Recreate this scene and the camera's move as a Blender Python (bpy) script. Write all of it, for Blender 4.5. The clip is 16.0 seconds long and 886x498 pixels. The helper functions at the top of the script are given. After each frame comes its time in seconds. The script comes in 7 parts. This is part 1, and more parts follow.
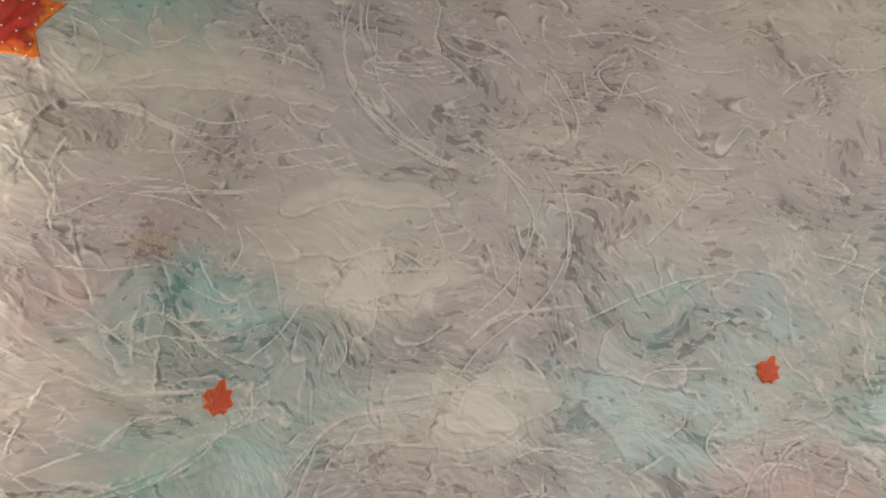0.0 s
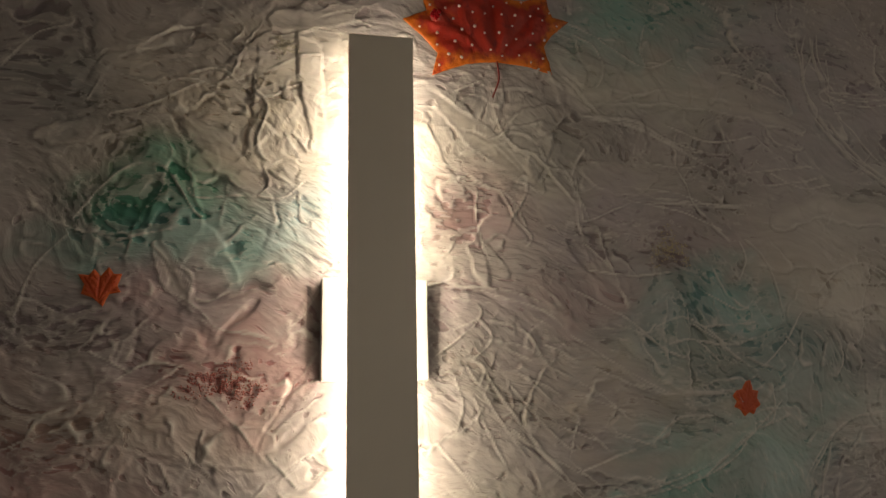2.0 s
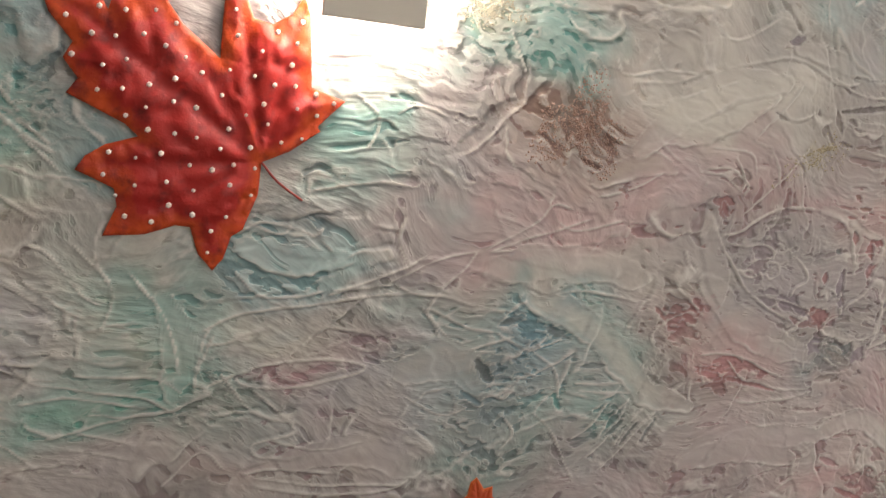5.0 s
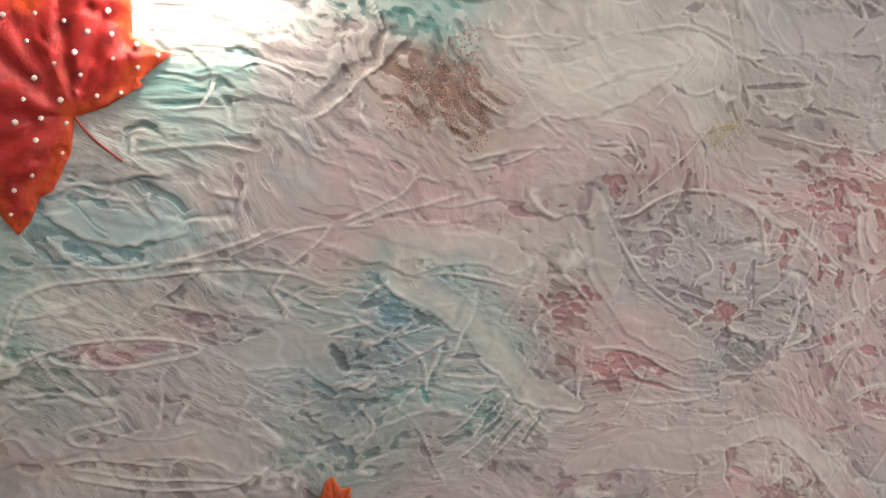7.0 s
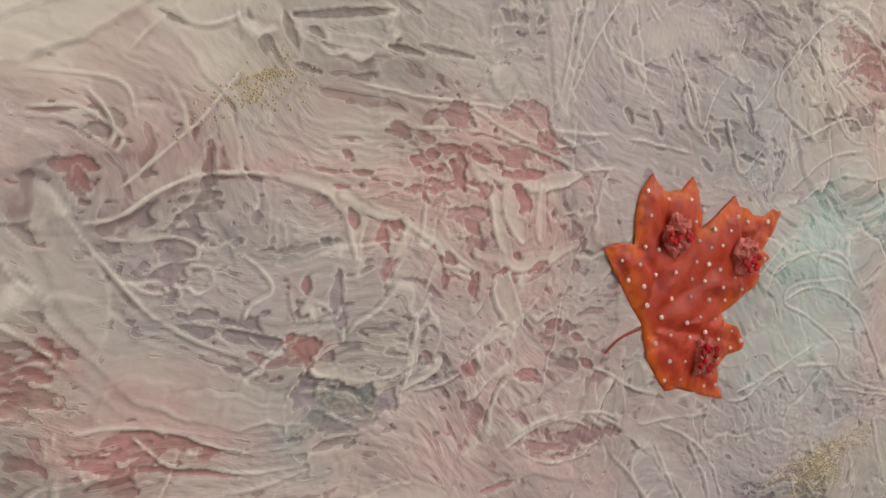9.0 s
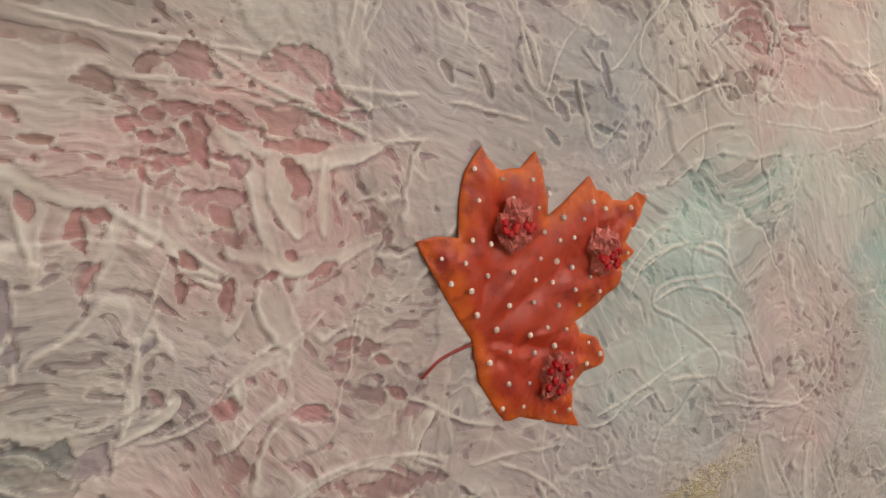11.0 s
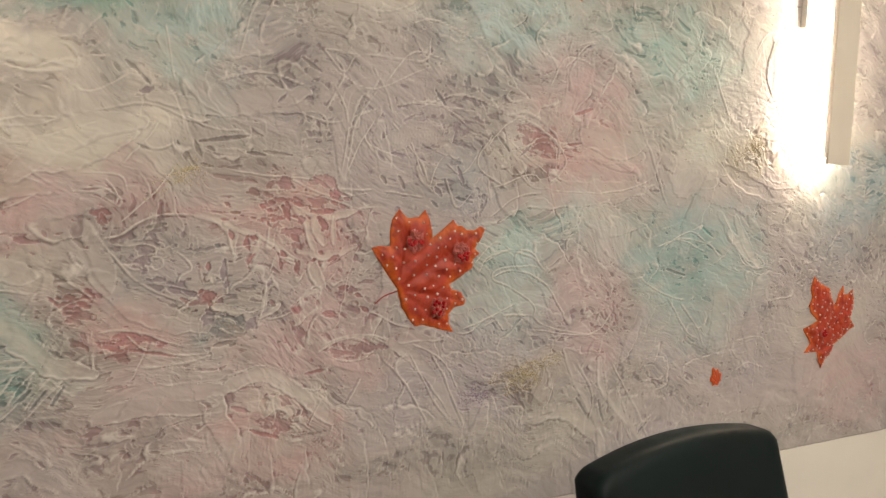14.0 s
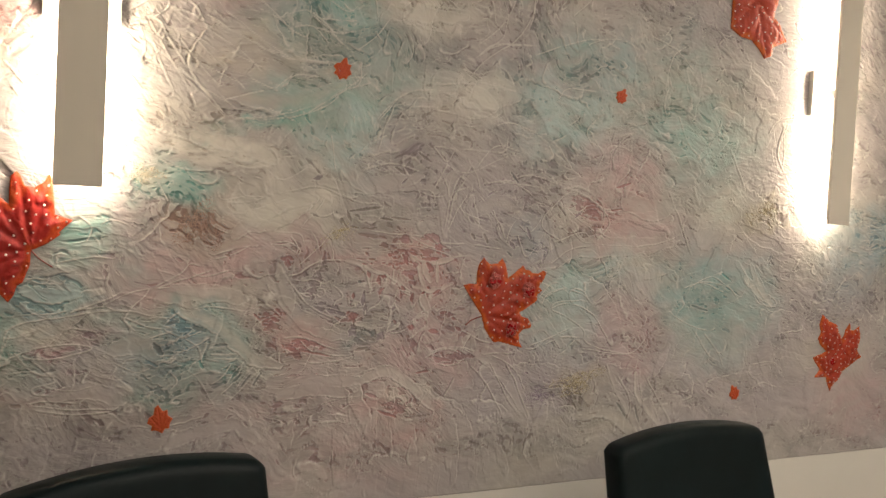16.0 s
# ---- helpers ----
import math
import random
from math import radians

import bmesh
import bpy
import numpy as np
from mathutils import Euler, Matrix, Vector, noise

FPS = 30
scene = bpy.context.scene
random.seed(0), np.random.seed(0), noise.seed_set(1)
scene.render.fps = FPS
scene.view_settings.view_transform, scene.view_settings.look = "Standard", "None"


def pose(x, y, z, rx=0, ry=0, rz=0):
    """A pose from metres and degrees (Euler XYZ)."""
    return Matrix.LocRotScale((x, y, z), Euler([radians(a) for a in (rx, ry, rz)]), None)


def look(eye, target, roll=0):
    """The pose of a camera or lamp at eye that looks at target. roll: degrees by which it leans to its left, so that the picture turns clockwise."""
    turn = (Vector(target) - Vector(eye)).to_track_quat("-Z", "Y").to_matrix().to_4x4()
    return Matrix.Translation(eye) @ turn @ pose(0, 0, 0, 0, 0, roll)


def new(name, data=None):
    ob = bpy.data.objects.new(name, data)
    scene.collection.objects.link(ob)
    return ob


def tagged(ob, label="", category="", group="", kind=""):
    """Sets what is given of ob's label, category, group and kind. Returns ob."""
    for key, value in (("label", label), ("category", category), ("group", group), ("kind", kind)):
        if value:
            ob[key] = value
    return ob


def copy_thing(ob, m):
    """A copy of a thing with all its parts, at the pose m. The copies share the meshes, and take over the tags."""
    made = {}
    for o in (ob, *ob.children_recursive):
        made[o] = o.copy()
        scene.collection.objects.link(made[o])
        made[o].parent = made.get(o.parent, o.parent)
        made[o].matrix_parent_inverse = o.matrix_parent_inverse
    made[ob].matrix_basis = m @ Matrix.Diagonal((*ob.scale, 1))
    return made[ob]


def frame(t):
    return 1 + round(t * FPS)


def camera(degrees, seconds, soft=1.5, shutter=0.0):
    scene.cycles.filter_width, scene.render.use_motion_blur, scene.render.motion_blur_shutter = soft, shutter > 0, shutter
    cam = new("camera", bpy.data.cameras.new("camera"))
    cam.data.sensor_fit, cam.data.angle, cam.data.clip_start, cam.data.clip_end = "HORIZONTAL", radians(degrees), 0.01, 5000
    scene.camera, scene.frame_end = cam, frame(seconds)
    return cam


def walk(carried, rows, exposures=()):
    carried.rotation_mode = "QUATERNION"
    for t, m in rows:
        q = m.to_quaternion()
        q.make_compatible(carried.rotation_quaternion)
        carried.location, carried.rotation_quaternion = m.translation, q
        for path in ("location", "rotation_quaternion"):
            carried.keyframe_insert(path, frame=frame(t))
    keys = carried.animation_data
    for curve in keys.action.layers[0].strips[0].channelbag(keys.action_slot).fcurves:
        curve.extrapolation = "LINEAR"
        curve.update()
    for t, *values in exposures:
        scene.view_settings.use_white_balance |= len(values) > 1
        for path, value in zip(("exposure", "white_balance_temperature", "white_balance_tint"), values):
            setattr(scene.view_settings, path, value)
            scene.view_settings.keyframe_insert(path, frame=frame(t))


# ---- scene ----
cam = camera(56.0, 16.0)
PATH = [
    (0, (0.748, -1.188, 1.618), (0.944, 0.753, 2.058), -1.4),
    (0.5, (0.523, -1.205, 1.625), (0.749, 0.734, 2.059), -1.4),
    (1, (0.262, -1.131, 1.655), (0.54, 0.787, 2.15), -2.0),
    (1.5, (0.037, -1.1, 1.63), (0.36, 0.805, 2.146), -1.5),
    (2, (-0.149, -1.122, 1.604), (0.273, 0.772, 2.087), -1.3),
    (2.5, (-0.252, -1.118, 1.542), (0.338, 0.764, 1.877), 0.2),
    (2.6, (-0.289, -1.127, 1.544), (0.359, 0.746, 1.808), 1.3),
    (3, (-0.263, -1.08, 1.47), (0.347, 0.819, 1.619), 2.2),
    (3.3, (-0.263, -1.032, 1.422), (0.373, 0.864, 1.47), 2.8),
    (3.4, (-0.26, -1.019, 1.408), (0.375, 0.877, 1.401), 3.3),
    (3.5, (-0.256, -1.003, 1.397), (0.389, 0.888, 1.317), 3.1),
    (4, (-0.248, -0.911, 1.352), (0.402, 0.957, 1.06), 4.2),
    (4.5, (-0.217, -0.823, 1.314), (0.441, 1.039, 1.001), 5.3),
    (4.7, (-0.195, -0.798, 1.309), (0.463, 1.063, 0.987), 5.7),
    (6.8, (-0.025, -0.771, 1.236), (0.644, 1.103, 1.038), 6.5),
    (7, (0.006, -0.774, 1.257), (0.635, 1.108, 1.003), 6.8),
    (7.5, (0.096, -0.785, 1.287), (0.87, 1.04, 1.022), 6.3),
    (8, (0.169, -0.782, 1.294), (1.052, 0.994, 1.041), 4.4),
    (8.5, (0.242, -0.701, 1.292), (1.242, 1.013, 1.042), 4.1),
    (9, (0.376, -0.586, 1.254), (1.39, 1.126, 1.046), 3.4),
    (9.5, (0.486, -0.472, 1.24), (1.504, 1.234, 1.009), 4.1),
    (10, (0.558, -0.408, 1.234), (1.63, 1.262, 0.986), 4.3),
    (10.2, (0.588, -0.406, 1.226), (1.683, 1.252, 0.997), 3.8),
    (12.3, (0.406, -0.714, 1.282), (1.742, 0.76, 1.069), 3.5),
    (12.5, (0.371, -0.741, 1.283), (1.725, 0.716, 1.077), 3.3),
    (13, (0.266, -0.935, 1.301), (1.582, 0.56, 1.114), 2.4),
    (13.5, (0.238, -1.102, 1.308), (1.502, 0.438, 1.132), 2.1),
    (14, (0.223, -1.319, 1.297), (1.278, 0.374, 1.149), 2.4),
    (14.5, (0.182, -1.496, 1.301), (1.08, 0.289, 1.217), 2.2),
    (15, (0.069, -1.623, 1.301), (0.927, 0.182, 1.225), 1.8),
    (15.5, (-0.05, -1.743, 1.31), (0.82, 0.056, 1.236), 2.1),
    (16, (-0.063, -1.842, 1.344), (0.811, -0.045, 1.274), 3.0),
]
EXPOSURES = [(0.0, -0.56, 6150, 9), (0.5, -0.77, 6250, 9), (1.0, -2.04, 6700, 10), (1.5, -2.66, 6900, 10), (2.5, -2.68, 6900, 10), (3.0, -2.66, 6800, 11), (3.5, -2.25, 6500, 11), (4.0, -1.56, 6350, 10), (4.7, -0.88, 6150, 10), (6.8, -0.43, 5900, 11), (7.5, -0.43, 5950, 11), (8.5, -0.37, 6100, 11), (9.5, -0.38, 6300, 9), (10.2, -0.42, 6400, 9), (12.5, -0.38, 6650, 10), (13.5, -0.45, 6750, 10), (14.5, -0.57, 6800, 10), (15.0, -0.65, 6850, 10), (16.0, -0.99, 6850, 10)]
walk(cam, [(t, look(eye, target, roll)) for t, eye, target, roll in PATH], EXPOSURES)

# ---- world and lamps ----
world = bpy.data.worlds.new("world")
scene.world = world
world.use_nodes = True
world.node_tree.nodes["Background"].inputs["Color"].default_value = (0.9, 0.92, 1.0, 1)
world.node_tree.nodes["Background"].inputs["Strength"].default_value = 0.02
LED_POWER = 142.0
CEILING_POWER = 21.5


# ---- materials ----
class Nodes:
    """A short way to write a node material."""

    def __init__(self, name):
        self.mat = bpy.data.materials.new(name)
        self.mat.use_nodes = True
        self.tree = self.mat.node_tree
        self.bsdf = self.tree.nodes["Principled BSDF"]

    def add(self, kind, **sockets):
        node = self.tree.nodes.new(kind)
        for key, value in sockets.items():
            self.put(node.inputs[key.replace("_", " ")], value)
        return node

    def put(self, socket, value):
        if isinstance(value, bpy.types.NodeSocket):
            self.tree.links.new(value, socket)
        else:
            socket.default_value = value

    def noise(self, scale, detail=4.0, rough=0.6, coords=None):
        n = self.add("ShaderNodeTexNoise", Scale=scale, Detail=detail, Roughness=rough)
        self.put(n.inputs["Vector"], coords if coords else self.coords())
        return n.outputs["Fac"]

    def coords(self):
        return self.add("ShaderNodeTexCoord").outputs["Object"]

    def ramp(self, fac, lo, hi, out_lo=0.0, out_hi=1.0):
        n = self.add("ShaderNodeMapRange")
        for key, value in zip(("Value", "From Min", "From Max", "To Min", "To Max"), (fac, lo, hi, out_lo, out_hi)):
            self.put(n.inputs[key], value)
        return n.outputs["Result"]

    def mix(self, fac, a, b, blend="MIX"):
        n = self.add("ShaderNodeMix")
        n.data_type, n.blend_type = "RGBA", blend
        for socket, value in ((n.inputs[0], fac), (n.inputs[6], a), (n.inputs[7], b)):
            self.put(socket, value)
        return n.outputs[2]

    def math(self, op, a, b):
        n = self.add("ShaderNodeMath")
        n.operation = op
        self.put(n.inputs[0], a), self.put(n.inputs[1], b)
        return n.outputs[0]

    def bump(self, height, strength, distance):
        n = self.add("ShaderNodeBump", Height=height, Strength=strength, Distance=distance)
        self.put(self.bsdf.inputs["Normal"], n.outputs["Normal"])

    def set(self, **values):
        for key, value in values.items():
            self.put(self.bsdf.inputs[key.replace("_", " ")], value)
        return self.mat


def painted(name, colour, rough=0.55, grain=260.0, relief=0.0004):
    """Matt wall or sheet paint with roller grain and faint blotches."""
    n = Nodes(name)
    blotch = n.ramp(n.noise(3.0, 3.0), 0.3, 0.7)
    dark = tuple(c * 0.93 for c in colour)
    n.bump(n.noise(grain, 3.0), 0.35, relief)
    return n.set(Base_Color=n.mix(blotch, (*dark, 1), (*colour, 1)), Roughness=rough)


def plaster_material():
    """Troweled plaster: glaze pigment fills the torn hollows, darkened further as shade, and washes thinly over the
    pale top coat.
    """
    n = Nodes("troweled_plaster")

    def stored(name):
        node = n.add("ShaderNodeAttribute")
        node.attribute_name = name
        return node

    def drawn(sx, sz, scale, detail, rough_):
        node = n.add("ShaderNodeMapping")
        n.put(node.inputs["Vector"], stored("lay").outputs["Vector"])
        node.inputs["Scale"].default_value = (sx, 40, sz)
        return n.noise(scale, detail, rough_, node.outputs["Vector"])

    pigment, rub_shade, open_ = stored("pigment").outputs["Color"], stored("rub_shade").outputs["Fac"], stored("hollow").outputs["Fac"]
    calm_ = stored("calm").outputs["Fac"]
    fine = n.noise(300.0, 4.0, 0.65)
    mid = n.noise(45.0, 4.0, 0.55)
    cloud = n.noise(9.0, 4.0, 0.6)
    chips = drawn(70, 150, 1.0, 2.0, 0.5)
    combed = drawn(24, 130, 1.0, 2.5, 0.55)
    depth = n.math("ADD", open_, n.ramp(chips, 0.25, 0.75, -0.40, 0.40))
    hole = n.ramp(depth, -0.03, 0.13)
    crest = n.ramp(n.math("ADD", rub_shade, n.ramp(fine, 0.3, 0.7, -0.10, 0.10)), 0.15, 0.70)
    dull, rich = n.add("ShaderNodeHueSaturation", Saturation=0.92, Color=pigment), n.add("ShaderNodeHueSaturation", Saturation=1.35, Color=pigment)
    wash = n.mix(n.ramp(cloud, 0.3, 0.7, 0.16, 0.46), dull.outputs["Color"], (0.645, 0.62, 0.595, 1))
    wash = n.mix(n.ramp(combed, 0.42, 0.70, 0.0, 0.32), wash, n.mix(1.0, pigment, (0.78, 0.76, 0.78, 1), "MULTIPLY"))
    # rich pigment of the hollows, with some shade multiplied into it
    glaze = n.mix(1.0, rich.outputs["Color"], (0.75, 0.715, 0.72, 1), "MULTIPLY")
    glaze = n.mix(n.ramp(mid, 0.35, 0.65, 0.0, 0.4), glaze, pigment)
    tone = n.mix(n.math("MULTIPLY", hole, 0.74), wash, glaze)
    # furrows and creases get darker colour, in place of the thin shade beside ridges
    tone = n.mix(n.ramp(rub_shade, -0.02, -0.26, 0.0, 0.5), tone, n.mix(1.0, pigment, (0.55, 0.52, 0.52, 1), "MULTIPLY"))
    tone = n.mix(n.math("MULTIPLY", crest, 0.72), tone, (0.72, 0.695, 0.655, 1))
    height = n.math("ADD", n.math("MULTIPLY", fine, 0.03), n.math("MULTIPLY", mid, 0.24))
    height = n.math("ADD", height, n.math("MULTIPLY", n.math("MULTIPLY", combed, 0.13), n.ramp(calm_, 0.0, 1.0, 1.0, 0.3)))
    height = n.math("ADD", height, n.math("MULTIPLY", chips, n.ramp(calm_, 0.0, 1.0, 0.70, 0.10)))
    height = n.math("SUBTRACT", height, n.math("MULTIPLY", hole, 0.25))
    n.bump(height, 0.75, 0.0028)
    return n.set(Base_Color=tone, Roughness=n.ramp(mid, 0.3, 0.7, 0.38, 0.56), Specular_IOR_Level=0.42)


def leaf_material(name, edge, heart, deep):
    """Varnished fabric leaf, deeper red towards the veins."""
    n = Nodes(name)
    fac = n.add("ShaderNodeAttribute")
    fac.attribute_name = "edge"
    blot = n.noise(32.0, 4.0, 0.6)
    edge_fac = n.ramp(n.math("ADD", fac.outputs["Fac"], n.ramp(blot, 0.3, 0.7, -0.45, 0.45)), 0.25, 0.85)
    tone = n.mix(edge_fac, (*heart, 1), (*edge, 1))
    tone = n.mix(n.ramp(n.noise(55.0, 3.0), 0.52, 0.7, 0.0, 0.75), tone, (*deep, 1))
    n.bump(n.noise(380.0, 4.0, 0.7), 0.5, 0.0012)
    return n.set(Base_Color=tone, Roughness=n.ramp(n.noise(120.0), 0.3, 0.7, 0.36, 0.58), Coat_Weight=0.06, Coat_Roughness=0.2)


def plain(name, colour, rough=0.5, metal=0.0, **more):
    n = Nodes(name)
    grain = n.ramp(n.noise(90.0), 0.3, 0.7)
    dark = tuple(c * 0.85 for c in colour)
    return n.set(Base_Color=n.mix(grain, (*dark, 1), (*colour, 1)), Roughness=rough, Metallic=metal, **more)


def leather_material():
    n = Nodes("black_leather")
    cell = n.add("ShaderNodeTexVoronoi", Scale=520.0)
    n.put(cell.inputs["Vector"], n.coords())
    n.bump(n.math("ADD", cell.outputs["Distance"], n.noise(40.0)), 0.25, 0.0006)
    tone = n.mix(n.ramp(n.noise(9.0), 0.35, 0.7), (0.004, 0.009, 0.010, 1), (0.006, 0.014, 0.0155, 1))
    return n.set(Base_Color=tone, Roughness=n.ramp(n.noise(25.0), 0.3, 0.7, 0.34, 0.46), Specular_IOR_Level=0.13)


def glowing(name, colour, strength):
    n = Nodes(name)
    return n.set(Base_Color=(*colour, 1), Emission_Color=(*colour, 1), Emission_Strength=strength)


M_PLASTER = plaster_material()
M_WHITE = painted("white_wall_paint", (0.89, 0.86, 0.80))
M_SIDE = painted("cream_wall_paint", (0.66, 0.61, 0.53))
M_CEILING = painted("white_ceiling_paint", (0.82, 0.80, 0.77))
M_FLOOR = plain("grey_floor_tile", (0.36, 0.33, 0.30), 0.35)
M_PANEL = painted("beige_lamp_enamel", (0.80, 0.745, 0.655), 0.45, 900.0, 0.0001)
M_BRACKET = painted("white_lamp_enamel", (0.82, 0.80, 0.76), 0.4, 900.0, 0.0001)
M_LED = glowing("led_strip_light", (1.0, 0.86, 0.66), LED_POWER)
M_UNSEEN_LIGHT = glowing("unseen_light_diffuser", (1.0, 0.945, 0.88), CEILING_POWER)
M_LEAF_ORANGE = leaf_material("orange_leaf", (0.60, 0.105, 0.008), (0.44, 0.036, 0.012), (0.26, 0.012, 0.012))
M_LEAF_RED = leaf_material("red_leaf", (0.56, 0.065, 0.008), (0.40, 0.015, 0.012), (0.15, 0.006, 0.008))
M_LEAF_RIM = leaf_material("orange_rimmed_leaf", (0.74, 0.19, 0.012), (0.46, 0.026, 0.012), (0.20, 0.010, 0.010))
M_LEAF_SMALL = leaf_material("small_orange_leaf", (0.72, 0.15, 0.03), (0.56, 0.08, 0.02), (0.46, 0.04, 0.016))
M_STEM = plain("red_stem", (0.30, 0.03, 0.02), 0.5)
M_GEM = plain("pink_rhinestone", (0.95, 0.81, 0.77), 0.10, 0.1)
M_RUBY = plain("ruby_bead", (0.50, 0.012, 0.02), 0.12, 0.2)
M_TINSEL = plain("mauve_glitter_scrap", (0.52, 0.13, 0.11), 0.35, 0.3)
M_LEATHER = leather_material()
M_LEG = plain("dark_chair_leg", (0.03, 0.025, 0.02), 0.4)
M_PURPLE = plain("purple_sand", (0.34, 0.26, 0.36), 0.4, 0.2)
M_RUST = plain("rust_sand", (0.45, 0.29, 0.24), 0.4)
M_ROSE = plain("rose_sand", (0.46, 0.16, 0.14), 0.45)
M_PALE = plain("pale_sand", (0.60, 0.55, 0.44), 0.5)
M_GOLD = plain("gold_sand", (0.58, 0.50, 0.33), 0.35, 0.3)


# ---- mesh helpers ----
def mesh_object(name, bm, material, smooth=False):
    data = bpy.data.meshes.new(name)
    bm.to_mesh(data)
    bm.free()
    if smooth:
        data.shade_smooth()
    data.materials.append(material)
    return new(name, data)


def part(name, bm, material, parent, label="", smooth=False):
    ob = mesh_object(name, bm, material, smooth)
    ob.parent = parent
    return tagged(ob, label)


def box(lo, hi, bevel=0.0, segments=2):
    bm = bmesh.new()
    bmesh.ops.create_cube(bm, size=1)
    for v in bm.verts:
        v.co = Vector(((a + b) / 2 + c * (b - a) for a, b, c in zip(lo, hi, v.co)))
    if bevel:
        bmesh.ops.bevel(bm, geom=bm.edges[:], offset=bevel, segments=segments, affect="EDGES", profile=0.5)
    return bm


# ---- the plaster relief: strokes, stains and zones in metres on the wall ----
X0, X1, Z0, Z1 = -0.86, 2.619, 0.651, 2.52


def steps(*marks):
    """A run of coordinates: marks are an end, then the spacing to the next end, and so on."""
    run = [np.array([marks[0]])]
    for lo, gap, hi in zip(marks[0::2], marks[1::2], marks[2::2]):
        run.append(np.linspace(lo, hi, int((hi - lo) / gap) + 1)[1:])
    return np.concatenate(run)


XS = steps(X0, 0.006, -0.5, 0.0024, 0.45, 0.0014, 1.35, 0.0024, 2.0, 0.0038, X1)
ZS = steps(Z0, 0.0038, 0.86, 0.0015, 1.42, 0.0024, 2.3, 0.004, Z1)
GX, GZ = np.meshgrid(XS, ZS)


def chance(ix, iz, seed):
    h = (ix.astype(np.int64) * 374761393 + iz.astype(np.int64) * 668265263 + seed * 974634777) & 0xFFFFFFFF
    h = ((h ^ (h >> 13)) * 1274126177) & 0xFFFFFFFF
    h = ((h ^ (h >> 16)) * 2246822519) & 0xFFFFFFFF
    return ((h ^ (h >> 15)) & 0xFFFFFF) / float(0x1000000)


def ripple(x, z, seed):
    """Gradient noise, about -0.7 to 0.7."""
    fx, fz = np.floor(x).astype(np.int64), np.floor(z).astype(np.int64)
    dx, dz = x - fx, z - fz
    sx, sz = dx * dx * dx * (dx * (dx * 6 - 15) + 10), dz * dz * dz * (dz * (dz * 6 - 15) + 10)
    lo_x, lo_z, wide = fx.min(), fz.min(), int(fx.max() - fx.min()) + 2
    turn = chance(*np.meshgrid(np.arange(lo_x, lo_x + wide), np.arange(lo_z, fz.max() + 2)), seed).ravel() * 2 * math.pi
    cos_, sin_, cell = np.cos(turn), np.sin(turn), (fz - lo_z) * wide + fx - lo_x
    total = []
    for ox in (0, 1):
        for oz in (0, 1):
            at = cell + (ox + oz * wide)
            total.append(cos_[at] * (dx - ox) + sin_[at] * (dz - oz))
    return (total[0] * (1 - sz) + total[1] * sz) * (1 - sx) + (total[2] * (1 - sz) + total[3] * sz) * sx


def fractal(x, z, seed, octaves=3):
    total, size = 0, 1.0
    for k in range(octaves):
        total = total + ripple(x * 2**k, z * 2**k, seed + k) * size
        size *= 0.5
    return total


def ease(v, lo, hi):
    t = np.clip((v - lo) / (hi - lo), 0, 1)
    return t * t * (3 - 2 * t)


WARP_X = 0.028 * fractal(GX / 0.11, GZ / 0.11, 11) + 0.008 * ripple(GX / 0.03, GZ / 0.03, 17)
WARP_Z = 0.028 * fractal(GX / 0.11, GZ / 0.11, 31) + 0.008 * ripple(GX / 0.03, GZ / 0.03, 37)
MOTTLE = np.clip(0.9 + 0.9 * fractal((GX + 0.3 * GZ) / 0.085, (GZ - 0.3 * GX) / 0.040, 131, 4), 0.12, 1.6)
relief = np.zeros_like(GX)   # height of the drawn strokes
rubbed = np.zeros_like(GX)   # how pale their crests are
calm = np.zeros_like(GX)     # smooth, troweled flat
rough = np.zeros_like(GX)    # crumbly
groove = np.zeros_like(GX)   # furrow beside a stroke
sunk = np.zeros_like(GX)     # pockets where the top coat is missing
PAINT = {
    "slate": (0.235, 0.27, 0.275), "teal": (0.17, 0.41, 0.385), "green": (0.04, 0.33, 0.21), "blue": (0.22, 0.36, 0.42), "pink": (0.50, 0.335, 0.345),
    "rose": (0.50, 0.275, 0.275), "lilac": (0.385, 0.34, 0.385), "brown": (0.34, 0.22, 0.18), "gold": (0.43, 0.38, 0.28),
    "white": (0.68, 0.64, 0.575), "pale": (0.56, 0.505, 0.49), "grey": (0.36, 0.33, 0.31), "sky": (0.36, 0.52, 0.54), "mint": (0.40, 0.565, 0.53), "sand": (0.52, 0.46, 0.37),
}
colour = np.empty((*GX.shape, 3))
GROUND = np.array((0.405, 0.362, 0.362))
colour[:] = GROUND
drift = fractal(GX / 0.42, GZ / 0.30, 71)[..., None]
colour += np.clip(drift, 0, 1) * (np.array((0.36, 0.315, 0.34)) - GROUND) * 1.9
colour += np.clip(-drift, 0, 1) * (np.array((0.53, 0.49, 0.43)) - GROUND) * 1.9
colour[:] = np.clip(colour, 0.05, 0.8)


def window(x0, x1, z0, z1):
    i0, i1 = np.searchsorted(XS, (x0, x1))
    k0, k1 = np.searchsorted(ZS, (z0, z1))
    return (slice(max(k0 - 1, 0), k1 + 1), slice(max(i0 - 1, 0), i1 + 1))


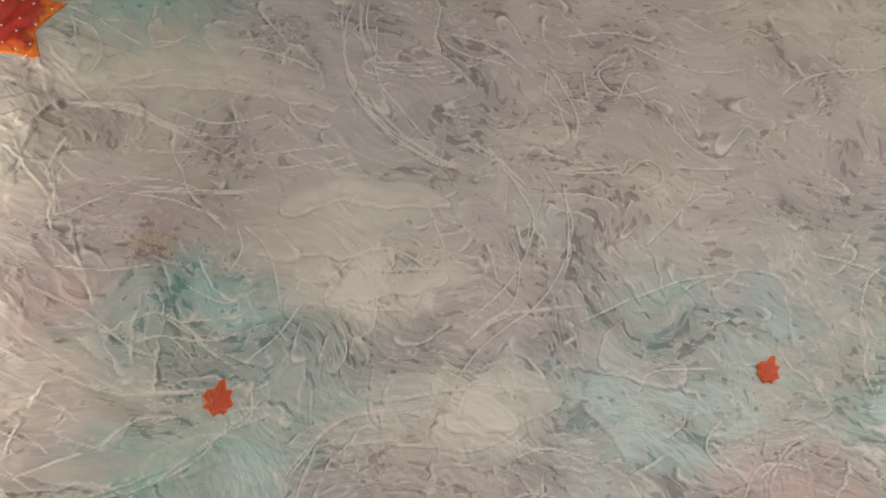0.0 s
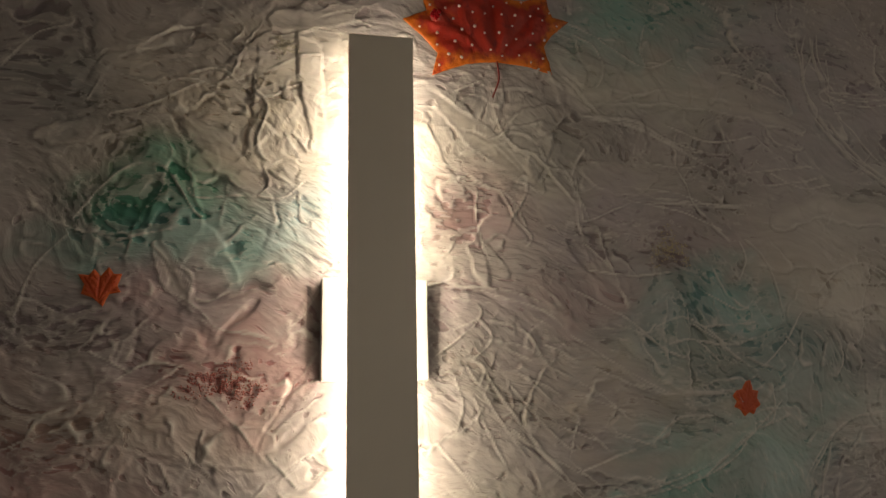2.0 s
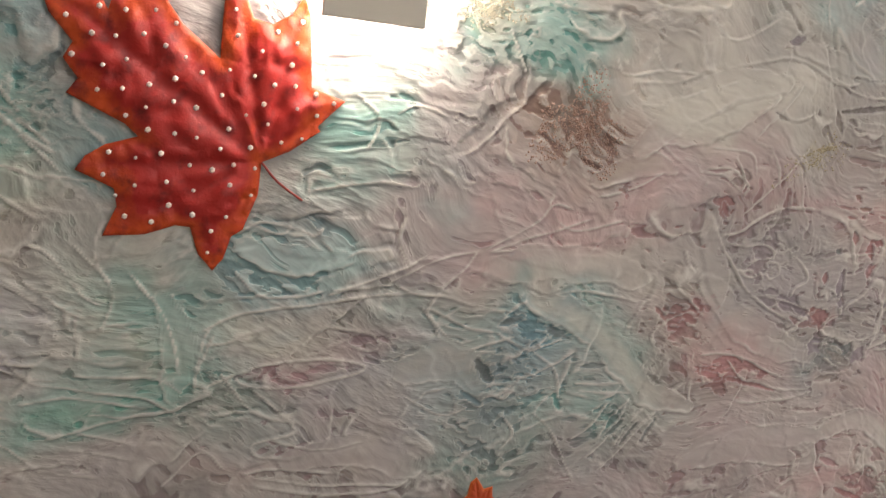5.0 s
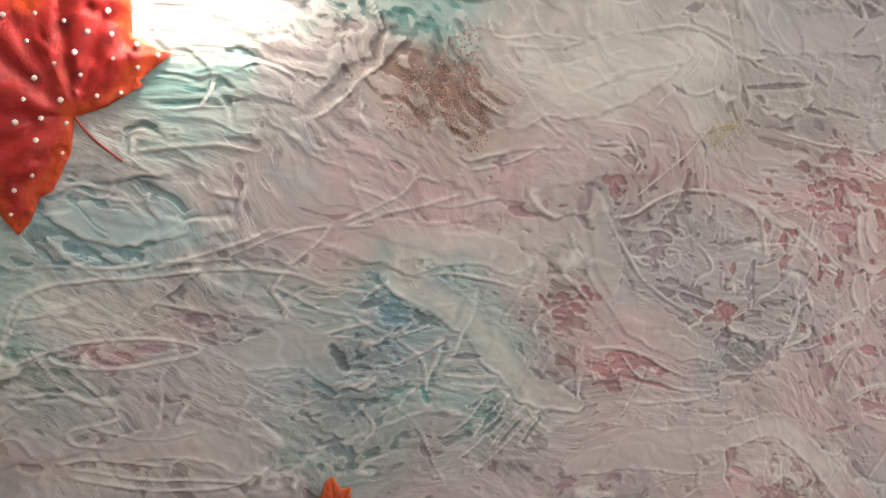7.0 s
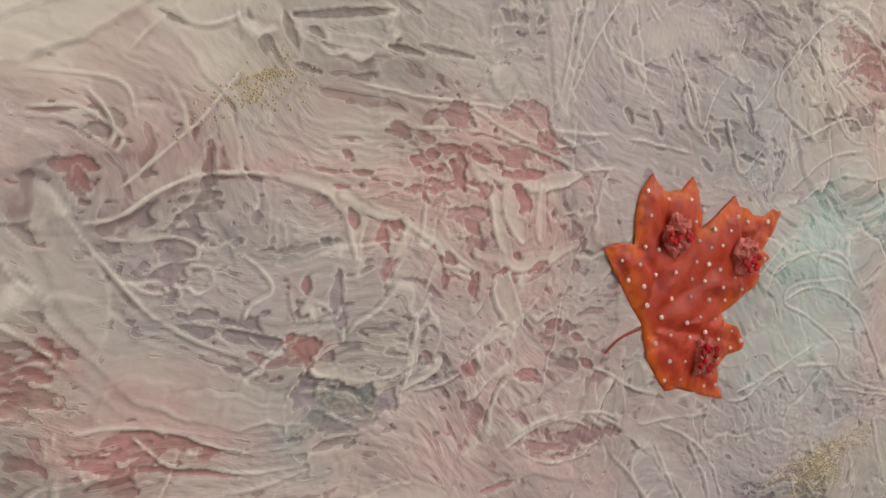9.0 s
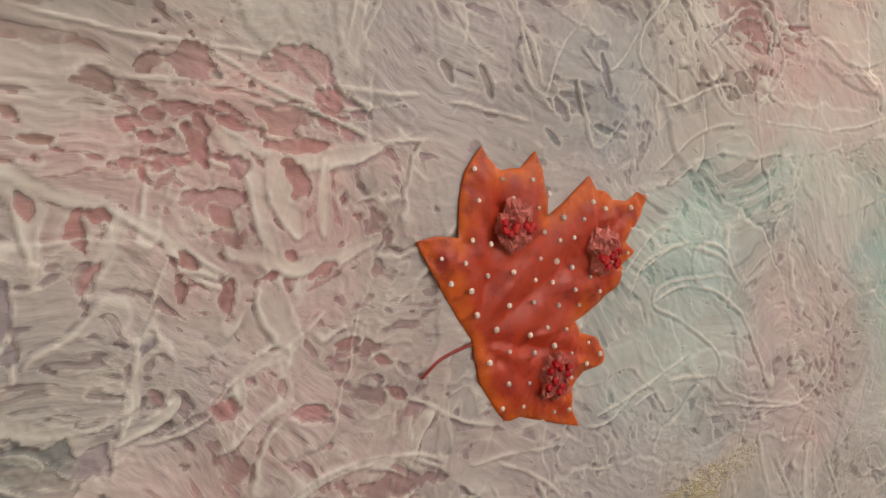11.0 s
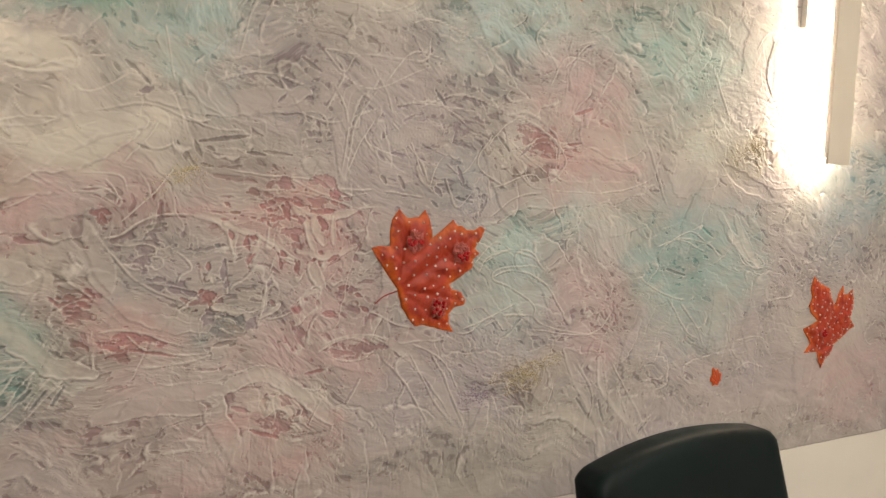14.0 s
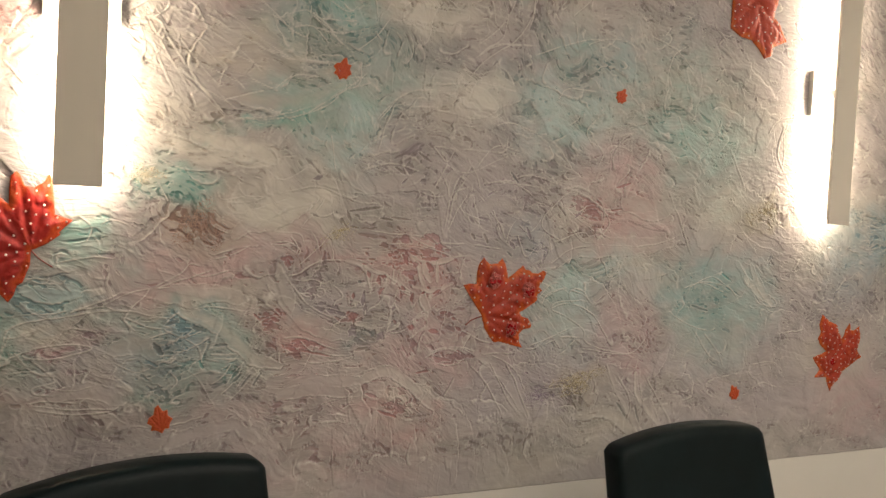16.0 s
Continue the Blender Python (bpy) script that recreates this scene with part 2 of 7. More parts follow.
def bent(points, count):
    """A smooth line through the points."""
    p = np.array(points, float)
    if len(p) == 2:
        return p[0] + (p[1] - p[0]) * np.linspace(0, 1, 4)[:, None]
    p = np.vstack([2 * p[0] - p[1], p, 2 * p[-1] - p[-2]])
    out = []
    for a, b, c, d in zip(p, p[1:], p[2:], p[3:]):
        t = np.arange(count)[:, None] / count
        out.append(0.5 * (2 * b + (c - a) * t + (2 * a - 5 * b + 4 * c - d) * t**2 + (3 * b - a - 3 * c + d) * t**3))
    return np.vstack(out + [p[-2:-1]])


def ridge(width, height, *points, lip=0.0, pale=1.0, cuts=5):
    """A drawn trowel ridge: width and height in millimetres; lip lays a fading shelf on its left side."""
    line = bent(points, cuts)
    width = width * 0.8 if height > 0 else width
    w, h, reach = width / 1000, height / 1000, width / 1000 * 1.6 + (0.03 if lip else 0.003)
    box_ = window(line[:, 0].min() - reach, line[:, 0].max() + reach, line[:, 1].min() - reach, line[:, 1].max() + reach)
    px = GX[box_] + 0.16 * WARP_X[box_]
    pz = GZ[box_] + 0.16 * WARP_Z[box_]
    best, side, along = np.full(px.shape, 9.0), np.zeros(px.shape), np.zeros(px.shape)
    n = len(line) - 1
    for i, (a, b) in enumerate(zip(line, line[1:])):
        d = b - a
        t = np.clip(((px - a[0]) * d[0] + (pz - a[1]) * d[1]) / max(d @ d, 1e-9), 0, 1)
        gap = np.hypot(px - a[0] - t * d[0], pz - a[1] - t * d[1])
        near = gap < best
        best = np.where(near, gap, best)
        along = np.where(near, (i + t) / n, along)
        side = np.where(near, np.sign(d[0] * (pz - a[1]) - d[1] * (px - a[0])), side)
    uneven = ripple(px / 0.030, pz / 0.030, 91) + 0.6 * ripple(px / 0.011, pz / 0.011, 93)
    taper = ease(along, 0.0, 0.10) * (1 - 0.8 * ease(along, 0.88, 1.0)) * np.clip(0.85 + 0.9 * uneven, 0.12, 1.25)
    steep = 1 if (line[0, 0] * 37.0 + line[0, 1] * 53.0) % 1.0 < 0.6 else -1
    wide = max(w * 0.21, 0.0009) * np.where(side * steep > 0, 1.9, 0.85) * (1 + 0.5 * uneven)
    crest = np.exp(-((best / wide) ** 2)) * taper
    thin = np.exp(-((best / max(w * 0.20, 0.0010)) ** 2)) * taper
    if height < 0:
        dent = np.exp(-((best / (w * 0.6)) ** 2)) * ease(along, 0.0, 0.25) * (1 - 0.5 * ease(along, 0.9, 1.0))
        sunk[box_] = np.maximum(sunk[box_], -height * dent)
        return
    furrow = np.exp(-(((best - w * 0.85) / (w * 0.4)) ** 2)) * (side < 0) * taper
    groove[box_] = np.maximum(groove[box_], furrow * min(pale, 1) * h / 0.003)
    shelf = 0
    if lip:
        shelf = lip * np.exp(-best / 0.018) * (side > 0) * taper
    relief[box_] = np.maximum(relief[box_], h * np.maximum(crest, shelf))
    rubbed[box_] = np.maximum(rubbed[box_], (0.55 * thin + 0.3 * crest) * pale)


def spread(x, z, rx, rz, turn, grow=1.0, stray=0.9):
    """How much of a blot at x, z reaches each point: 1 in the middle, with a ragged rim."""
    rx, rz = rx * grow, rz * grow
    big = max(rx, rz) * 1.4 + stray * 0.05
    box_ = window(x - big, x + big, z - big, z + big)
    c, s = math.cos(radians(turn)), math.sin(radians(turn))
    dx, dz = GX[box_] - x + stray * WARP_X[box_], GZ[box_] - z + stray * WARP_Z[box_]
    return box_, 1 - ease(np.hypot((dx * c + dz * s) / rx, (dz * c - dx * s) / rz), 0.10, 1.45)


def stain(x, z, rx, rz, turn, paint, strength):
    box_, much = spread(x, z, rx, rz, turn, 1.35, 2.2)
    much = np.clip(much * strength * 1.75 * MOTTLE[box_], 0, 0.9)[..., None]
    colour[box_] = colour[box_] * (1 - much) + np.array(PAINT[paint]) * much


def pocket(x, z, rx, rz, turn, paint, depth=1.0):
    """A sharp-edged gap in the pale coat, with glaze in it."""
    box_, much = spread(x, z, rx, rz, turn, 1.2, 0.6)
    ragged = much + 0.9 * fractal(GX[box_] / 0.020, GZ[box_] / 0.010, 151, 3)
    inside_ = ease(ragged, 0.46, 0.62)
    sunk[box_] = np.maximum(sunk[box_], inside_ * depth)
    tint = (0.62 * inside_)[..., None]
    colour[box_] = colour[box_] * (1 - tint) + np.array(PAINT[paint]) * 0.92 * tint


def flat(x, z, rx, rz, turn, amount=1.0):
    box_, much = spread(x, z, rx, rz, turn)
    calm[box_] = np.maximum(calm[box_], much * amount)


def crumbs(x, z, rx, rz, turn, amount=1.0):
    box_, much = spread(x, z, rx, rz, turn)
    rough[box_] = np.maximum(rough[box_], much * amount)


def along_line(line, reach, stray):
    """The part of the wall round a line, with the distance from it, the share of its length and the side."""
    box_ = window(line[:, 0].min() - reach, line[:, 0].max() + reach, line[:, 1].min() - reach, line[:, 1].max() + reach)
    px, pz = GX[box_] + stray * WARP_X[box_], GZ[box_] + stray * WARP_Z[box_]
    best, along, side = np.full(px.shape, 9.0), np.zeros(px.shape), np.zeros(px.shape)
    n = len(line) - 1
    for i, (a, b) in enumerate(zip(line, line[1:])):
        d = b - a
        t = np.clip(((px - a[0]) * d[0] + (pz - a[1]) * d[1]) / max(d @ d, 1e-9), 0, 1)
        gap = np.hypot(px - a[0] - t * d[0], pz - a[1] - t * d[1])
        near = gap < best
        best, along = np.where(near, gap, best), np.where(near, (i + t) / n, along)
        side = np.where(near, np.sign(d[0] * (pz - a[1]) - d[1] * (px - a[0])), side)
    return box_, px, pz, best, along, side


def blade(width, paint, strength, *points):
    """A smooth plate of fresh plaster drawn along a line, widest in the middle, with a crisp raised lip."""
    half = width / 2000
    box_, px, pz, best, along, side = along_line(bent(points, 5), half * 1.5 + 0.006, 0.22)
    inner = half * (0.25 + 0.75 * np.sqrt(np.clip(np.sin(np.pi * np.clip(along * 0.92 + 0.06, 0, 1)), 0, 1))) - best
    inner = inner + min(0.007, half * 0.45) * ripple(px / 0.035, pz / 0.035, 521) + min(0.003, half * 0.3) * ripple(px / 0.011, pz / 0.011, 527)
    much = ease(inner, -0.0012, 0.0022)
    low = min(1.0, strength * 1.9) * np.where(side < 0, 1.0, 0.45) * np.clip(0.8 + 1.4 * ripple(px / 0.035, pz / 0.035, 523), 0.1, 1.4)
    lip_ = np.exp(-((inner / np.where(inner > 0, 0.0028, 0.0012)) ** 2)) * low
    foot = np.exp(-(((inner + 0.0030) / 0.0017) ** 2)) * low
    calm[box_] = np.maximum(calm[box_], 0.85 * much)
    sunk[box_] *= 1 - 0.9 * much
    groove[box_] = np.maximum(groove[box_] * (1 - much), 0.8 * foot)
    rubbed[box_] = np.maximum(rubbed[box_] * (1 - 0.7 * much), 0.65 * lip_)
    relief[box_] = np.maximum(relief[box_] * (1 - 0.7 * much), 0.0010 * much + 0.0018 * lip_)
    tint = (ease(inner, -0.001, half * 0.8) * strength * (0.50 + 0.5 * MOTTLE[box_]))[..., None]
    colour[box_] = colour[box_] * (1 - tint) + np.array(PAINT[paint]) * tint


def gash(width, paint, *points):
    """A torn opening in the pale coat, longer than wide, with glaze on its floor."""
    half = width / 2000
    box_, px, pz, best, along, side = along_line(bent(points, 4), half * 1.6 + 0.005, 0.10)
    inner = half * (0.45 + 0.65 * np.sin(np.pi * np.clip(along, 0, 1))) - best
    inner = inner + half * (0.55 * ripple(px / 0.012, pz / 0.012, 531) + 0.35 * ripple(px / 0.005, pz / 0.005, 533))
    much = ease(inner, -0.0010, 0.0012)
    sunk[box_] = np.maximum(sunk[box_], 1.1 * much)
    rubbed[box_] = np.maximum(rubbed[box_] * (1 - much), 0.28 * np.exp(-(((inner + 0.0022) / 0.0014) ** 2)))
    relief[box_] *= 1 - 0.9 * much
    calm[box_] *= 1 - 0.7 * much
    tint = (0.75 * much)[..., None]
    colour[box_] = colour[box_] * (1 - tint) + np.array(PAINT[paint]) * tint


stain(0.559, 1.791, 0.110, 0.057, -1, "teal", .5)
# slate and brown glaze, deepened to take the lamp's light off this stretch
stain(0.205, 1.030, 0.150, 0.085, -5, "slate", .45)
stain(0.060, 1.200, 0.140, 0.090, 0, "slate", .2)
stain(0.200, 1.180, 0.160, 0.060, -3, "brown", .35)
stain(0.120, 0.950, 0.200, 0.070, 0, "brown", .2)
stain(0.546, 1.720, 0.116, 0.047, -1, "blue", .45)
stain(0.467, 1.623, 0.096, 0.045, 19, "teal", .35)
stain(1.287, 1.801, 0.097, 0.052, -1, "blue", .35)
stain(1.202, 1.629, 0.130, 0.048, 17, "mint", .6)
stain(1.088, 1.671, 0.050, 0.033, -1, "teal", .4)
stain(0.297, 1.833, 0.075, 0.032, 0, "pink", .4)
stain(1.396, 1.545, 0.069, 0.040, -2, "pink", .4)
stain(0.436, 2.239, 0.066, 0.047, 2, "teal", .45)
stain(0.672, 2.198, 0.044, 0.024, -20, "blue", .5)
stain(0.406, 1.785, 0.045, 0.023, -1, "lilac", .5)
stain(0.750, 2.144, 0.051, 0.152, 1, "lilac", .4)
stain(0.845, 2.165, 0.088, 0.047, 1, "pink", .25)
stain(1.002, 1.931, 0.034, 0.027, 0, "mint", .4)
stain(0.464, 2.157, 0.209, 0.045, -8, "white", .45)
stain(0.783, 1.966, 0.127, 0.044, 10, "white", .5)
stain(0.798, 1.830, 0.090, 0.042, -1, "white", .55)
stain(0.955, 1.642, 0.082, 0.048, -1, "white", .4)
stain(0.435, 1.947, 0.143, 0.103, 0, "grey", .45)
stain(1.290, 2.107, 0.140, 0.077, 1, "grey", .35)
stain(0.494, 2.033, 0.164, 0.053, 1, "grey", .35)
stain(-0.292, 1.972, 0.069, 0.048, 25, "green", .55)
stain(-0.236, 1.924, 0.028, 0.017, 2, "green", .8)
stain(-0.278, 1.897, 0.103, 0.045, 1, "teal", .4)
stain(-0.189, 1.704, 0.088, 0.038, -1, "rose", .6)
stain(-0.168, 1.803, 0.062, 0.043, 0, "pink", .45)
stain(-0.316, 1.802, 0.066, 0.058, 0, "lilac", .3)
stain(-0.112, 1.923, 0.043, 0.046, 0, "blue", .35)
stain(0.142, 1.960, 0.071, 0.057, 1, "pink", .35)
stain(0.476, 2.286, 0.112, 0.060, 4, "teal", .5)
stain(0.681, 2.192, 0.047, 0.025, 4, "blue", .6)
stain(0.447, 1.900, 0.051, 0.041, 0, "gold", .5)
stain(0.477, 1.851, 0.050, 0.024, 0, "brown", .5)
stain(0.171, 1.803, 0.092, 0.038, 0, "pink", .3)
stain(-0.343, 1.263, 0.077, 0.063, 1, "teal", .5)
stain(-0.383, 1.269, 0.034, 0.019, 0, "green", .5)
stain(-0.209, 1.238, 0.038, 0.047, 0, "blue", .6)
stain(-0.278, 1.418, 0.068, 0.038, 3, "blue", .3)
stain(-0.381, 1.570, 0.068, 0.060, 7, "rose", .35)
stain(-0.236, 1.600, 0.050, 0.032, 7, "pink", .35)
stain(-0.170, 1.083, 0.080, 0.041, -3, "teal", .45)
stain(-0.051, 1.141, 0.050, 0.035, -1, "blue", .45)
stain(0.175, 1.388, 0.065, 0.044, 3, "teal", .55)
stain(0.255, 1.300, 0.075, 0.062, 2, "brown", .6)
stain(0.027, 1.296, 0.044, 0.043, 1, "teal", .4)
stain(0.546, 1.545, 0.090, 0.096, 4, "mint", .4)
stain(0.235, 1.087, 0.130, 0.046, -2, "teal", .4)
stain(-0.366, 1.112, 0.088, 0.044, -3, "pink", .3)
stain(0.734, 1.172, 0.089, 0.070, -1, "pink", .35)
stain(0.146, 1.210, 0.123, 0.044, -0, "lilac", .35)
stain(0.182, 1.354, 0.045, 0.020, 9, "teal", .5)
stain(-0.058, 1.159, 0.055, 0.035, -17, "blue", .45)
stain(0.057, 1.143, 0.066, 0.016, 15, "lilac", .4)
stain(0.213, 1.177, 0.075, 0.033, 5, "pink", .5)
stain(0.325, 1.226, 0.061, 0.018, 15, "pink", .4)
stain(0.218, 1.082, 0.041, 0.023, 3, "blue", .6)
stain(0.204, 1.002, 0.095, 0.040, 1, "teal", .5)
stain(0.359, 0.980, 0.061, 0.033, 31, "blue", .35)
stain(0.499, 1.032, 0.043, 0.029, 1, "rose", .6)
stain(0.399, 1.103, 0.040, 0.030, 3, "rose", .45)
stain(-0.017, 1.029, 0.063, 0.016, 2, "pink", .45)
stain(-0.097, 1.047, 0.027, 0.030, 2, "mint", .5)
stain(-0.027, 0.960, 0.058, 0.032, 0, "pink", .25)
stain(0.709, 1.232, 0.065, 0.032, 4, "rose", .5)
stain(0.644, 1.050, 0.047, 0.034, 1, "lilac", .6)
stain(0.765, 1.011, 0.069, 0.043, 1, "pink", .5)
stain(0.655, 0.913, 0.098, 0.036, -1, "rose", .4)
stain(0.581, 1.183, 0.074, 0.050, 4, "lilac", .4)
stain(0.468, 1.340, 0.103, 0.074, 8, "white", .5)
stain(0.475, 1.095, 0.087, 0.036, -15, "white", .4)
stain(0.671, 1.336, 0.103, 0.037, -1, "grey", .5)
stain(0.194, 0.937, 0.071, 0.030, 0, "teal", .35)
stain(0.302, 1.167, 0.093, 0.023, 5, "white", .3)
stain(0.586, 1.192, 0.035, 0.025, 0, "lilac", .5)
stain(0.717, 1.239, 0.060, 0.029, -24, "rose", .55)
stain(0.554, 1.257, 0.082, 0.013, -2, "rose", .4)
stain(0.638, 1.045, 0.045, 0.025, -6, "lilac", .75)
stain(0.489, 1.041, 0.074, 0.019, -7, "rose", .5)
stain(0.415, 1.107, 0.016, 0.019, -4, "rose", .45)
stain(0.450, 1.232, 0.017, 0.015, 3, "rose", .4)
stain(0.813, 1.179, 0.038, 0.019, -2, "pink", .4)
stain(0.859, 1.090, 0.070, 0.031, -4, "pink", .45)
stain(0.800, 1.042, 0.078, 0.026, -5, "pink", .4)
stain(1.225, 1.105, 0.108, 0.098, -2, "mint", .6)
stain(1.225, 1.164, 0.052, 0.019, -1, "teal", .45)
stain(1.245, 0.923, 0.080, 0.034, 6, "gold", .4)
stain(1.157, 0.916, 0.061, 0.020, -9, "lilac", .5)
stain(1.098, 1.307, 0.063, 0.034, 4, "blue", .3)
stain(0.647, 1.330, 0.100, 0.030, -2, "grey", .45)
stain(0.420, 1.318, 0.049, 0.031, 7, "sand", .5)
stain(0.572, 1.310, 0.017, 0.004, 10, "gold", .6)
stain(0.523, 1.070, 0.077, 0.025, -5, "sand", .35)
stain(1.718, 1.130, 0.192, 0.097, -2, "teal", .5)
stain(1.731, 0.994, 0.105, 0.050, -5, "teal", .4)
stain(1.418, 1.335, 0.115, 0.042, 2, "pink", .5)
stain(1.392, 1.480, 0.095, 0.040, 5, "rose", .35)
stain(1.203, 1.575, 0.081, 0.027, 8, "mint", .5)
stain(1.617, 1.602, 0.153, 0.065, 7, "teal", .45)
stain(1.390, 1.069, 0.114, 0.064, -5, "pink", .4)
stain(1.161, 0.888, 0.082, 0.030, -9, "lilac", .6)
stain(1.253, 0.925, 0.078, 0.034, 12, "gold", .45)
stain(2.441, 1.357, 0.165, 0.090, 2, "blue", .55)
stain(2.339, 0.817, 0.194, 0.094, -7, "pink", .3)
stain(1.464, 1.141, 0.139, 0.066, -2, "lilac", .3)
stain(1.237, 1.210, 0.107, 0.043, 15, "mint", .5)
stain(1.899, 1.415, 0.061, 0.032, 22, "gold", .7)
stain(0.562, 1.263, 0.106, 0.021, 1, "pink", .35)
stain(2.079, 0.709, 0.287, 0.058, -10, "grey", .3)
stain(0.646, 0.782, 0.243, 0.082, -4, "pink", .35)
stain(1.052, 0.751, 0.271, 0.075, -4, "grey", .3)
stain(0.447, 0.926, 0.135, 0.052, -3, "pink", .3)
stain(1.633, 1.624, 0.174, 0.080, 5, "mint", .35)
stain(1.681, 1.807, 0.110, 0.080, 7, "grey", .35)
stain(-0.206, 1.003, 0.080, 0.035, 9, "green", .3)
stain(-0.179, 1.111, 0.038, 0.023, 2, "green", .35)
stain(-0.301, 1.245, 0.047, 0.036, 5, "teal", .4)
stain(-0.317, 1.056, 0.043, 0.032, -1, "lilac", .5)
stain(0.032, 1.052, 0.132, 0.019, -0, "pink", .25)
stain(-0.050, 1.004, 0.036, 0.037, -2, "mint", .3)
stain(-0.430, 1.565, 0.055, 0.093, 4, "rose", .35)
stain(-0.197, 1.690, 0.086, 0.044, 6, "rose", .4)
stain(-0.380, 1.748, 0.064, 0.041, 7, "lilac", .45)
stain(-0.296, 1.422, 0.066, 0.048, 2, "blue", .35)
stain(-0.404, 1.269, 0.036, 0.026, 0, "green", .4)
stain(0.479, 1.875, 0.063, 0.072, 8, "brown", .3)
stain(0.705, 1.520, 0.114, 0.072, 3, "lilac", .35)
# grey painted along the furrow above the red leaf, for the shade in it
stain(-0.212, 1.461, 0.038, 0.015, -42, "grey", .7)
stain(-0.159, 1.419, 0.040, 0.012, -43, "grey", .8)
stain(-0.131, 1.393, 0.016, 0.009, -45, "grey", .9)
stain(0.313, 1.087, 0.078, 0.015, -31, "white", .6)
stain(0.389, 1.042, 0.034, 0.024, -34, "white", .4)
stain(0.744, 0.932, 0.076, 0.021, -40, "white", .55)
stain(1.227, 1.377, 0.065, 0.032, -19, "white", .3)
stain(0.334, 1.462, 0.075, 0.017, -8, "white", .6)
stain(0.896, 1.668, 0.129, 0.028, -0, "white", .6)
stain(0.393, 1.259, 0.117, 0.038, 2, "pink", .4)
stain(0.721, 0.997, 0.233, 0.054, -2, "pink", .35)
stain(0.573, 1.107, 0.202, 0.052, -0, "lilac", .35)
stain(1.602, 0.973, 0.173, 0.065, -2, "lilac", .3)
crumbs(0.227, 1.331, 0.076, 0.045, 2, 1.0)
crumbs(0.134, 1.415, 0.047, 0.029, 4, 1.0)
crumbs(0.162, 1.346, 0.032, 0.020, 9, 1.0)
crumbs(0.232, 1.014, 0.109, 0.034, 1, .6)
crumbs(0.644, 1.050, 0.047, 0.034, 1, 1.0)
crumbs(-0.195, 1.704, 0.080, 0.042, -1, 1.0)
crumbs(-0.133, 2.183, 0.023, 0.022, 5, 1.0)
crumbs(0.447, 1.900, 0.042, 0.033, 0, 1.0)
crumbs(0.513, 1.787, 0.127, 0.064, 0, .5)
crumbs(0.638, 1.045, 0.045, 0.025, -6, .8)
crumbs(1.254, 0.929, 0.092, 0.034, 6, 1.0)
crumbs(0.728, 1.235, 0.072, 0.034, -24, .7)
crumbs(0.586, 1.192, 0.035, 0.025, 0, .5)
crumbs(0.500, 1.048, 0.061, 0.020, -7, .5)
crumbs(1.253, 0.925, 0.092, 0.039, 12, 1.0)
crumbs(1.899, 1.415, 0.083, 0.048, 22, 1.0)
crumbs(1.118, 1.278, 0.050, 0.037, 1, 1.0)
crumbs(0.638, 1.358, 0.124, 0.043, -6, .6)
crumbs(1.032, 1.384, 0.181, 0.070, 3, .6)
crumbs(1.695, 1.566, 0.122, 0.102, 7, .6)
flat(0.468, 1.340, 0.096, 0.068, 8, 1.0)
flat(0.273, 1.160, 0.110, 0.025, 4, 1.0)
flat(0.490, 1.089, 0.073, 0.028, -15, 1.0)
flat(0.129, 1.202, 0.053, 0.026, 5, .7)
flat(-0.027, 0.960, 0.058, 0.048, 0, .6)
flat(0.519, 1.071, 0.085, 0.024, -6, 1.0)
flat(0.420, 1.318, 0.042, 0.031, 8, 1.0)
flat(1.011, 1.279, 0.065, 0.021, 3, 1.0)
flat(1.208, 1.087, 0.084, 0.065, -3, .7)
flat(0.444, 1.169, 0.028, 0.022, 0, 1.0)
flat(0.746, 1.145, 0.034, 0.029, -2, .7)
flat(0.464, 2.157, 0.166, 0.055, -8, .7)
flat(0.955, 1.642, 0.074, 0.040, -1, 1.0)
flat(0.394, 1.981, 0.127, 0.051, 0, .5)
flat(0.362, 2.007, 0.059, 0.043, 2, 1.0)
flat(0.181, 1.936, 0.047, 0.049, 1, 1.0)
flat(0.277, 1.963, 0.049, 0.050, 1, 1.0)
flat(-0.196, 1.999, 0.065, 0.047, 2, 1.0)
flat(2.180, 0.880, 0.400, 0.160, -6, .8)
flat(1.434, 1.336, 0.099, 0.042, 2, 1.0)
flat(0.899, 0.949, 0.085, 0.070, -9, .5)
flat(-0.249, 1.452, 0.075, 0.057, 5, .8)
flat(-0.156, 1.505, 0.039, 0.039, 6, .5)
ridge(5, 2, (0.154, 1.167), (0.211, 1.199), (0.231, 1.220), (0.255, 1.217))
ridge(5, 2, (0.159, 1.167), (0.295, 1.177))
ridge(5, 3, (0.225, 1.122), (0.266, 1.126), (0.308, 1.125), (0.358, 1.120))
ridge(7, 3.5, (0.179, 1.083), (0.199, 1.107), (0.221, 1.114), (0.258, 1.093), (0.303, 1.069), (0.337, 1.046), (0.374, 1.011), (0.437, 0.990), lip=0.5)
ridge(5, 2.5, (0.179, 1.083), (0.191, 1.075), (0.221, 1.063), (0.238, 1.066), (0.277, 1.079))
ridge(5, 3, (0.216, 1.105), (0.249, 1.095), (0.237, 1.072), (0.221, 1.063))
ridge(5, 2, (0.096, 1.109), (0.111, 1.088), (0.121, 1.067), (0.133, 1.053))
ridge(5, 2, (0.101, 1.107), (0.146, 1.087), (0.179, 1.081))
ridge(5, 2, (0.133, 1.053), (0.169, 1.069), (0.202, 1.076))
ridge(5, 2, (0.226, 1.063), (0.259, 1.038), (0.267, 0.997))
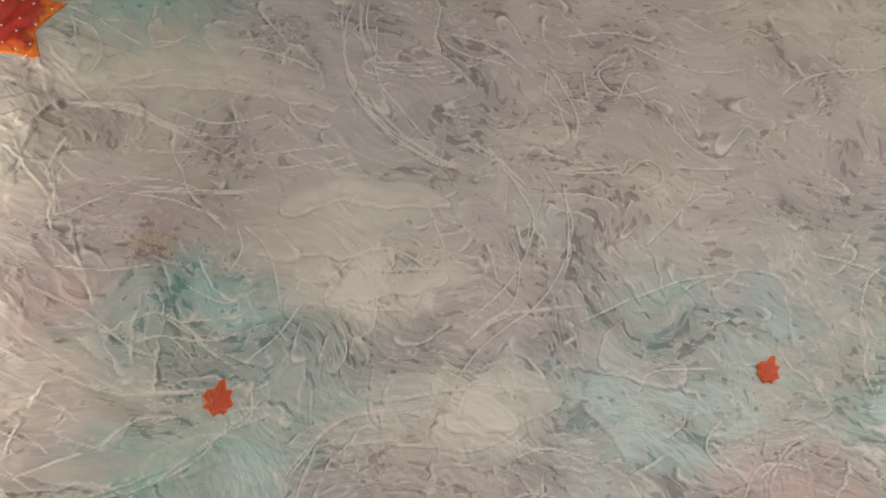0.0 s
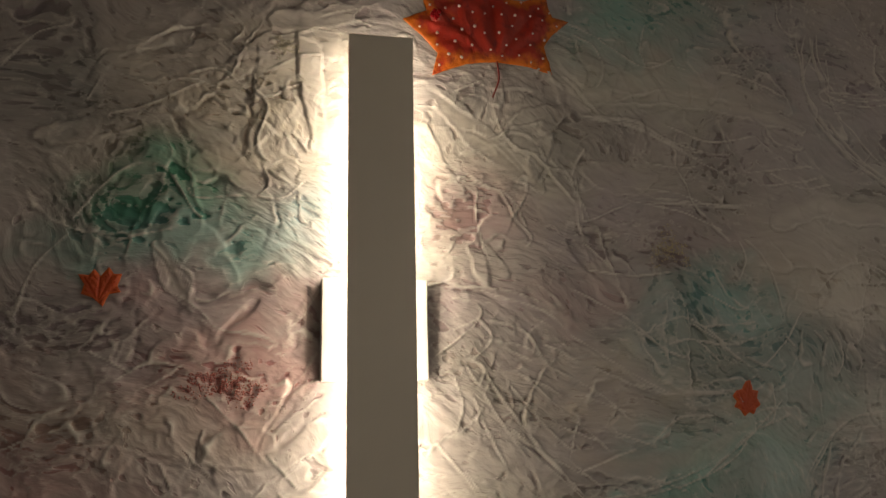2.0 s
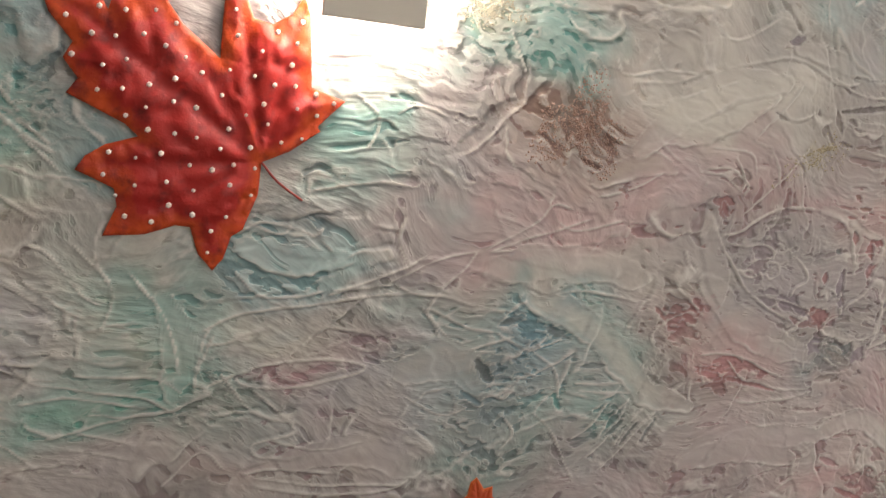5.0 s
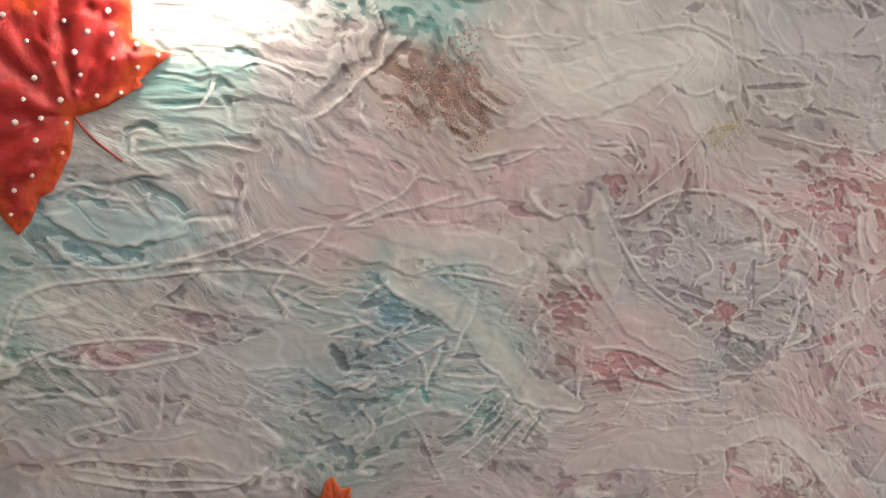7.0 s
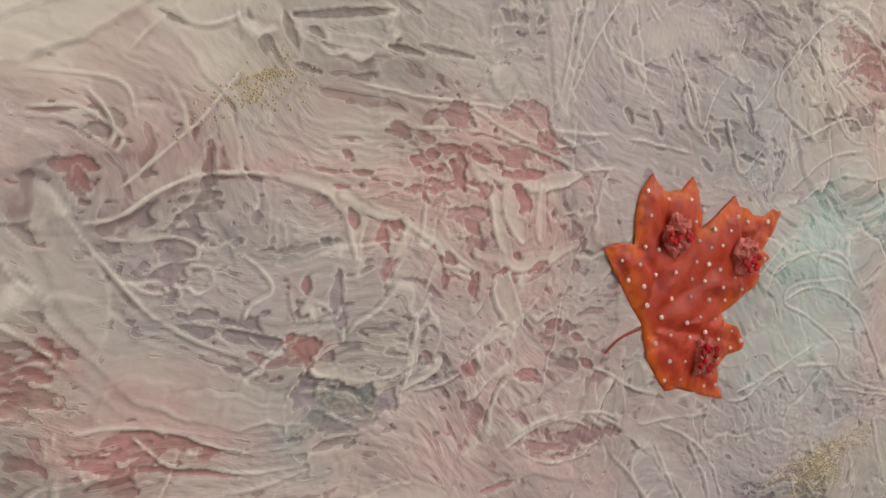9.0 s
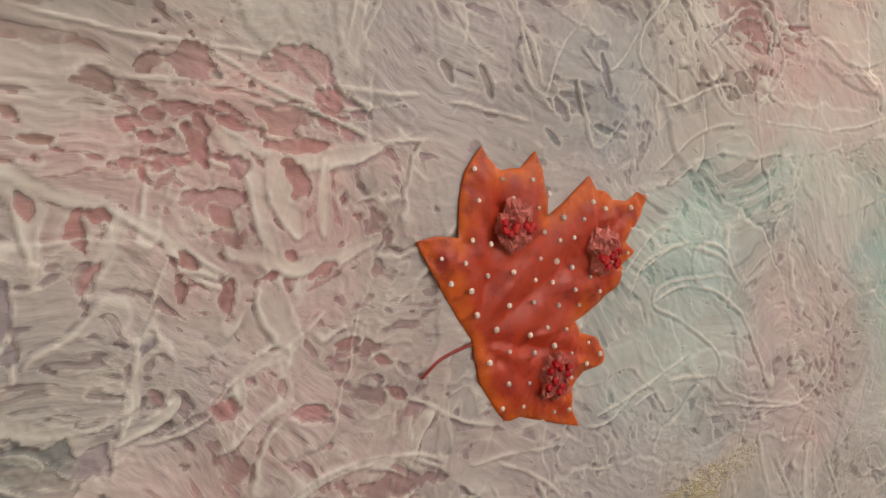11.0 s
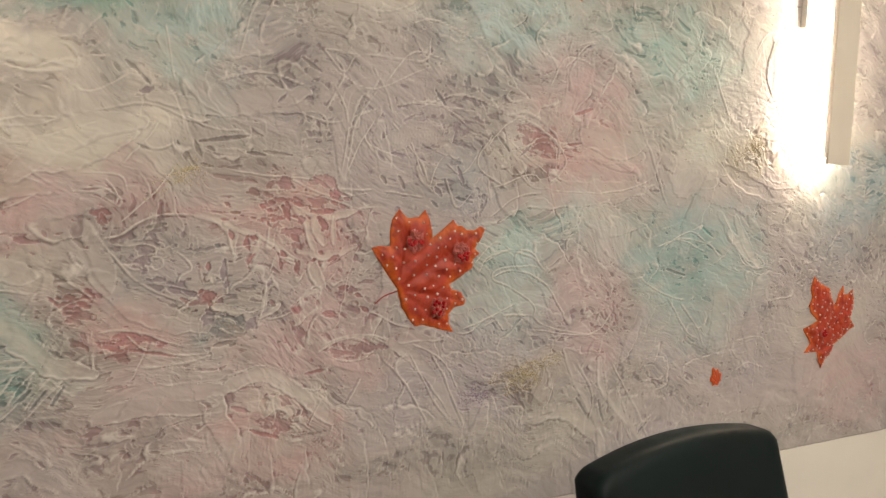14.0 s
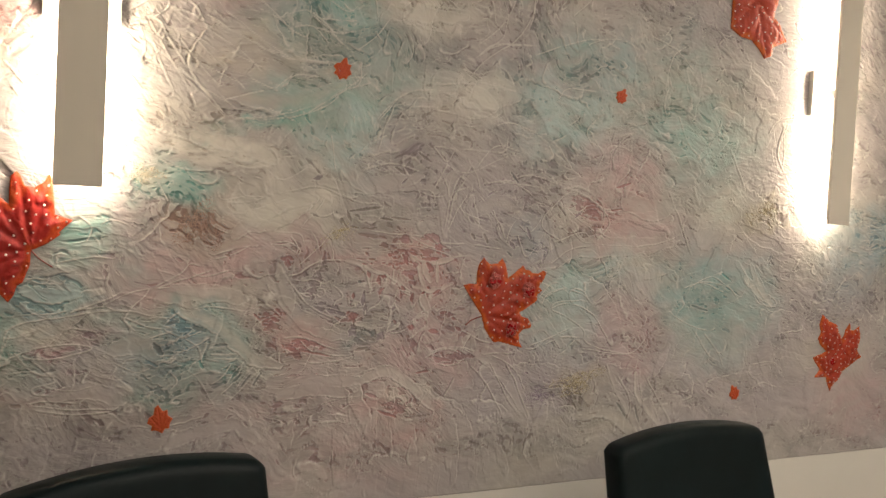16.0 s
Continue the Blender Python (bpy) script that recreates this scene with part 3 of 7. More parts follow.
ridge(5, 2.5, (0.426, 1.061), (0.439, 0.993))
ridge(5, 2.5, (-0.087, 1.035), (-0.056, 1.046), (-0.009, 1.052), (0.035, 1.046), (0.041, 1.038), (0.012, 1.028), (-0.036, 1.021), (-0.078, 1.025), (-0.087, 1.035))
ridge(4, 1.5, (-0.113, 1.022), (-0.087, 1.035))
ridge(5, 2, (-0.082, 1.028), (-0.054, 1.008), (-0.031, 0.987), (-0.028, 0.976), (-0.061, 0.968), (-0.065, 0.958), (-0.050, 0.950), (-0.003, 0.952), (0.021, 0.960))
ridge(5, 2, (0.037, 0.991), (0.028, 0.974), (0.039, 0.955), (0.038, 0.941), (0.024, 0.930))
ridge(5, 2, (-0.073, 0.931), (-0.050, 0.936), (-0.011, 0.933), (0.024, 0.929))
ridge(5, 2, (-0.068, 0.921), (-0.024, 0.909), (0.025, 0.905), (0.076, 0.910), (0.102, 0.921))
ridge(5, 2, (0.059, 1.128), (0.082, 1.145), (0.117, 1.161), (0.154, 1.169))
ridge(5, 2, (0.000, 1.121), (0.034, 1.123), (0.069, 1.128))
ridge(4, 2, (-0.124, 1.074), (-0.081, 1.096), (-0.013, 1.107), (0.059, 1.117), (0.100, 1.120))
ridge(5, 2, (0.069, 1.128), (0.090, 1.119), (0.121, 1.119), (0.165, 1.108))
ridge(5, 2, (0.110, 1.123), (0.139, 1.150), (0.151, 1.169))
ridge(5, 2, (-0.095, 1.142), (-0.069, 1.116), (-0.037, 1.114), (-0.004, 1.121))
ridge(5, 2, (-0.030, 1.216), (0.017, 1.226), (0.050, 1.229), (0.070, 1.225))
ridge(4, 2, (-0.086, 1.184), (-0.059, 1.174), (-0.045, 1.178), (-0.042, 1.195))
ridge(4, 1.5, (0.276, 1.233), (0.322, 1.243), (0.369, 1.268))
ridge(4, 1.5, (0.233, 1.206), (0.257, 1.195), (0.292, 1.203), (0.315, 1.208))
ridge(4, 1.5, (0.316, 1.290), (0.354, 1.280), (0.368, 1.273))
ridge(4, 1.5, (0.371, 1.333), (0.405, 1.360), (0.435, 1.379))
ridge(5, 2, (0.313, 1.358), (0.355, 1.361), (0.390, 1.375))
ridge(4, 1.5, (0.326, 1.392), (0.347, 1.374), (0.390, 1.375))
ridge(4, 2, (-0.007, 1.085), (0.018, 1.081), (0.048, 1.074), (0.059, 1.059))
ridge(4, 1.5, (0.024, 1.065), (0.044, 1.058), (0.056, 1.061))
ridge(5, 2, (0.406, 1.272), (0.445, 1.274), (0.471, 1.259), (0.467, 1.246))
ridge(5, 2, (0.433, 0.923), (0.471, 0.948), (0.517, 0.965), (0.567, 0.971))
ridge(5, 2, (0.498, 0.997), (0.562, 1.001), (0.613, 1.012))
ridge(5, 2, (0.401, 1.181), (0.410, 1.164), (0.432, 1.147), (0.478, 1.120))
ridge(4, 1.5, (0.057, 1.026), (0.094, 1.005), (0.133, 0.989), (0.160, 1.001))
ridge(4, 1.5, (0.154, 1.057), (0.162, 1.029), (0.202, 1.025))
ridge(4, 1.5, (0.200, 0.990), (0.214, 0.967), (0.199, 0.949))
ridge(4, 1.5, (0.235, 0.990), (0.261, 0.967), (0.299, 0.906))
ridge(4, 2, (0.072, 1.202), (0.065, 1.170), (0.082, 1.150))
ridge(4, 2, (0.302, 0.930), (0.330, 0.955), (0.346, 0.980), (0.355, 1.004))
ridge(4, 2, (0.322, 0.918), (0.351, 0.942), (0.373, 0.967), (0.396, 0.992))
ridge(4, 2, (0.287, 0.955), (0.309, 0.973), (0.330, 1.004))
ridge(7, 3, (0.440, 1.199), (0.468, 1.205), (0.493, 1.222), (0.519, 1.234), (0.554, 1.239), (0.592, 1.236), (0.620, 1.227), (0.641, 1.212), (0.650, 1.188), (0.644, 1.166), lip=0.4)
ridge(5, 2.5, (0.624, 1.225), (0.653, 1.212), (0.678, 1.202), (0.687, 1.184), (0.676, 1.157))
ridge(5, 2.5, (0.442, 1.201), (0.458, 1.180), (0.474, 1.159), (0.495, 1.137), (0.522, 1.118), (0.551, 1.105), (0.568, 1.102))
ridge(5, 2, (0.542, 1.127), (0.567, 1.121), (0.589, 1.116), (0.617, 1.096), (0.636, 1.091))
ridge(5, 2, (0.458, 1.193), (0.482, 1.190), (0.505, 1.192), (0.522, 1.186), (0.524, 1.176), (0.509, 1.174))
ridge(5, 2, (0.474, 1.163), (0.491, 1.153), (0.509, 1.154))
ridge(5, 2, (0.517, 1.170), (0.532, 1.169), (0.535, 1.156), (0.525, 1.150), (0.517, 1.158))
ridge(5, 2, (0.550, 1.182), (0.569, 1.167), (0.579, 1.150), (0.562, 1.138), (0.558, 1.128))
ridge(5, 2, (0.591, 1.156), (0.597, 1.133), (0.608, 1.130), (0.615, 1.141), (0.629, 1.131), (0.635, 1.113), (0.632, 1.158))
ridge(5, 2, (0.609, 1.112), (0.614, 1.097), (0.636, 1.082), (0.676, 1.069), (0.687, 1.054))
ridge(5, 2, (0.599, 1.080), (0.591, 1.063), (0.594, 1.041))
ridge(5, 2, (0.697, 1.062), (0.695, 1.091), (0.702, 1.119), (0.713, 1.142))
ridge(5, 2, (0.697, 1.067), (0.718, 1.065), (0.751, 1.077), (0.772, 1.105), (0.788, 1.119), (0.801, 1.114), (0.796, 1.094), (0.789, 1.074), (0.768, 1.071))
ridge(5, 2, (0.779, 1.164), (0.791, 1.159), (0.797, 1.119))
ridge(5, 2, (0.775, 1.203), (0.790, 1.169), (0.785, 1.154))
ridge(5, 2, (0.678, 1.206), (0.699, 1.197), (0.726, 1.184), (0.750, 1.169), (0.761, 1.164))
ridge(5, 2, (0.716, 1.257), (0.739, 1.235), (0.762, 1.227), (0.775, 1.203))
ridge(5, 2, (0.749, 1.250), (0.784, 1.239), (0.833, 1.239), (0.850, 1.252), (0.903, 1.257))
ridge(5, 2, (0.784, 1.247), (0.794, 1.223), (0.790, 1.198))
ridge(5, 2, (0.815, 1.233), (0.823, 1.204))
ridge(5, 2, (0.634, 1.312), (0.672, 1.307), (0.718, 1.303), (0.768, 1.302), (0.815, 1.301), (0.835, 1.283), (0.874, 1.276))
ridge(5, 2, (0.446, 1.290), (0.460, 1.276), (0.467, 1.262), (0.465, 1.251))
ridge(4, 2, (0.401, 1.268), (0.420, 1.268), (0.440, 1.264), (0.467, 1.249))
ridge(4, 2, (0.408, 1.173), (0.421, 1.162), (0.434, 1.140), (0.455, 1.123), (0.473, 1.122))
ridge(5, 2.5, (0.803, 1.011), (0.833, 1.023), (0.872, 1.029), (0.922, 1.016), (0.977, 0.984), (1.022, 0.936))
ridge(4, 2, (0.807, 1.003), (0.843, 0.985), (0.883, 0.985), (0.916, 1.003))
ridge(6, 2.5, (0.921, 1.025), (0.959, 1.009), (0.997, 1.011), (1.055, 1.008))
ridge(5, 2, (0.874, 1.078), (0.932, 1.052), (0.979, 1.036))
ridge(5, 3, (1.124, 1.134), (1.147, 1.165), (1.202, 1.180), (1.254, 1.173), (1.281, 1.143))
ridge(5, 2.5, (1.281, 1.143), (1.238, 1.147), (1.170, 1.139), (1.163, 1.121), (1.204, 1.106), (1.262, 1.070), (1.266, 1.043))
ridge(6, 3, (1.078, 1.021), (1.114, 1.020), (1.147, 1.043), (1.204, 1.048), (1.266, 1.047))
ridge(5, 2, (1.165, 1.232), (1.191, 1.246), (1.227, 1.272), (1.286, 1.291))
ridge(4, 2, (1.142, 1.316), (1.159, 1.238))
ridge(5, 2, (1.224, 1.347), (1.240, 1.310), (1.273, 1.300), (1.311, 1.322))
ridge(4, 2, (0.897, 1.379), (0.921, 1.346), (0.937, 1.327), (0.960, 1.318))
ridge(4, 2, (0.953, 1.375), (0.987, 1.342), (1.007, 1.306))
ridge(4, 2, (0.851, 1.373), (0.843, 1.333))
ridge(4, 1.5, (0.468, 1.222), (0.503, 1.253), (0.533, 1.286), (0.552, 1.312))
ridge(5, 2, (0.439, 1.056), (0.470, 1.060), (0.508, 1.051), (0.557, 1.032), (0.601, 1.031))
ridge(4, 1.5, (0.446, 1.047), (0.453, 1.022))
ridge(4, 1.5, (0.481, 1.054), (0.509, 1.026), (0.549, 1.016), (0.606, 1.015))
ridge(5, 2, (0.501, 1.347), (0.512, 1.337), (0.531, 1.338), (0.550, 1.350))
ridge(4, 2, (1.009, 1.295), (1.020, 1.329), (1.048, 1.365), (1.059, 1.399))
ridge(4, 2, (1.043, 1.342), (1.079, 1.323), (1.117, 1.361))
ridge(4, 2, (1.133, 1.374), (1.164, 1.412), (1.207, 1.442))
ridge(5, 2.5, (0.803, 1.005), (0.840, 1.021), (0.897, 1.027), (0.938, 1.014), (0.992, 0.971), (1.039, 0.908), (1.088, 0.861))
ridge(5, 2, (0.980, 1.009), (1.048, 0.973), (1.099, 0.898))
ridge(7, 3.5, (0.629, 0.968), (0.662, 0.981), (0.702, 0.987), (0.752, 0.947), (0.787, 0.916), (0.819, 0.885), (0.825, 0.858), (0.771, 0.853), (0.736, 0.860), lip=0.4)
ridge(5, 2, (0.695, 0.893), (0.735, 0.909), (0.779, 0.859))
ridge(5, 2, (0.702, 0.991), (0.718, 0.969), (0.787, 0.937), (0.805, 0.942))
ridge(5, 3, (1.272, 0.828), (1.345, 0.831), (1.441, 0.797), (1.478, 0.732))
ridge(5, 2, (1.272, 0.833), (1.313, 0.863), (1.325, 0.904))
ridge(4, 3, (1.464, 0.929), (1.486, 0.858), (1.543, 0.778), (1.582, 0.735))
ridge(4, 3, (1.631, 0.811), (1.579, 0.772), (1.638, 0.737), (1.645, 0.766))
ridge(4, 2.5, (1.500, 0.890), (1.540, 0.814), (1.563, 0.751))
ridge(5, 2, (1.260, 1.048), (1.303, 1.023), (1.394, 1.003), (1.459, 0.997))
ridge(5, 2, (1.142, 1.029), (1.192, 1.044), (1.260, 1.048))
ridge(5, 2, (1.618, 1.181), (1.672, 1.203), (1.773, 1.189), (1.819, 1.151))
ridge(5, 2.5, (1.685, 1.059), (1.752, 0.992), (1.776, 0.952))
ridge(4, 2, (1.981, 1.701), (1.947, 1.596), (2.006, 1.499))
ridge(5, 2, (0.530, 1.430), (0.582, 1.416), (0.652, 1.412), (0.745, 1.433), (0.796, 1.407), (0.805, 1.384))
ridge(5, 2, (0.562, 1.393), (0.609, 1.377), (0.667, 1.374))
ridge(5, 2, (0.812, 1.510), (0.830, 1.481), (0.788, 1.399))
ridge(6, 3, (1.147, 1.447), (1.224, 1.435), (1.295, 1.401), (1.333, 1.363), (1.313, 1.331), (1.272, 1.305), (1.224, 1.318))
ridge(5, 2, (1.187, 1.394), (1.242, 1.358), (1.285, 1.330))
ridge(5, 2, (0.966, 1.447), (1.030, 1.445), (1.099, 1.442))
ridge(5, 2.5, (1.855, 1.219), (1.914, 1.186), (1.978, 1.139), (1.908, 1.141), (1.869, 1.187))
ridge(4, 2, (1.294, 1.301), (1.406, 1.282), (1.519, 1.295), (1.571, 1.307))
ridge(4, 2, (0.926, 1.410), (0.968, 1.371), (0.991, 1.320))
ridge(4, 2, (0.885, 1.504), (0.915, 1.459), (0.926, 1.427))
ridge(4, 2, (0.843, 1.315), (0.860, 1.356), (0.888, 1.399))
ridge(4, 2, (1.550, 1.126), (1.607, 1.088), (1.705, 1.058))
ridge(4, 1.5, (1.884, 0.954), (1.975, 0.959), (2.027, 0.926))
ridge(4, 1.5, (1.892, 0.874), (1.936, 0.896), (2.009, 0.880))
ridge(4, 2, (0.468, 1.308), (0.505, 1.349), (0.523, 1.377))
ridge(4, 2, (0.731, 1.303), (0.807, 1.274), (0.891, 1.283))
ridge(6, 3, (0.172, 1.644), (0.232, 1.604), (0.294, 1.544))
ridge(7, 3.5, (0.236, 1.508), (0.296, 1.483), (0.346, 1.475), (0.396, 1.479), (0.410, 1.449), (0.347, 1.438), (0.298, 1.447), (0.261, 1.474), lip=0.4)
ridge(7, 4, (0.296, 1.769), (0.347, 1.728), (0.398, 1.704), (0.450, 1.686), (0.543, 1.689), lip=0.5)
ridge(5, 2.5, (0.306, 1.539), (0.392, 1.554), (0.494, 1.590), (0.533, 1.626))
ridge(5, 2, (0.533, 1.626), (0.593, 1.646), (0.597, 1.699))
ridge(5, 2, (0.687, 1.617), (0.662, 1.548), (0.651, 1.494))
ridge(5, 2, (0.719, 1.835), (0.764, 1.815), (0.822, 1.864))
ridge(5, 2.5, (0.773, 1.667), (0.895, 1.682), (0.994, 1.651), (1.026, 1.676), (0.943, 1.688))
ridge(5, 2, (0.746, 1.610), (0.837, 1.606), (0.916, 1.600), (0.995, 1.644))
ridge(5, 2, (0.781, 1.519), (0.889, 1.521), (0.986, 1.522), (1.000, 1.566))
ridge(5, 2, (0.908, 1.473), (0.969, 1.535), (1.053, 1.527))
ridge(5, 2.5, (1.897, 1.648), (1.940, 1.695), (2.033, 1.721))
ridge(5, 3, (1.964, 1.689), (1.944, 1.601), (1.974, 1.535))
ridge(5, 2.5, (0.299, 0.845), (0.323, 0.875), (0.362, 0.828), (0.389, 0.788))
ridge(5, 2, (0.478, 0.820), (0.530, 0.857), (0.614, 0.852), (0.643, 0.823))
ridge(5, 2, (0.610, 1.451), (0.695, 1.471), (0.785, 1.451))
ridge(5, 2, (0.425, 1.387), (0.503, 1.405), (0.586, 1.384), (0.641, 1.414))
ridge(5, 2, (0.158, 1.441), (0.216, 1.422), (0.275, 1.426))
ridge(5, 2, (1.428, 1.884), (1.531, 1.851), (1.597, 1.797))
ridge(5, 2, (1.545, 1.679), (1.582, 1.603), (1.638, 1.560))
ridge(5, 2, (1.497, 1.769), (1.522, 1.834), (1.570, 1.873))
ridge(5, 2, (1.053, 1.772), (1.154, 1.815), (1.260, 1.845), (1.336, 1.825))
ridge(5, 2, (0.975, 1.436), (1.073, 1.471), (1.180, 1.449))
ridge(5, 2, (1.147, 1.402), (1.117, 1.342), (1.190, 1.300))
ridge(5, 2, (0.727, 1.419), (0.819, 1.398), (0.895, 1.430))
ridge(5, 3, (0.750, 2.286), (0.750, 2.229), (0.767, 2.187), (0.802, 2.183), (0.871, 2.184))
ridge(6, 3, (0.724, 2.144), (0.766, 2.090), (0.817, 2.045), (0.859, 2.019), (0.902, 2.012))
ridge(5, 2, (0.881, 2.232), (0.934, 2.219), (0.978, 2.196), (1.013, 2.168))
ridge(5, 2.5, (1.057, 1.994), (1.057, 1.923), (1.049, 1.854))
ridge(5, 2, (1.041, 2.188), (1.065, 2.141), (1.081, 2.104), (1.078, 2.057))
ridge(5, 2.5, (0.966, 1.905), (0.981, 1.862), (0.971, 1.812), (0.936, 1.779), (0.894, 1.747))
ridge(5, 2, (0.894, 1.747), (0.945, 1.787), (1.012, 1.799), (1.080, 1.803))
ridge(5, 3, (1.023, 2.011), (1.093, 2.012), (1.138, 2.017), (1.146, 2.003), (1.183, 2.026), (1.209, 2.013), (1.202, 1.985), (1.161, 1.976))
ridge(5, 2, (1.160, 1.963), (1.140, 1.932))
ridge(5, 2, (1.227, 2.015), (1.327, 2.014))
ridge(4, 2.5, (0.893, 1.707), (0.941, 1.690), (1.006, 1.689), (1.038, 1.672))
ridge(5, 2, (0.870, 2.100), (0.913, 2.092))
ridge(5, 2, (0.937, 2.047), (0.970, 2.002), (1.003, 1.967))
ridge(5, 2, (1.230, 2.153), (1.155, 2.133), (1.121, 2.170), (1.150, 2.190))
ridge(5, 2, (1.246, 2.125), (1.277, 2.069))
ridge(5, 2, (1.415, 2.137), (1.457, 2.167), (1.536, 2.184), (1.594, 2.185))
ridge(4, 1.5, (0.609, 2.008), (0.683, 2.017), (0.733, 2.027))
ridge(4, 1.5, (0.433, 1.981), (0.505, 1.973), (0.585, 1.969))
ridge(5, 2, (0.314, 2.109), (0.386, 2.106), (0.452, 2.081), (0.502, 2.051))
ridge(5, 2, (0.757, 1.855), (0.864, 1.859))
ridge(5, 2, (0.701, 1.822), (0.749, 1.801), (0.814, 1.797))
ridge(5, 2, (1.311, 1.540), (1.368, 1.593), (1.413, 1.608))
ridge(5, 2, (1.512, 1.747), (1.497, 1.705), (1.508, 1.663))
ridge(5, 2, (0.642, 1.559), (0.687, 1.618), (0.733, 1.647), (0.796, 1.650))
ridge(5, 2, (1.052, 2.227), (1.144, 2.239), (1.208, 2.226), (1.290, 2.203))
ridge(5, 2, (1.170, 2.220), (1.233, 2.192), (1.306, 2.174), (1.363, 2.180))
ridge(5, 2, (1.172, 1.888), (1.210, 1.923), (1.250, 1.968), (1.261, 1.995))
ridge(5, 2, (1.219, 1.818), (1.265, 1.844), (1.328, 1.852), (1.397, 1.835))
ridge(4, 2, (0.799, 1.966), (0.833, 1.983), (0.849, 1.940))
ridge(5, 2, (1.270, 1.636), (1.241, 1.596), (1.271, 1.556))
ridge(5, 3, (0.083, 2.074), (0.143, 2.078), (0.174, 2.052), (0.231, 2.046), (0.263, 2.025), (0.296, 2.014), (0.310, 1.972))
ridge(5, 3, (0.087, 2.003), (0.142, 1.996), (0.189, 1.977), (0.212, 1.937), (0.235, 1.913), (0.227, 1.897))
ridge(7, 3.5, (0.088, 1.833), (0.156, 1.833), (0.233, 1.818), (0.279, 1.787), (0.316, 1.749), (0.385, 1.718), (0.431, 1.691), (0.536, 1.687), lip=0.4)
ridge(5, 3, (-0.353, 1.971), (-0.322, 1.995), (-0.287, 1.992), (-0.264, 1.965), (-0.240, 1.928), (-0.222, 1.920))
ridge(4, 2, (-0.338, 1.889), (-0.305, 1.897), (-0.259, 1.905))
ridge(5, 3, (-0.175, 2.121), (-0.150, 2.089), (-0.162, 2.032), (-0.139, 2.008))
ridge(4, 3, (-0.115, 2.058), (-0.088, 2.026))
ridge(4, 3, (-0.154, 2.016), (-0.144, 1.976), (-0.157, 1.956), (-0.121, 1.953))
ridge(5, 2, (0.314, 2.247), (0.356, 2.221), (0.362, 2.175), (0.326, 2.137))
ridge(5, 2, (-0.157, 2.199), (-0.096, 2.212), (-0.051, 2.241), (0.013, 2.228))
ridge(5, 2, (0.325, 2.110), (0.410, 2.096), (0.494, 2.064), (0.583, 2.058))
ridge(5, 2, (-0.363, 2.064), (-0.309, 2.082), (-0.261, 2.109), (-0.227, 2.127))
ridge(5, 2, (-0.331, 2.163), (-0.284, 2.200), (-0.233, 2.212))
ridge(5, 2, (-0.235, 1.788), (-0.186, 1.767), (-0.131, 1.759))
ridge(5, 2, (0.156, 1.788), (0.216, 1.772), (0.246, 1.735))
ridge(5, 2, (0.133, 1.736), (0.155, 1.721), (0.147, 1.692))
ridge(5, 2, (0.314, 1.866), (0.394, 1.858), (0.461, 1.867))
ridge(5, 2, (0.426, 2.207), (0.506, 2.202), (0.575, 2.158))
ridge(8, 3, (-0.416, 1.439), (-0.389, 1.484), (-0.357, 1.524), (-0.312, 1.547), (-0.264, 1.540))
ridge(4, 1.2, (-0.374, 1.362), (-0.374, 1.424), (-0.372, 1.473), pale=0.5)
ridge(4, 1.2, (-0.352, 1.370), (-0.337, 1.433), (-0.316, 1.491), pale=0.5)
ridge(4, 3, (-0.104, 1.523), (-0.076, 1.499), (-0.061, 1.483))
ridge(4, 3, (-0.127, 1.574), (-0.105, 1.543))
ridge(5, 2, (-0.385, 1.337), (-0.350, 1.313), (-0.314, 1.276), (-0.265, 1.238))
ridge(5, 2, (-0.343, 1.282), (-0.302, 1.264), (-0.252, 1.232))
ridge(5, 2, (-0.404, 1.225), (-0.358, 1.213), (-0.312, 1.206), (-0.262, 1.173))
ridge(4, 3, (-0.221, 1.525), (-0.201, 1.508), (-0.180, 1.470))
ridge(5, 2, (0.083, 1.626), (0.116, 1.587), (0.141, 1.554))
ridge(5, 2, (0.103, 1.543), (0.136, 1.510), (0.192, 1.493))
ridge(5, 2, (0.290, 1.651), (0.277, 1.597), (0.322, 1.556))
ridge(5, 2, (-0.385, 1.163), (-0.327, 1.148), (-0.266, 1.107))
ridge(5, 2, (-0.237, 1.159), (-0.198, 1.118), (-0.209, 1.072))
pocket(0.650, 1.243, 0.005, 0.002, -22, "rose")
pocket(0.634, 1.257, 0.004, 0.002, -14, "rose")
pocket(0.680, 1.202, 0.008, 0.010, 0, "rose")
pocket(0.673, 1.159, 0.005, 0.012, -22, "pink")
pocket(0.603, 1.104, 0.008, 0.013, 45, "rose")
pocket(0.579, 1.101, 0.020, 0.005, -20, "rose")
pocket(0.554, 1.117, 0.016, 0.006, -22, "lilac")
pocket(0.753, 1.201, 0.008, 0.004, -30, "rose")
pocket(0.763, 1.186, 0.005, 0.009, 22, "pink")
pocket(0.754, 1.148, 0.004, 0.012, -14, "rose")
pocket(0.729, 1.158, 0.004, 0.007, -14, "pink")
pocket(0.724, 1.232, 0.024, 0.003, -5, "rose")
pocket(0.735, 1.243, 0.005, 0.011, 37, "rose")
pocket(0.786, 1.252, 0.022, 0.005, 3, "pink")
pocket(0.826, 1.265, 0.009, 0.007, 0, "rose")
pocket(0.834, 1.281, 0.014, 0.007, -21, "pink")
pocket(0.795, 1.299, 0.027, 0.010, -2, "grey")
pocket(0.731, 1.296, 0.011, 0.010, -38, "grey")
pocket(0.821, 1.171, 0.014, 0.004, 17, "pink")
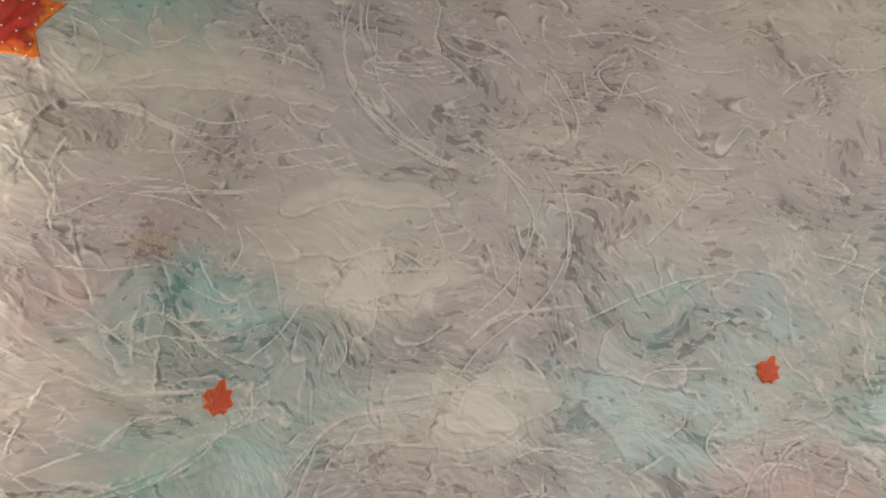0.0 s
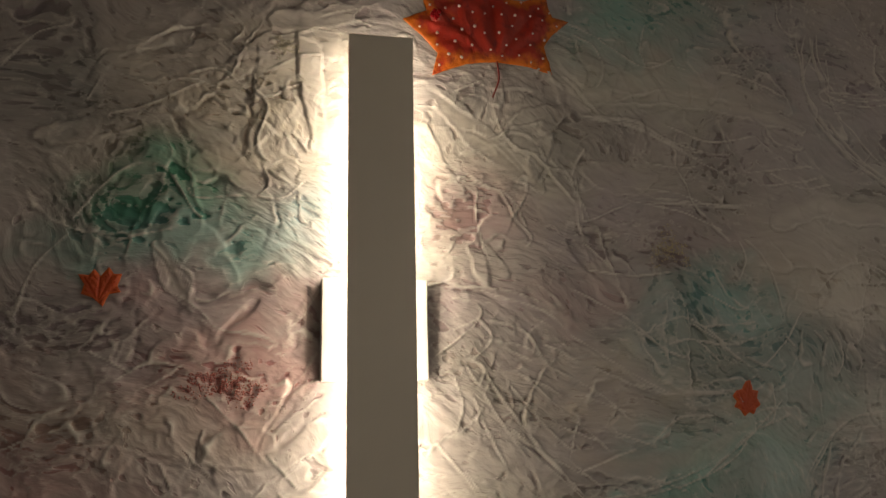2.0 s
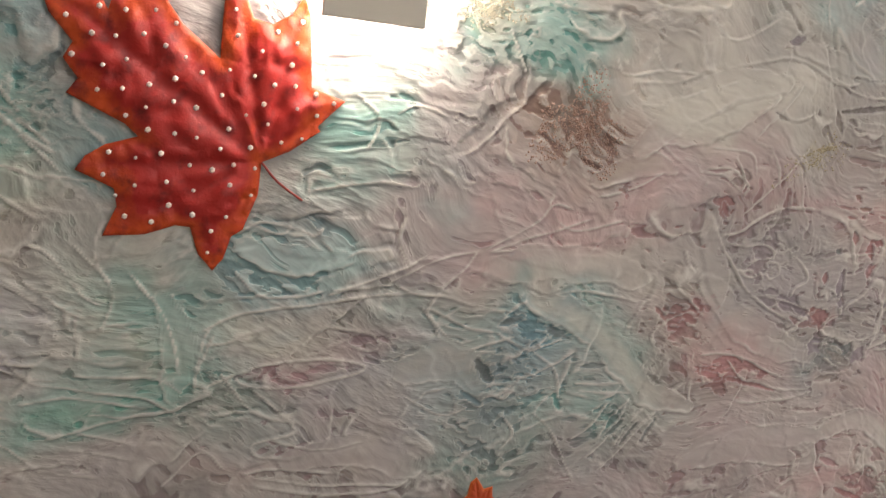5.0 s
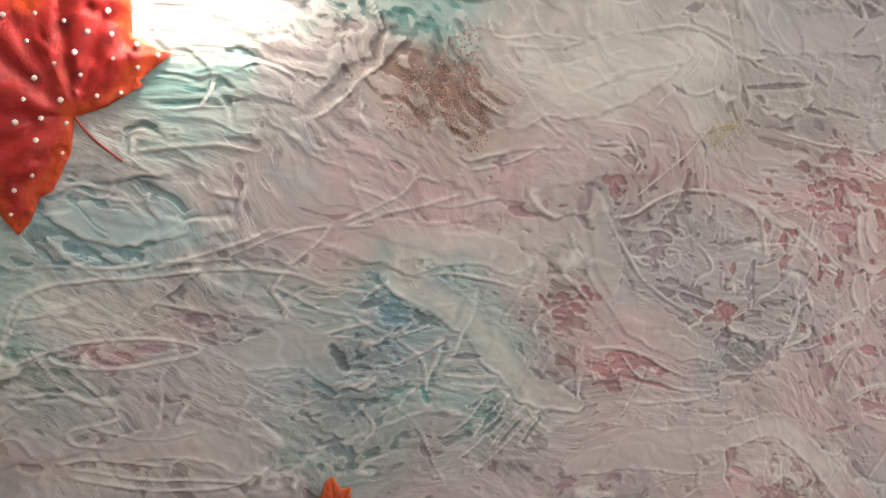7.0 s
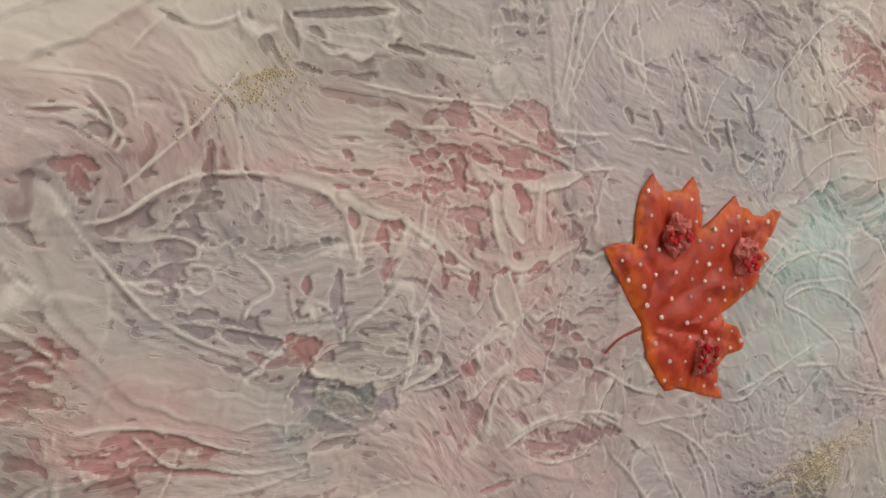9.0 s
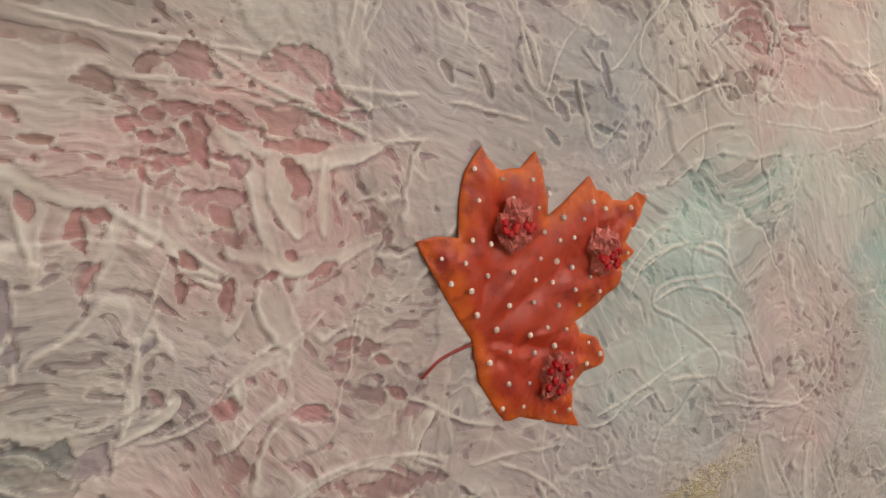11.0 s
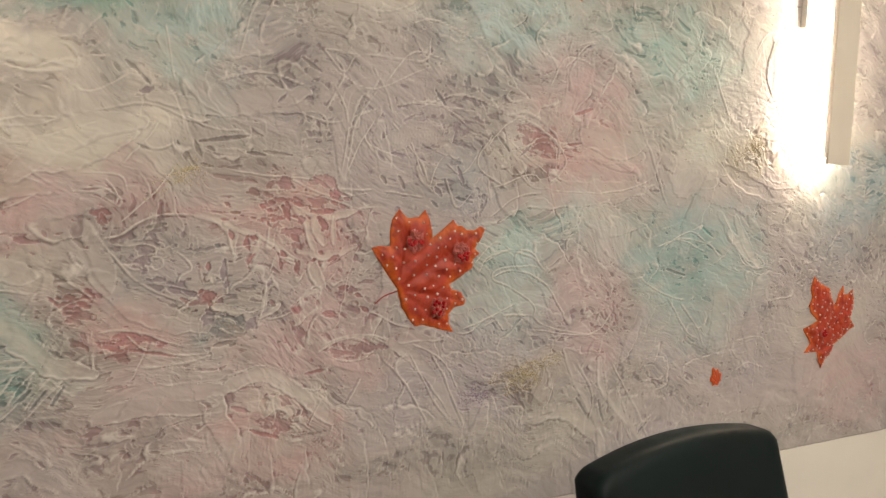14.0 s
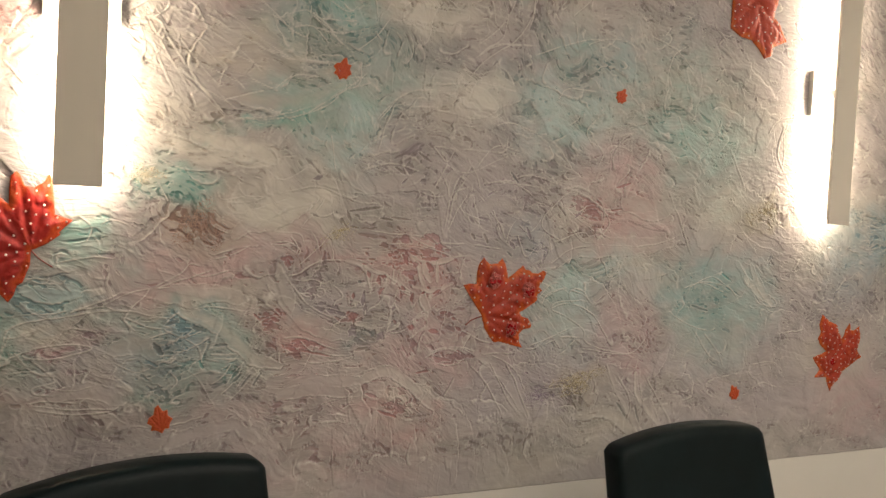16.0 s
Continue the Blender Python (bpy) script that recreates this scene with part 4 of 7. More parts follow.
pocket(0.797, 1.178, 0.005, 0.004, 0, "rose")
pocket(0.819, 1.067, 0.014, 0.004, -12, "pink")
pocket(0.761, 1.077, 0.011, 0.008, 10, "rose")
pocket(0.714, 1.092, 0.004, 0.007, 0, "pink")
pocket(0.530, 1.217, 0.012, 0.006, -31, "lilac")
pocket(0.518, 1.190, 0.015, 0.009, -20, "pink")
pocket(0.631, 1.139, 0.003, 0.014, 18, "pink")
pocket(0.602, 1.135, 0.007, 0.006, 0, "pink")
pocket(0.644, 1.064, 0.026, 0.012, -7, "lilac")
pocket(0.677, 1.059, 0.011, 0.008, -5, "lilac")
pocket(0.610, 1.077, 0.006, 0.010, 9, "lilac")
pocket(0.841, 1.115, 0.015, 0.003, 4, "pink")
pocket(0.755, 1.257, 0.012, 0.003, -14, "rose")
pocket(0.672, 1.282, 0.010, 0.003, -11, "grey")
pocket(0.704, 1.291, 0.015, 0.004, -8, "grey")
pocket(0.695, 1.259, 0.015, 0.003, -11, "pink")
pocket(0.704, 1.246, 0.010, 0.003, -17, "rose")
pocket(0.686, 1.232, 0.010, 0.002, -24, "rose")
pocket(0.418, 1.111, 0.016, 0.012, -4, "rose")
pocket(0.432, 1.081, 0.008, 0.004, 7, "rose")
pocket(0.489, 1.045, 0.022, 0.010, -16, "rose")
pocket(0.471, 1.032, 0.015, 0.008, -8, "rose")
pocket(0.558, 1.122, 0.019, 0.005, -18, "lilac")
pocket(0.443, 1.232, 0.014, 0.009, 0, "rose", .5)
pocket(0.505, 1.184, 0.023, 0.011, 10, "pink", .5)
pocket(0.220, 1.091, 0.027, 0.016, -6, "blue")
pocket(0.257, 1.074, 0.020, 0.005, 11, "blue")
pocket(0.399, 1.106, 0.022, 0.013, 3, "rose")
pocket(0.422, 1.085, 0.021, 0.007, 3, "rose")
pocket(0.193, 1.159, 0.019, 0.005, 6, "pink")
pocket(0.523, 1.218, 0.014, 0.011, 8, "grey")
pocket(0.505, 1.165, 0.017, 0.011, 33, "pink")
pocket(0.563, 1.121, 0.026, 0.007, -18, "lilac")
pocket(0.596, 1.100, 0.024, 0.008, -12, "pink")
pocket(0.041, 1.066, 0.016, 0.005, 4, "lilac")
pocket(0.009, 0.994, 0.017, 0.009, 0, "pink", .6)
pocket(-0.032, 0.961, 0.028, 0.009, 2, "pink", .6)
pocket(-0.044, 0.927, 0.027, 0.007, 0, "grey", .6)
pocket(0.341, 1.199, 0.019, 0.006, -12, "pink")
pocket(0.445, 1.232, 0.012, 0.017, 5, "rose")
pocket(0.455, 1.263, 0.016, 0.010, 7, "grey")
pocket(0.439, 0.906, 0.019, 0.009, 0, "pink")
pocket(0.505, 1.039, 0.035, 0.008, -16, "rose")
pocket(0.473, 1.019, 0.011, 0.021, 10, "rose")
pocket(0.308, 1.240, 0.005, 0.004, 0, "grey")
pocket(-0.032, 1.034, 0.053, 0.010, 2, "pink", .4)
pocket(-0.053, 1.145, 0.042, 0.022, -8, "blue", .5)
pocket(0.184, 1.030, 0.034, 0.008, 7, "blue", .6)
pocket(0.244, 1.008, 0.030, 0.007, 6, "teal", .6)
pocket(0.327, 0.979, 0.018, 0.006, 38, "blue", .6)
pocket(0.377, 1.032, 0.016, 0.009, 4, "grey")
pocket(0.399, 0.952, 0.013, 0.008, 18, "grey")
pocket(0.048, 1.314, 0.015, 0.004, 0, "teal", .6)
pocket(1.260, 1.394, 0.059, 0.024, -20, "pink", .7)
pocket(1.271, 1.330, 0.034, 0.014, 17, "grey")
pocket(0.878, 1.002, 0.054, 0.015, 2, "pink")
pocket(0.732, 0.886, 0.031, 0.018, -2, "pink")
pocket(0.761, 0.913, 0.042, 0.011, -38, "pink", .6)
pocket(0.790, 1.265, 0.026, 0.008, 2, "rose")
pocket(0.639, 1.049, 0.046, 0.027, -6, "grey", .8)
pocket(0.484, 1.040, 0.031, 0.014, -7, "rose")
pocket(-0.308, 1.926, 0.049, 0.020, -9, "teal", .6)
pocket(-0.236, 1.922, 0.013, 0.009, 4, "green")
pocket(-0.272, 1.981, 0.021, 0.012, 0, "green")
pocket(0.149, 1.935, 0.047, 0.036, 1, "pink", .4)
pocket(0.837, 2.198, 0.022, 0.013, 10, "lilac")
pocket(0.934, 2.205, 0.035, 0.009, -16, "pink", .6)
pocket(1.161, 1.972, 0.011, 0.012, 0, "grey")
ridge(3, 1.6, (0.340, 2.113), (0.407, 2.105), (0.475, 2.075), (0.543, 2.058))
ridge(3, 1.6, (0.594, 2.027), (0.663, 2.037), (0.725, 2.047))
ridge(3, 1.6, (0.621, 2.128), (0.683, 2.111))
ridge(3, 1.6, (0.443, 1.981), (0.509, 1.977), (0.585, 1.972))
ridge(4, 1.8, (0.913, 2.055), (0.957, 2.023), (0.999, 1.982))
ridge(4, 1.8, (1.022, 2.147), (1.049, 2.128), (1.063, 2.081))
ridge(4, 1.8, (0.929, 1.774), (0.984, 1.795), (1.074, 1.803))
ridge(4, 1.8, (0.160, 1.651), (0.221, 1.612), (0.268, 1.566))
ridge(3, 1.6, (0.542, 1.634), (0.590, 1.649))
ridge(3, 1.6, (0.702, 1.615), (0.751, 1.610), (0.792, 1.613))
ridge(4, 1.8, (0.325, 2.059), (0.302, 2.015), (0.308, 1.971))
ridge(3, 1.6, (0.417, 2.042), (0.475, 2.034), (0.517, 2.040))
ridge(3, 1.6, (0.561, 2.202), (0.614, 2.194), (0.684, 2.167))
ridge(3, 1.6, (0.389, 2.151), (0.457, 2.162), (0.509, 2.144))
ridge(3, 1.8, (0.183, 1.750), (0.229, 1.734))
ridge(3, 1.8, (0.200, 1.719), (0.270, 1.687))
ridge(3, 1.8, (0.243, 1.757), (0.298, 1.733))
ridge(3, 1.8, (0.264, 1.641), (0.326, 1.617))
ridge(3, 1.8, (0.300, 1.686), (0.370, 1.654))
ridge(3, 1.8, (0.340, 1.631), (0.410, 1.607))
ridge(3, 1.8, (0.244, 1.596), (0.305, 1.572))
ridge(3, 1.6, (0.494, 1.779), (0.542, 1.786), (0.583, 1.794))
ridge(3, 1.6, (0.478, 1.763), (0.526, 1.754), (0.583, 1.770))
ridge(3, 1.6, (0.306, 2.265), (0.366, 2.241), (0.419, 2.239))
ridge(4, 2, (0.722, 2.293), (0.721, 2.214), (0.740, 2.138), (0.788, 2.075), (0.857, 2.031), (0.893, 2.013))
ridge(4, 2, (0.746, 2.294), (0.750, 2.215), (0.782, 2.169), (0.859, 2.163), (0.943, 2.186))
ridge(3, 1.6, (0.611, 2.151), (0.671, 2.116), (0.716, 2.100))
ridge(3, 1.6, (0.454, 2.107), (0.540, 2.079), (0.622, 2.091))
ridge(3, 1.6, (0.568, 1.918), (0.578, 1.885), (0.561, 1.852))
ridge(3, 1.6, (0.634, 2.033), (0.695, 2.008), (0.761, 2.019))
ridge(3, 1.6, (0.315, 1.906), (0.362, 1.866))
ridge(3, 1.6, (0.350, 1.787), (0.397, 1.772), (0.422, 1.787))
ridge(4, 2, (0.690, 1.836), (0.741, 1.878), (0.797, 1.887), (0.856, 1.854))
ridge(4, 2, (0.699, 1.836), (0.703, 1.803), (0.758, 1.811), (0.807, 1.836))
ridge(3, 1.6, (0.845, 1.958), (0.871, 1.888))
ridge(4, 1.8, (0.471, 1.787), (0.535, 1.755), (0.578, 1.771))
ridge(3, 1.6, (0.500, 1.835), (0.557, 1.811), (0.584, 1.827))
ridge(3, 1.6, (0.581, 1.724), (0.638, 1.771), (0.669, 1.811))
ridge(3, 1.6, (0.393, 1.608), (0.444, 1.650), (0.508, 1.656))
ridge(4, 1.8, (0.520, 1.604), (0.571, 1.633), (0.624, 1.654))
ridge(4, 1.8, (0.658, 1.601), (0.724, 1.644), (0.796, 1.658))
ridge(3, 1.8, (0.170, 1.758), (0.223, 1.750), (0.253, 1.727))
ridge(3, 1.8, (0.111, 1.773), (0.148, 1.788))
ridge(3, 1.8, (0.111, 1.818), (0.171, 1.810))
ridge(4, 2.2, (-0.356, 2.129), (-0.305, 2.115), (-0.256, 2.126), (-0.204, 2.112))
ridge(4, 2.2, (-0.236, 2.256), (-0.188, 2.215), (-0.201, 2.188))
ridge(4, 2.2, (-0.259, 1.831), (-0.224, 1.810), (-0.191, 1.824))
ridge(3, 2, (-0.221, 1.691), (-0.171, 1.643), (-0.150, 1.616))
ridge(3, 2, (0.111, 1.714), (0.125, 1.671), (0.111, 1.636))
ridge(3, 1.6, (0.629, 1.771), (0.645, 1.755))
ridge(3, 1.6, (0.682, 1.779), (0.698, 1.762))
ridge(4, 2, (-0.346, 1.146), (-0.309, 1.131), (-0.275, 1.110), (-0.240, 1.083))
ridge(4, 2.2, (-0.317, 1.056), (-0.293, 1.042), (-0.258, 1.027), (-0.212, 1.020), (-0.169, 1.013), (-0.135, 0.994))
ridge(4, 2, (-0.147, 1.118), (-0.139, 1.066), (-0.139, 1.018))
ridge(4, 2, (-0.106, 1.077), (-0.121, 1.042), (-0.125, 1.018))
ridge(3, 1.6, (-0.230, 1.088), (-0.228, 1.049))
ridge(4, 2, (-0.276, 1.153), (-0.251, 1.143), (-0.225, 1.111), (-0.204, 1.100))
ridge(3, 1.8, (-0.226, 0.980), (-0.178, 0.966))
ridge(3, 1.8, (-0.231, 0.963), (-0.172, 0.948))
ridge(3, 1.8, (-0.216, 0.997), (-0.174, 0.993))
ridge(3, 1.8, (-0.256, 0.941), (-0.204, 0.932))
ridge(4, 2.2, (-0.347, 1.301), (-0.329, 1.273), (-0.306, 1.250))
ridge(4, 2.2, (-0.339, 1.350), (-0.330, 1.318), (-0.307, 1.295))
ridge(3, 1.8, (-0.297, 1.261), (-0.268, 1.243), (-0.249, 1.234))
ridge(3, 1.6, (-0.149, 0.922), (-0.111, 0.957), (-0.087, 0.937))
ridge(11, -2.6, (-0.232, 1.495), (-0.212, 1.464), (-0.176, 1.438), (-0.146, 1.413), (-0.119, 1.389))
stain(0.212, 1.051, 0.083, 0.046, -3, "blue", .45)
stain(0.199, 0.994, 0.073, 0.032, -5, "grey", .4)
stain(0.379, 0.976, 0.076, 0.033, -34, "grey", .5)
stain(0.259, 1.096, 0.045, 0.026, -3, "blue", .35)
stain(0.299, 1.073, 0.086, 0.011, -36, "white", .7)
stain(0.383, 1.008, 0.049, 0.009, -29, "white", .6)
ridge(9, 3, (0.218, 1.117), (0.241, 1.109), (0.275, 1.091), (0.320, 1.053), (0.364, 1.017), lip=0.6)
ridge(4, 2, (0.434, 0.988), (0.437, 1.030), (0.432, 1.066))
ridge(4, 1.5, (0.357, 0.955), (0.384, 0.982), (0.412, 1.006))
ridge(4, 1.5, (0.341, 0.946), (0.362, 0.978), (0.394, 1.010))
ridge(4, 1.5, (0.319, 0.954), (0.334, 0.981), (0.360, 1.010))
ridge(3, 1.2, (0.281, 1.022), (0.317, 1.023), (0.354, 1.024))
ridge(3, 1.2, (0.286, 1.014), (0.322, 1.013), (0.360, 1.013))
stain(0.464, 1.029, 0.038, 0.036, -5, "rose", .5)
stain(0.423, 1.113, 0.024, 0.023, -2, "rose", .5)
stain(0.702, 1.245, 0.052, 0.017, -9, "rose", .45)
stain(0.612, 1.192, 0.026, 0.033, 2, "lilac", .4)
stain(0.804, 1.249, 0.027, 0.006, 6, "rose", .5)
stain(0.754, 1.155, 0.007, 0.020, 8, "rose", .5)
stain(0.865, 1.116, 0.040, 0.008, 1, "pink", .5)
stain(0.655, 1.061, 0.031, 0.011, -9, "grey", .55)
stain(0.604, 1.109, 0.009, 0.019, 32, "rose", .55)
stain(0.676, 1.185, 0.011, 0.017, 5, "rose", .4)
ridge(14, 2.5, (0.589, 1.237), (0.607, 1.233), (0.630, 1.225), (0.642, 1.209), (0.646, 1.185), (0.647, 1.158), lip=0.4)
ridge(8, 2, (0.635, 1.224), (0.661, 1.215), (0.689, 1.203), (0.710, 1.195), (0.723, 1.183))
ridge(7, 2, (0.686, 1.202), (0.686, 1.180), (0.675, 1.163), (0.671, 1.152))
ridge(9, 2, (0.747, 1.255), (0.761, 1.248), (0.779, 1.240), (0.805, 1.240), (0.843, 1.246), (0.893, 1.262))
ridge(8, 2, (0.827, 1.288), (0.855, 1.288), (0.895, 1.288))
ridge(8, 2, (0.783, 1.237), (0.781, 1.212), (0.779, 1.190), (0.791, 1.134), (0.806, 1.113))
ridge(5, 1.5, (0.720, 1.180), (0.709, 1.147), (0.700, 1.121), (0.697, 1.079), (0.692, 1.052))
ridge(8, 2, (0.618, 1.086), (0.639, 1.079), (0.666, 1.071), (0.686, 1.059))
ridge(6, 2, (0.776, 1.114), (0.761, 1.097), (0.750, 1.079))
ridge(6, 2, (0.792, 1.114), (0.800, 1.093), (0.792, 1.070))
ridge(10, 2, (0.839, 1.025), (0.869, 1.027), (0.913, 1.013))
ridge(5, 1.5, (0.723, 1.174), (0.743, 1.162), (0.754, 1.158))
ridge(6, 1.5, (0.813, 1.236), (0.819, 1.210), (0.817, 1.190))
ridge(16, 2.6, (0.224, 1.503), (0.284, 1.488), (0.346, 1.474), (0.401, 1.458), lip=0.5)
stain(0.337, 1.477, 0.070, 0.017, -14, "white", .6)
stain(0.545, 1.553, 0.060, 0.072, 5, "mint", .55)
stain(0.403, 1.548, 0.102, 0.017, 18, "teal", .5)
stain(-0.293, 1.353, 0.067, 0.070, 3, "blue", .4)
stain(-0.348, 1.238, 0.066, 0.038, -21, "green", .3)
stain(-0.222, 1.245, 0.032, 0.039, 0, "teal", .7)
stain(-0.023, 1.147, 0.051, 0.025, -11, "teal", .5)
stain(0.174, 1.396, 0.049, 0.036, 2, "teal", .4)
stain(0.264, 1.286, 0.051, 0.053, 1, "brown", .4)
stain(0.030, 1.239, 0.083, 0.029, 1, "teal", .35)
stain(0.436, 1.361, 0.125, 0.047, 2, "white", .4)
stain(0.322, 1.060, 0.121, 0.031, -20, "teal", .4)
stain(0.527, 1.175, 0.060, 0.050, -1, "lilac", .5)
stain(0.728, 1.242, 0.088, 0.043, 0, "rose", .4)
stain(-0.392, 1.563, 0.050, 0.054, 7, "rose", .4)
stain(-0.336, 1.408, 0.071, 0.062, 3, "teal", .3)
crumbs(-0.332, 1.276, 0.079, 0.056, -21, .5)
crumbs(0.228, 1.316, 0.068, 0.045, 1, .6)
ridge(6, 2, (-0.410, 1.452), (-0.384, 1.497), (-0.346, 1.537), (-0.301, 1.558), (-0.265, 1.549))
ridge(5, 2, (-0.368, 1.350), (-0.332, 1.301), (-0.296, 1.264), (-0.239, 1.212))
ridge(5, 2, (-0.340, 1.364), (-0.315, 1.314), (-0.278, 1.264))
ridge(5, 2, (0.374, 1.699), (0.457, 1.687), (0.533, 1.692))
ridge(5, 2, (0.420, 1.565), (0.502, 1.605), (0.538, 1.641))
ridge(5, 2, (-0.094, 1.170), (-0.067, 1.183), (-0.025, 1.176), (0.005, 1.154))
ridge(6, 2, (-0.007, 1.115), (0.050, 1.135), (0.102, 1.166))
ridge(5, 2, (0.157, 1.165), (0.236, 1.194), (0.277, 1.209))
stain(-0.262, 1.950, 0.062, 0.039, 2, "green", .5)
stain(-0.196, 1.898, 0.086, 0.045, -20, "teal", .4)
stain(-0.197, 1.732, 0.122, 0.078, -0, "rose", .35)
stain(-0.270, 1.802, 0.061, 0.036, 0, "lilac", .4)
stain(0.552, 1.763, 0.137, 0.048, -0, "teal", .3)
stain(0.537, 1.701, 0.101, 0.039, -1, "blue", .3)
stain(0.476, 2.286, 0.112, 0.070, 4, "green", .22)
stain(0.679, 2.260, 0.118, 0.092, 4, "blue", .22)
stain(0.690, 2.193, 0.055, 0.017, -18, "blue", .6)
stain(0.484, 2.154, 0.054, 0.028, 3, "sand", .5)
stain(0.855, 2.134, 0.119, 0.089, 2, "lilac", .4)
stain(0.447, 1.900, 0.119, 0.033, 0, "lilac", .35)
ridge(6, 2.5, (0.742, 2.294), (0.724, 2.233), (0.732, 2.147), (0.781, 2.093), (0.839, 2.039), (0.902, 2.014))
ridge(5, 2, (0.761, 2.295), (0.758, 2.235), (0.785, 2.183), (0.852, 2.177))
ridge(5, 2, (0.324, 2.101), (0.402, 2.109), (0.461, 2.080), (0.502, 2.055), (0.528, 2.047))
ridge(5, 2, (0.304, 2.022), (0.317, 1.951), (0.325, 1.939), (0.402, 1.974))
ridge(5, 2, (0.402, 1.974), (0.487, 1.972), (0.592, 1.974))
ridge(5, 2, (0.281, 1.842), (0.358, 1.803), (0.435, 1.748), (0.475, 1.733))
ridge(5, 2.5, (0.048, 2.047), (-0.021, 2.045), (0.111, 2.016))
ridge(5, 2, (0.191, 2.078), (0.240, 2.063), (0.271, 2.013), (0.310, 1.963))
stain(0.760, 1.835, 0.078, 0.039, 0, "white", .5)
stain(0.964, 1.657, 0.069, 0.041, -1, "white", .45)
stain(0.543, 2.173, 0.159, 0.048, 1, "white", .3)
flat(0.964, 1.657, 0.060, 0.037, -1, .8)
flat(0.593, 1.913, 0.110, 0.061, 0, .6)
ridge(4, 1.6, (0.124, 1.735), (0.166, 1.666), (0.215, 1.590))
ridge(4, 1.6, (0.146, 1.735), (0.196, 1.657), (0.252, 1.581))
ridge(4, 1.6, (0.177, 1.727), (0.234, 1.649), (0.305, 1.580))
ridge(4, 1.4, (0.135, 1.689), (0.161, 1.628), (0.187, 1.576))
ridge(4, 1.6, (0.207, 1.719), (0.279, 1.656), (0.349, 1.593))
ridge(4, 1.6, (0.237, 1.734), (0.315, 1.693), (0.378, 1.638))
ridge(5, 1.6, (1.012, 2.033), (1.063, 1.932), (1.022, 1.825), (0.918, 1.741), (0.872, 1.684))
ridge(5, 1.6, (0.965, 2.014), (1.004, 1.932), (0.970, 1.843), (0.895, 1.775))
ridge(4, 1.5, (0.368, 1.998), (0.476, 1.990), (0.543, 1.964))
ridge(4, 1.5, (0.385, 1.976), (0.476, 1.960), (0.551, 1.930))
ridge(4, 1.5, (0.414, 1.779), (0.461, 1.795), (0.510, 1.770), (0.550, 1.729))
ridge(4, 1.5, (0.430, 1.755), (0.478, 1.763), (0.518, 1.730))
flat(1.762, 1.299, 0.268, 0.191, 1, .8)
flat(1.683, 1.496, 0.141, 0.136, 5, .7)
flat(1.885, 1.698, 0.211, 0.240, 5, .8)
flat(1.775, 1.064, 0.275, 0.144, -1, .6)
flat(0.601, 1.374, 0.150, 0.063, -16, .5)
ridge(6, 2, (0.113, 1.515), (0.210, 1.490), (0.312, 1.453), (0.407, 1.448), lip=0.5)
stain(0.266, 1.472, 0.103, 0.026, -11, "white", .5)
stain(0.560, 1.767, 0.117, 0.056, -0, "sky", .4)
stain(0.512, 1.622, 0.091, 0.045, -1, "sky", .3)
stain(1.297, 1.733, 0.118, 0.050, 18, "sky", .35)
stain(0.781, 1.830, 0.091, 0.037, -1, "white", .5)
stain(0.891, 1.659, 0.073, 0.040, -1, "white", .3)
stain(0.043, 1.314, 0.101, 0.019, 8, "pink", .15)
stain(0.760, 1.260, 0.040, 0.027, 3, "white", .25)
stain(0.456, 1.291, 0.039, 0.017, 4, "pink", .3)
stain(0.442, 1.078, 0.039, 0.012, -6, "white", .4)

# plates and lips of plaster that the knife left
flat(1.300, 0.690, 1.200, 0.070, 0, .85)
flat(0.354, 1.388, 0.030, 0.026, 0, 1.0)
flat(-0.200, 1.500, 0.200, 0.110, 5, .75)
flat(-0.160, 1.640, 0.130, 0.070, 0, .6)
flat(-0.180, 1.770, 0.140, 0.060, 0, .5)
stain(-0.328, 1.258, 0.044, 0.057, -40, "teal", .60)
stain(-0.207, 1.249, 0.038, 0.033, 0, "blue", .60)
stain(-0.204, 1.004, 0.092, 0.036, 5, "teal", .50)
stain(-0.215, 1.004, 0.051, 0.019, 5, "green", .35)
stain(-0.163, 1.121, 0.051, 0.029, 0, "teal", .45)
stain(-0.267, 1.157, 0.085, 0.033, 0, "slate", .25)
stain(-0.212, 1.076, 0.068, 0.047, 0, "mint", .35)
stain(0.023, 1.286, 0.038, 0.024, 20, "teal", .50)
stain(0.185, 1.391, 0.056, 0.042, 0, "teal", .50)
stain(0.148, 1.412, 0.041, 0.023, 0, "sand", .40)
stain(-0.042, 1.149, 0.063, 0.025, 0, "sky", .50)
stain(0.242, 1.022, 0.110, 0.050, -20, "slate", .45)
stain(0.221, 1.079, 0.052, 0.027, -20, "blue", .40)
stain(0.285, 0.985, 0.064, 0.029, 0, "teal", .35)
stain(0.141, 1.004, 0.088, 0.035, 0, "sky", .30)
stain(0.033, 0.995, 0.096, 0.046, 0, "lilac", .35)
stain(-0.003, 1.042, 0.059, 0.016, 0, "pink", .35)
stain(0.258, 1.202, 0.100, 0.020, 8, "rose", .30)
stain(0.280, 1.323, 0.038, 0.038, 0, "brown", .40)
stain(-0.322, 1.183, 0.050, 0.033, 0, "sand", .30)
stain(0.393, 1.351, 0.073, 0.040, 0, "white", .30)
stain(-0.122, 1.196, 0.035, 0.114, 0, "slate", .20)
stain(-0.316, 1.089, 0.061, 0.028, 0, "lilac", .30)
stain(-0.345, 0.951, 0.046, 0.029, 0, "rose", .25)
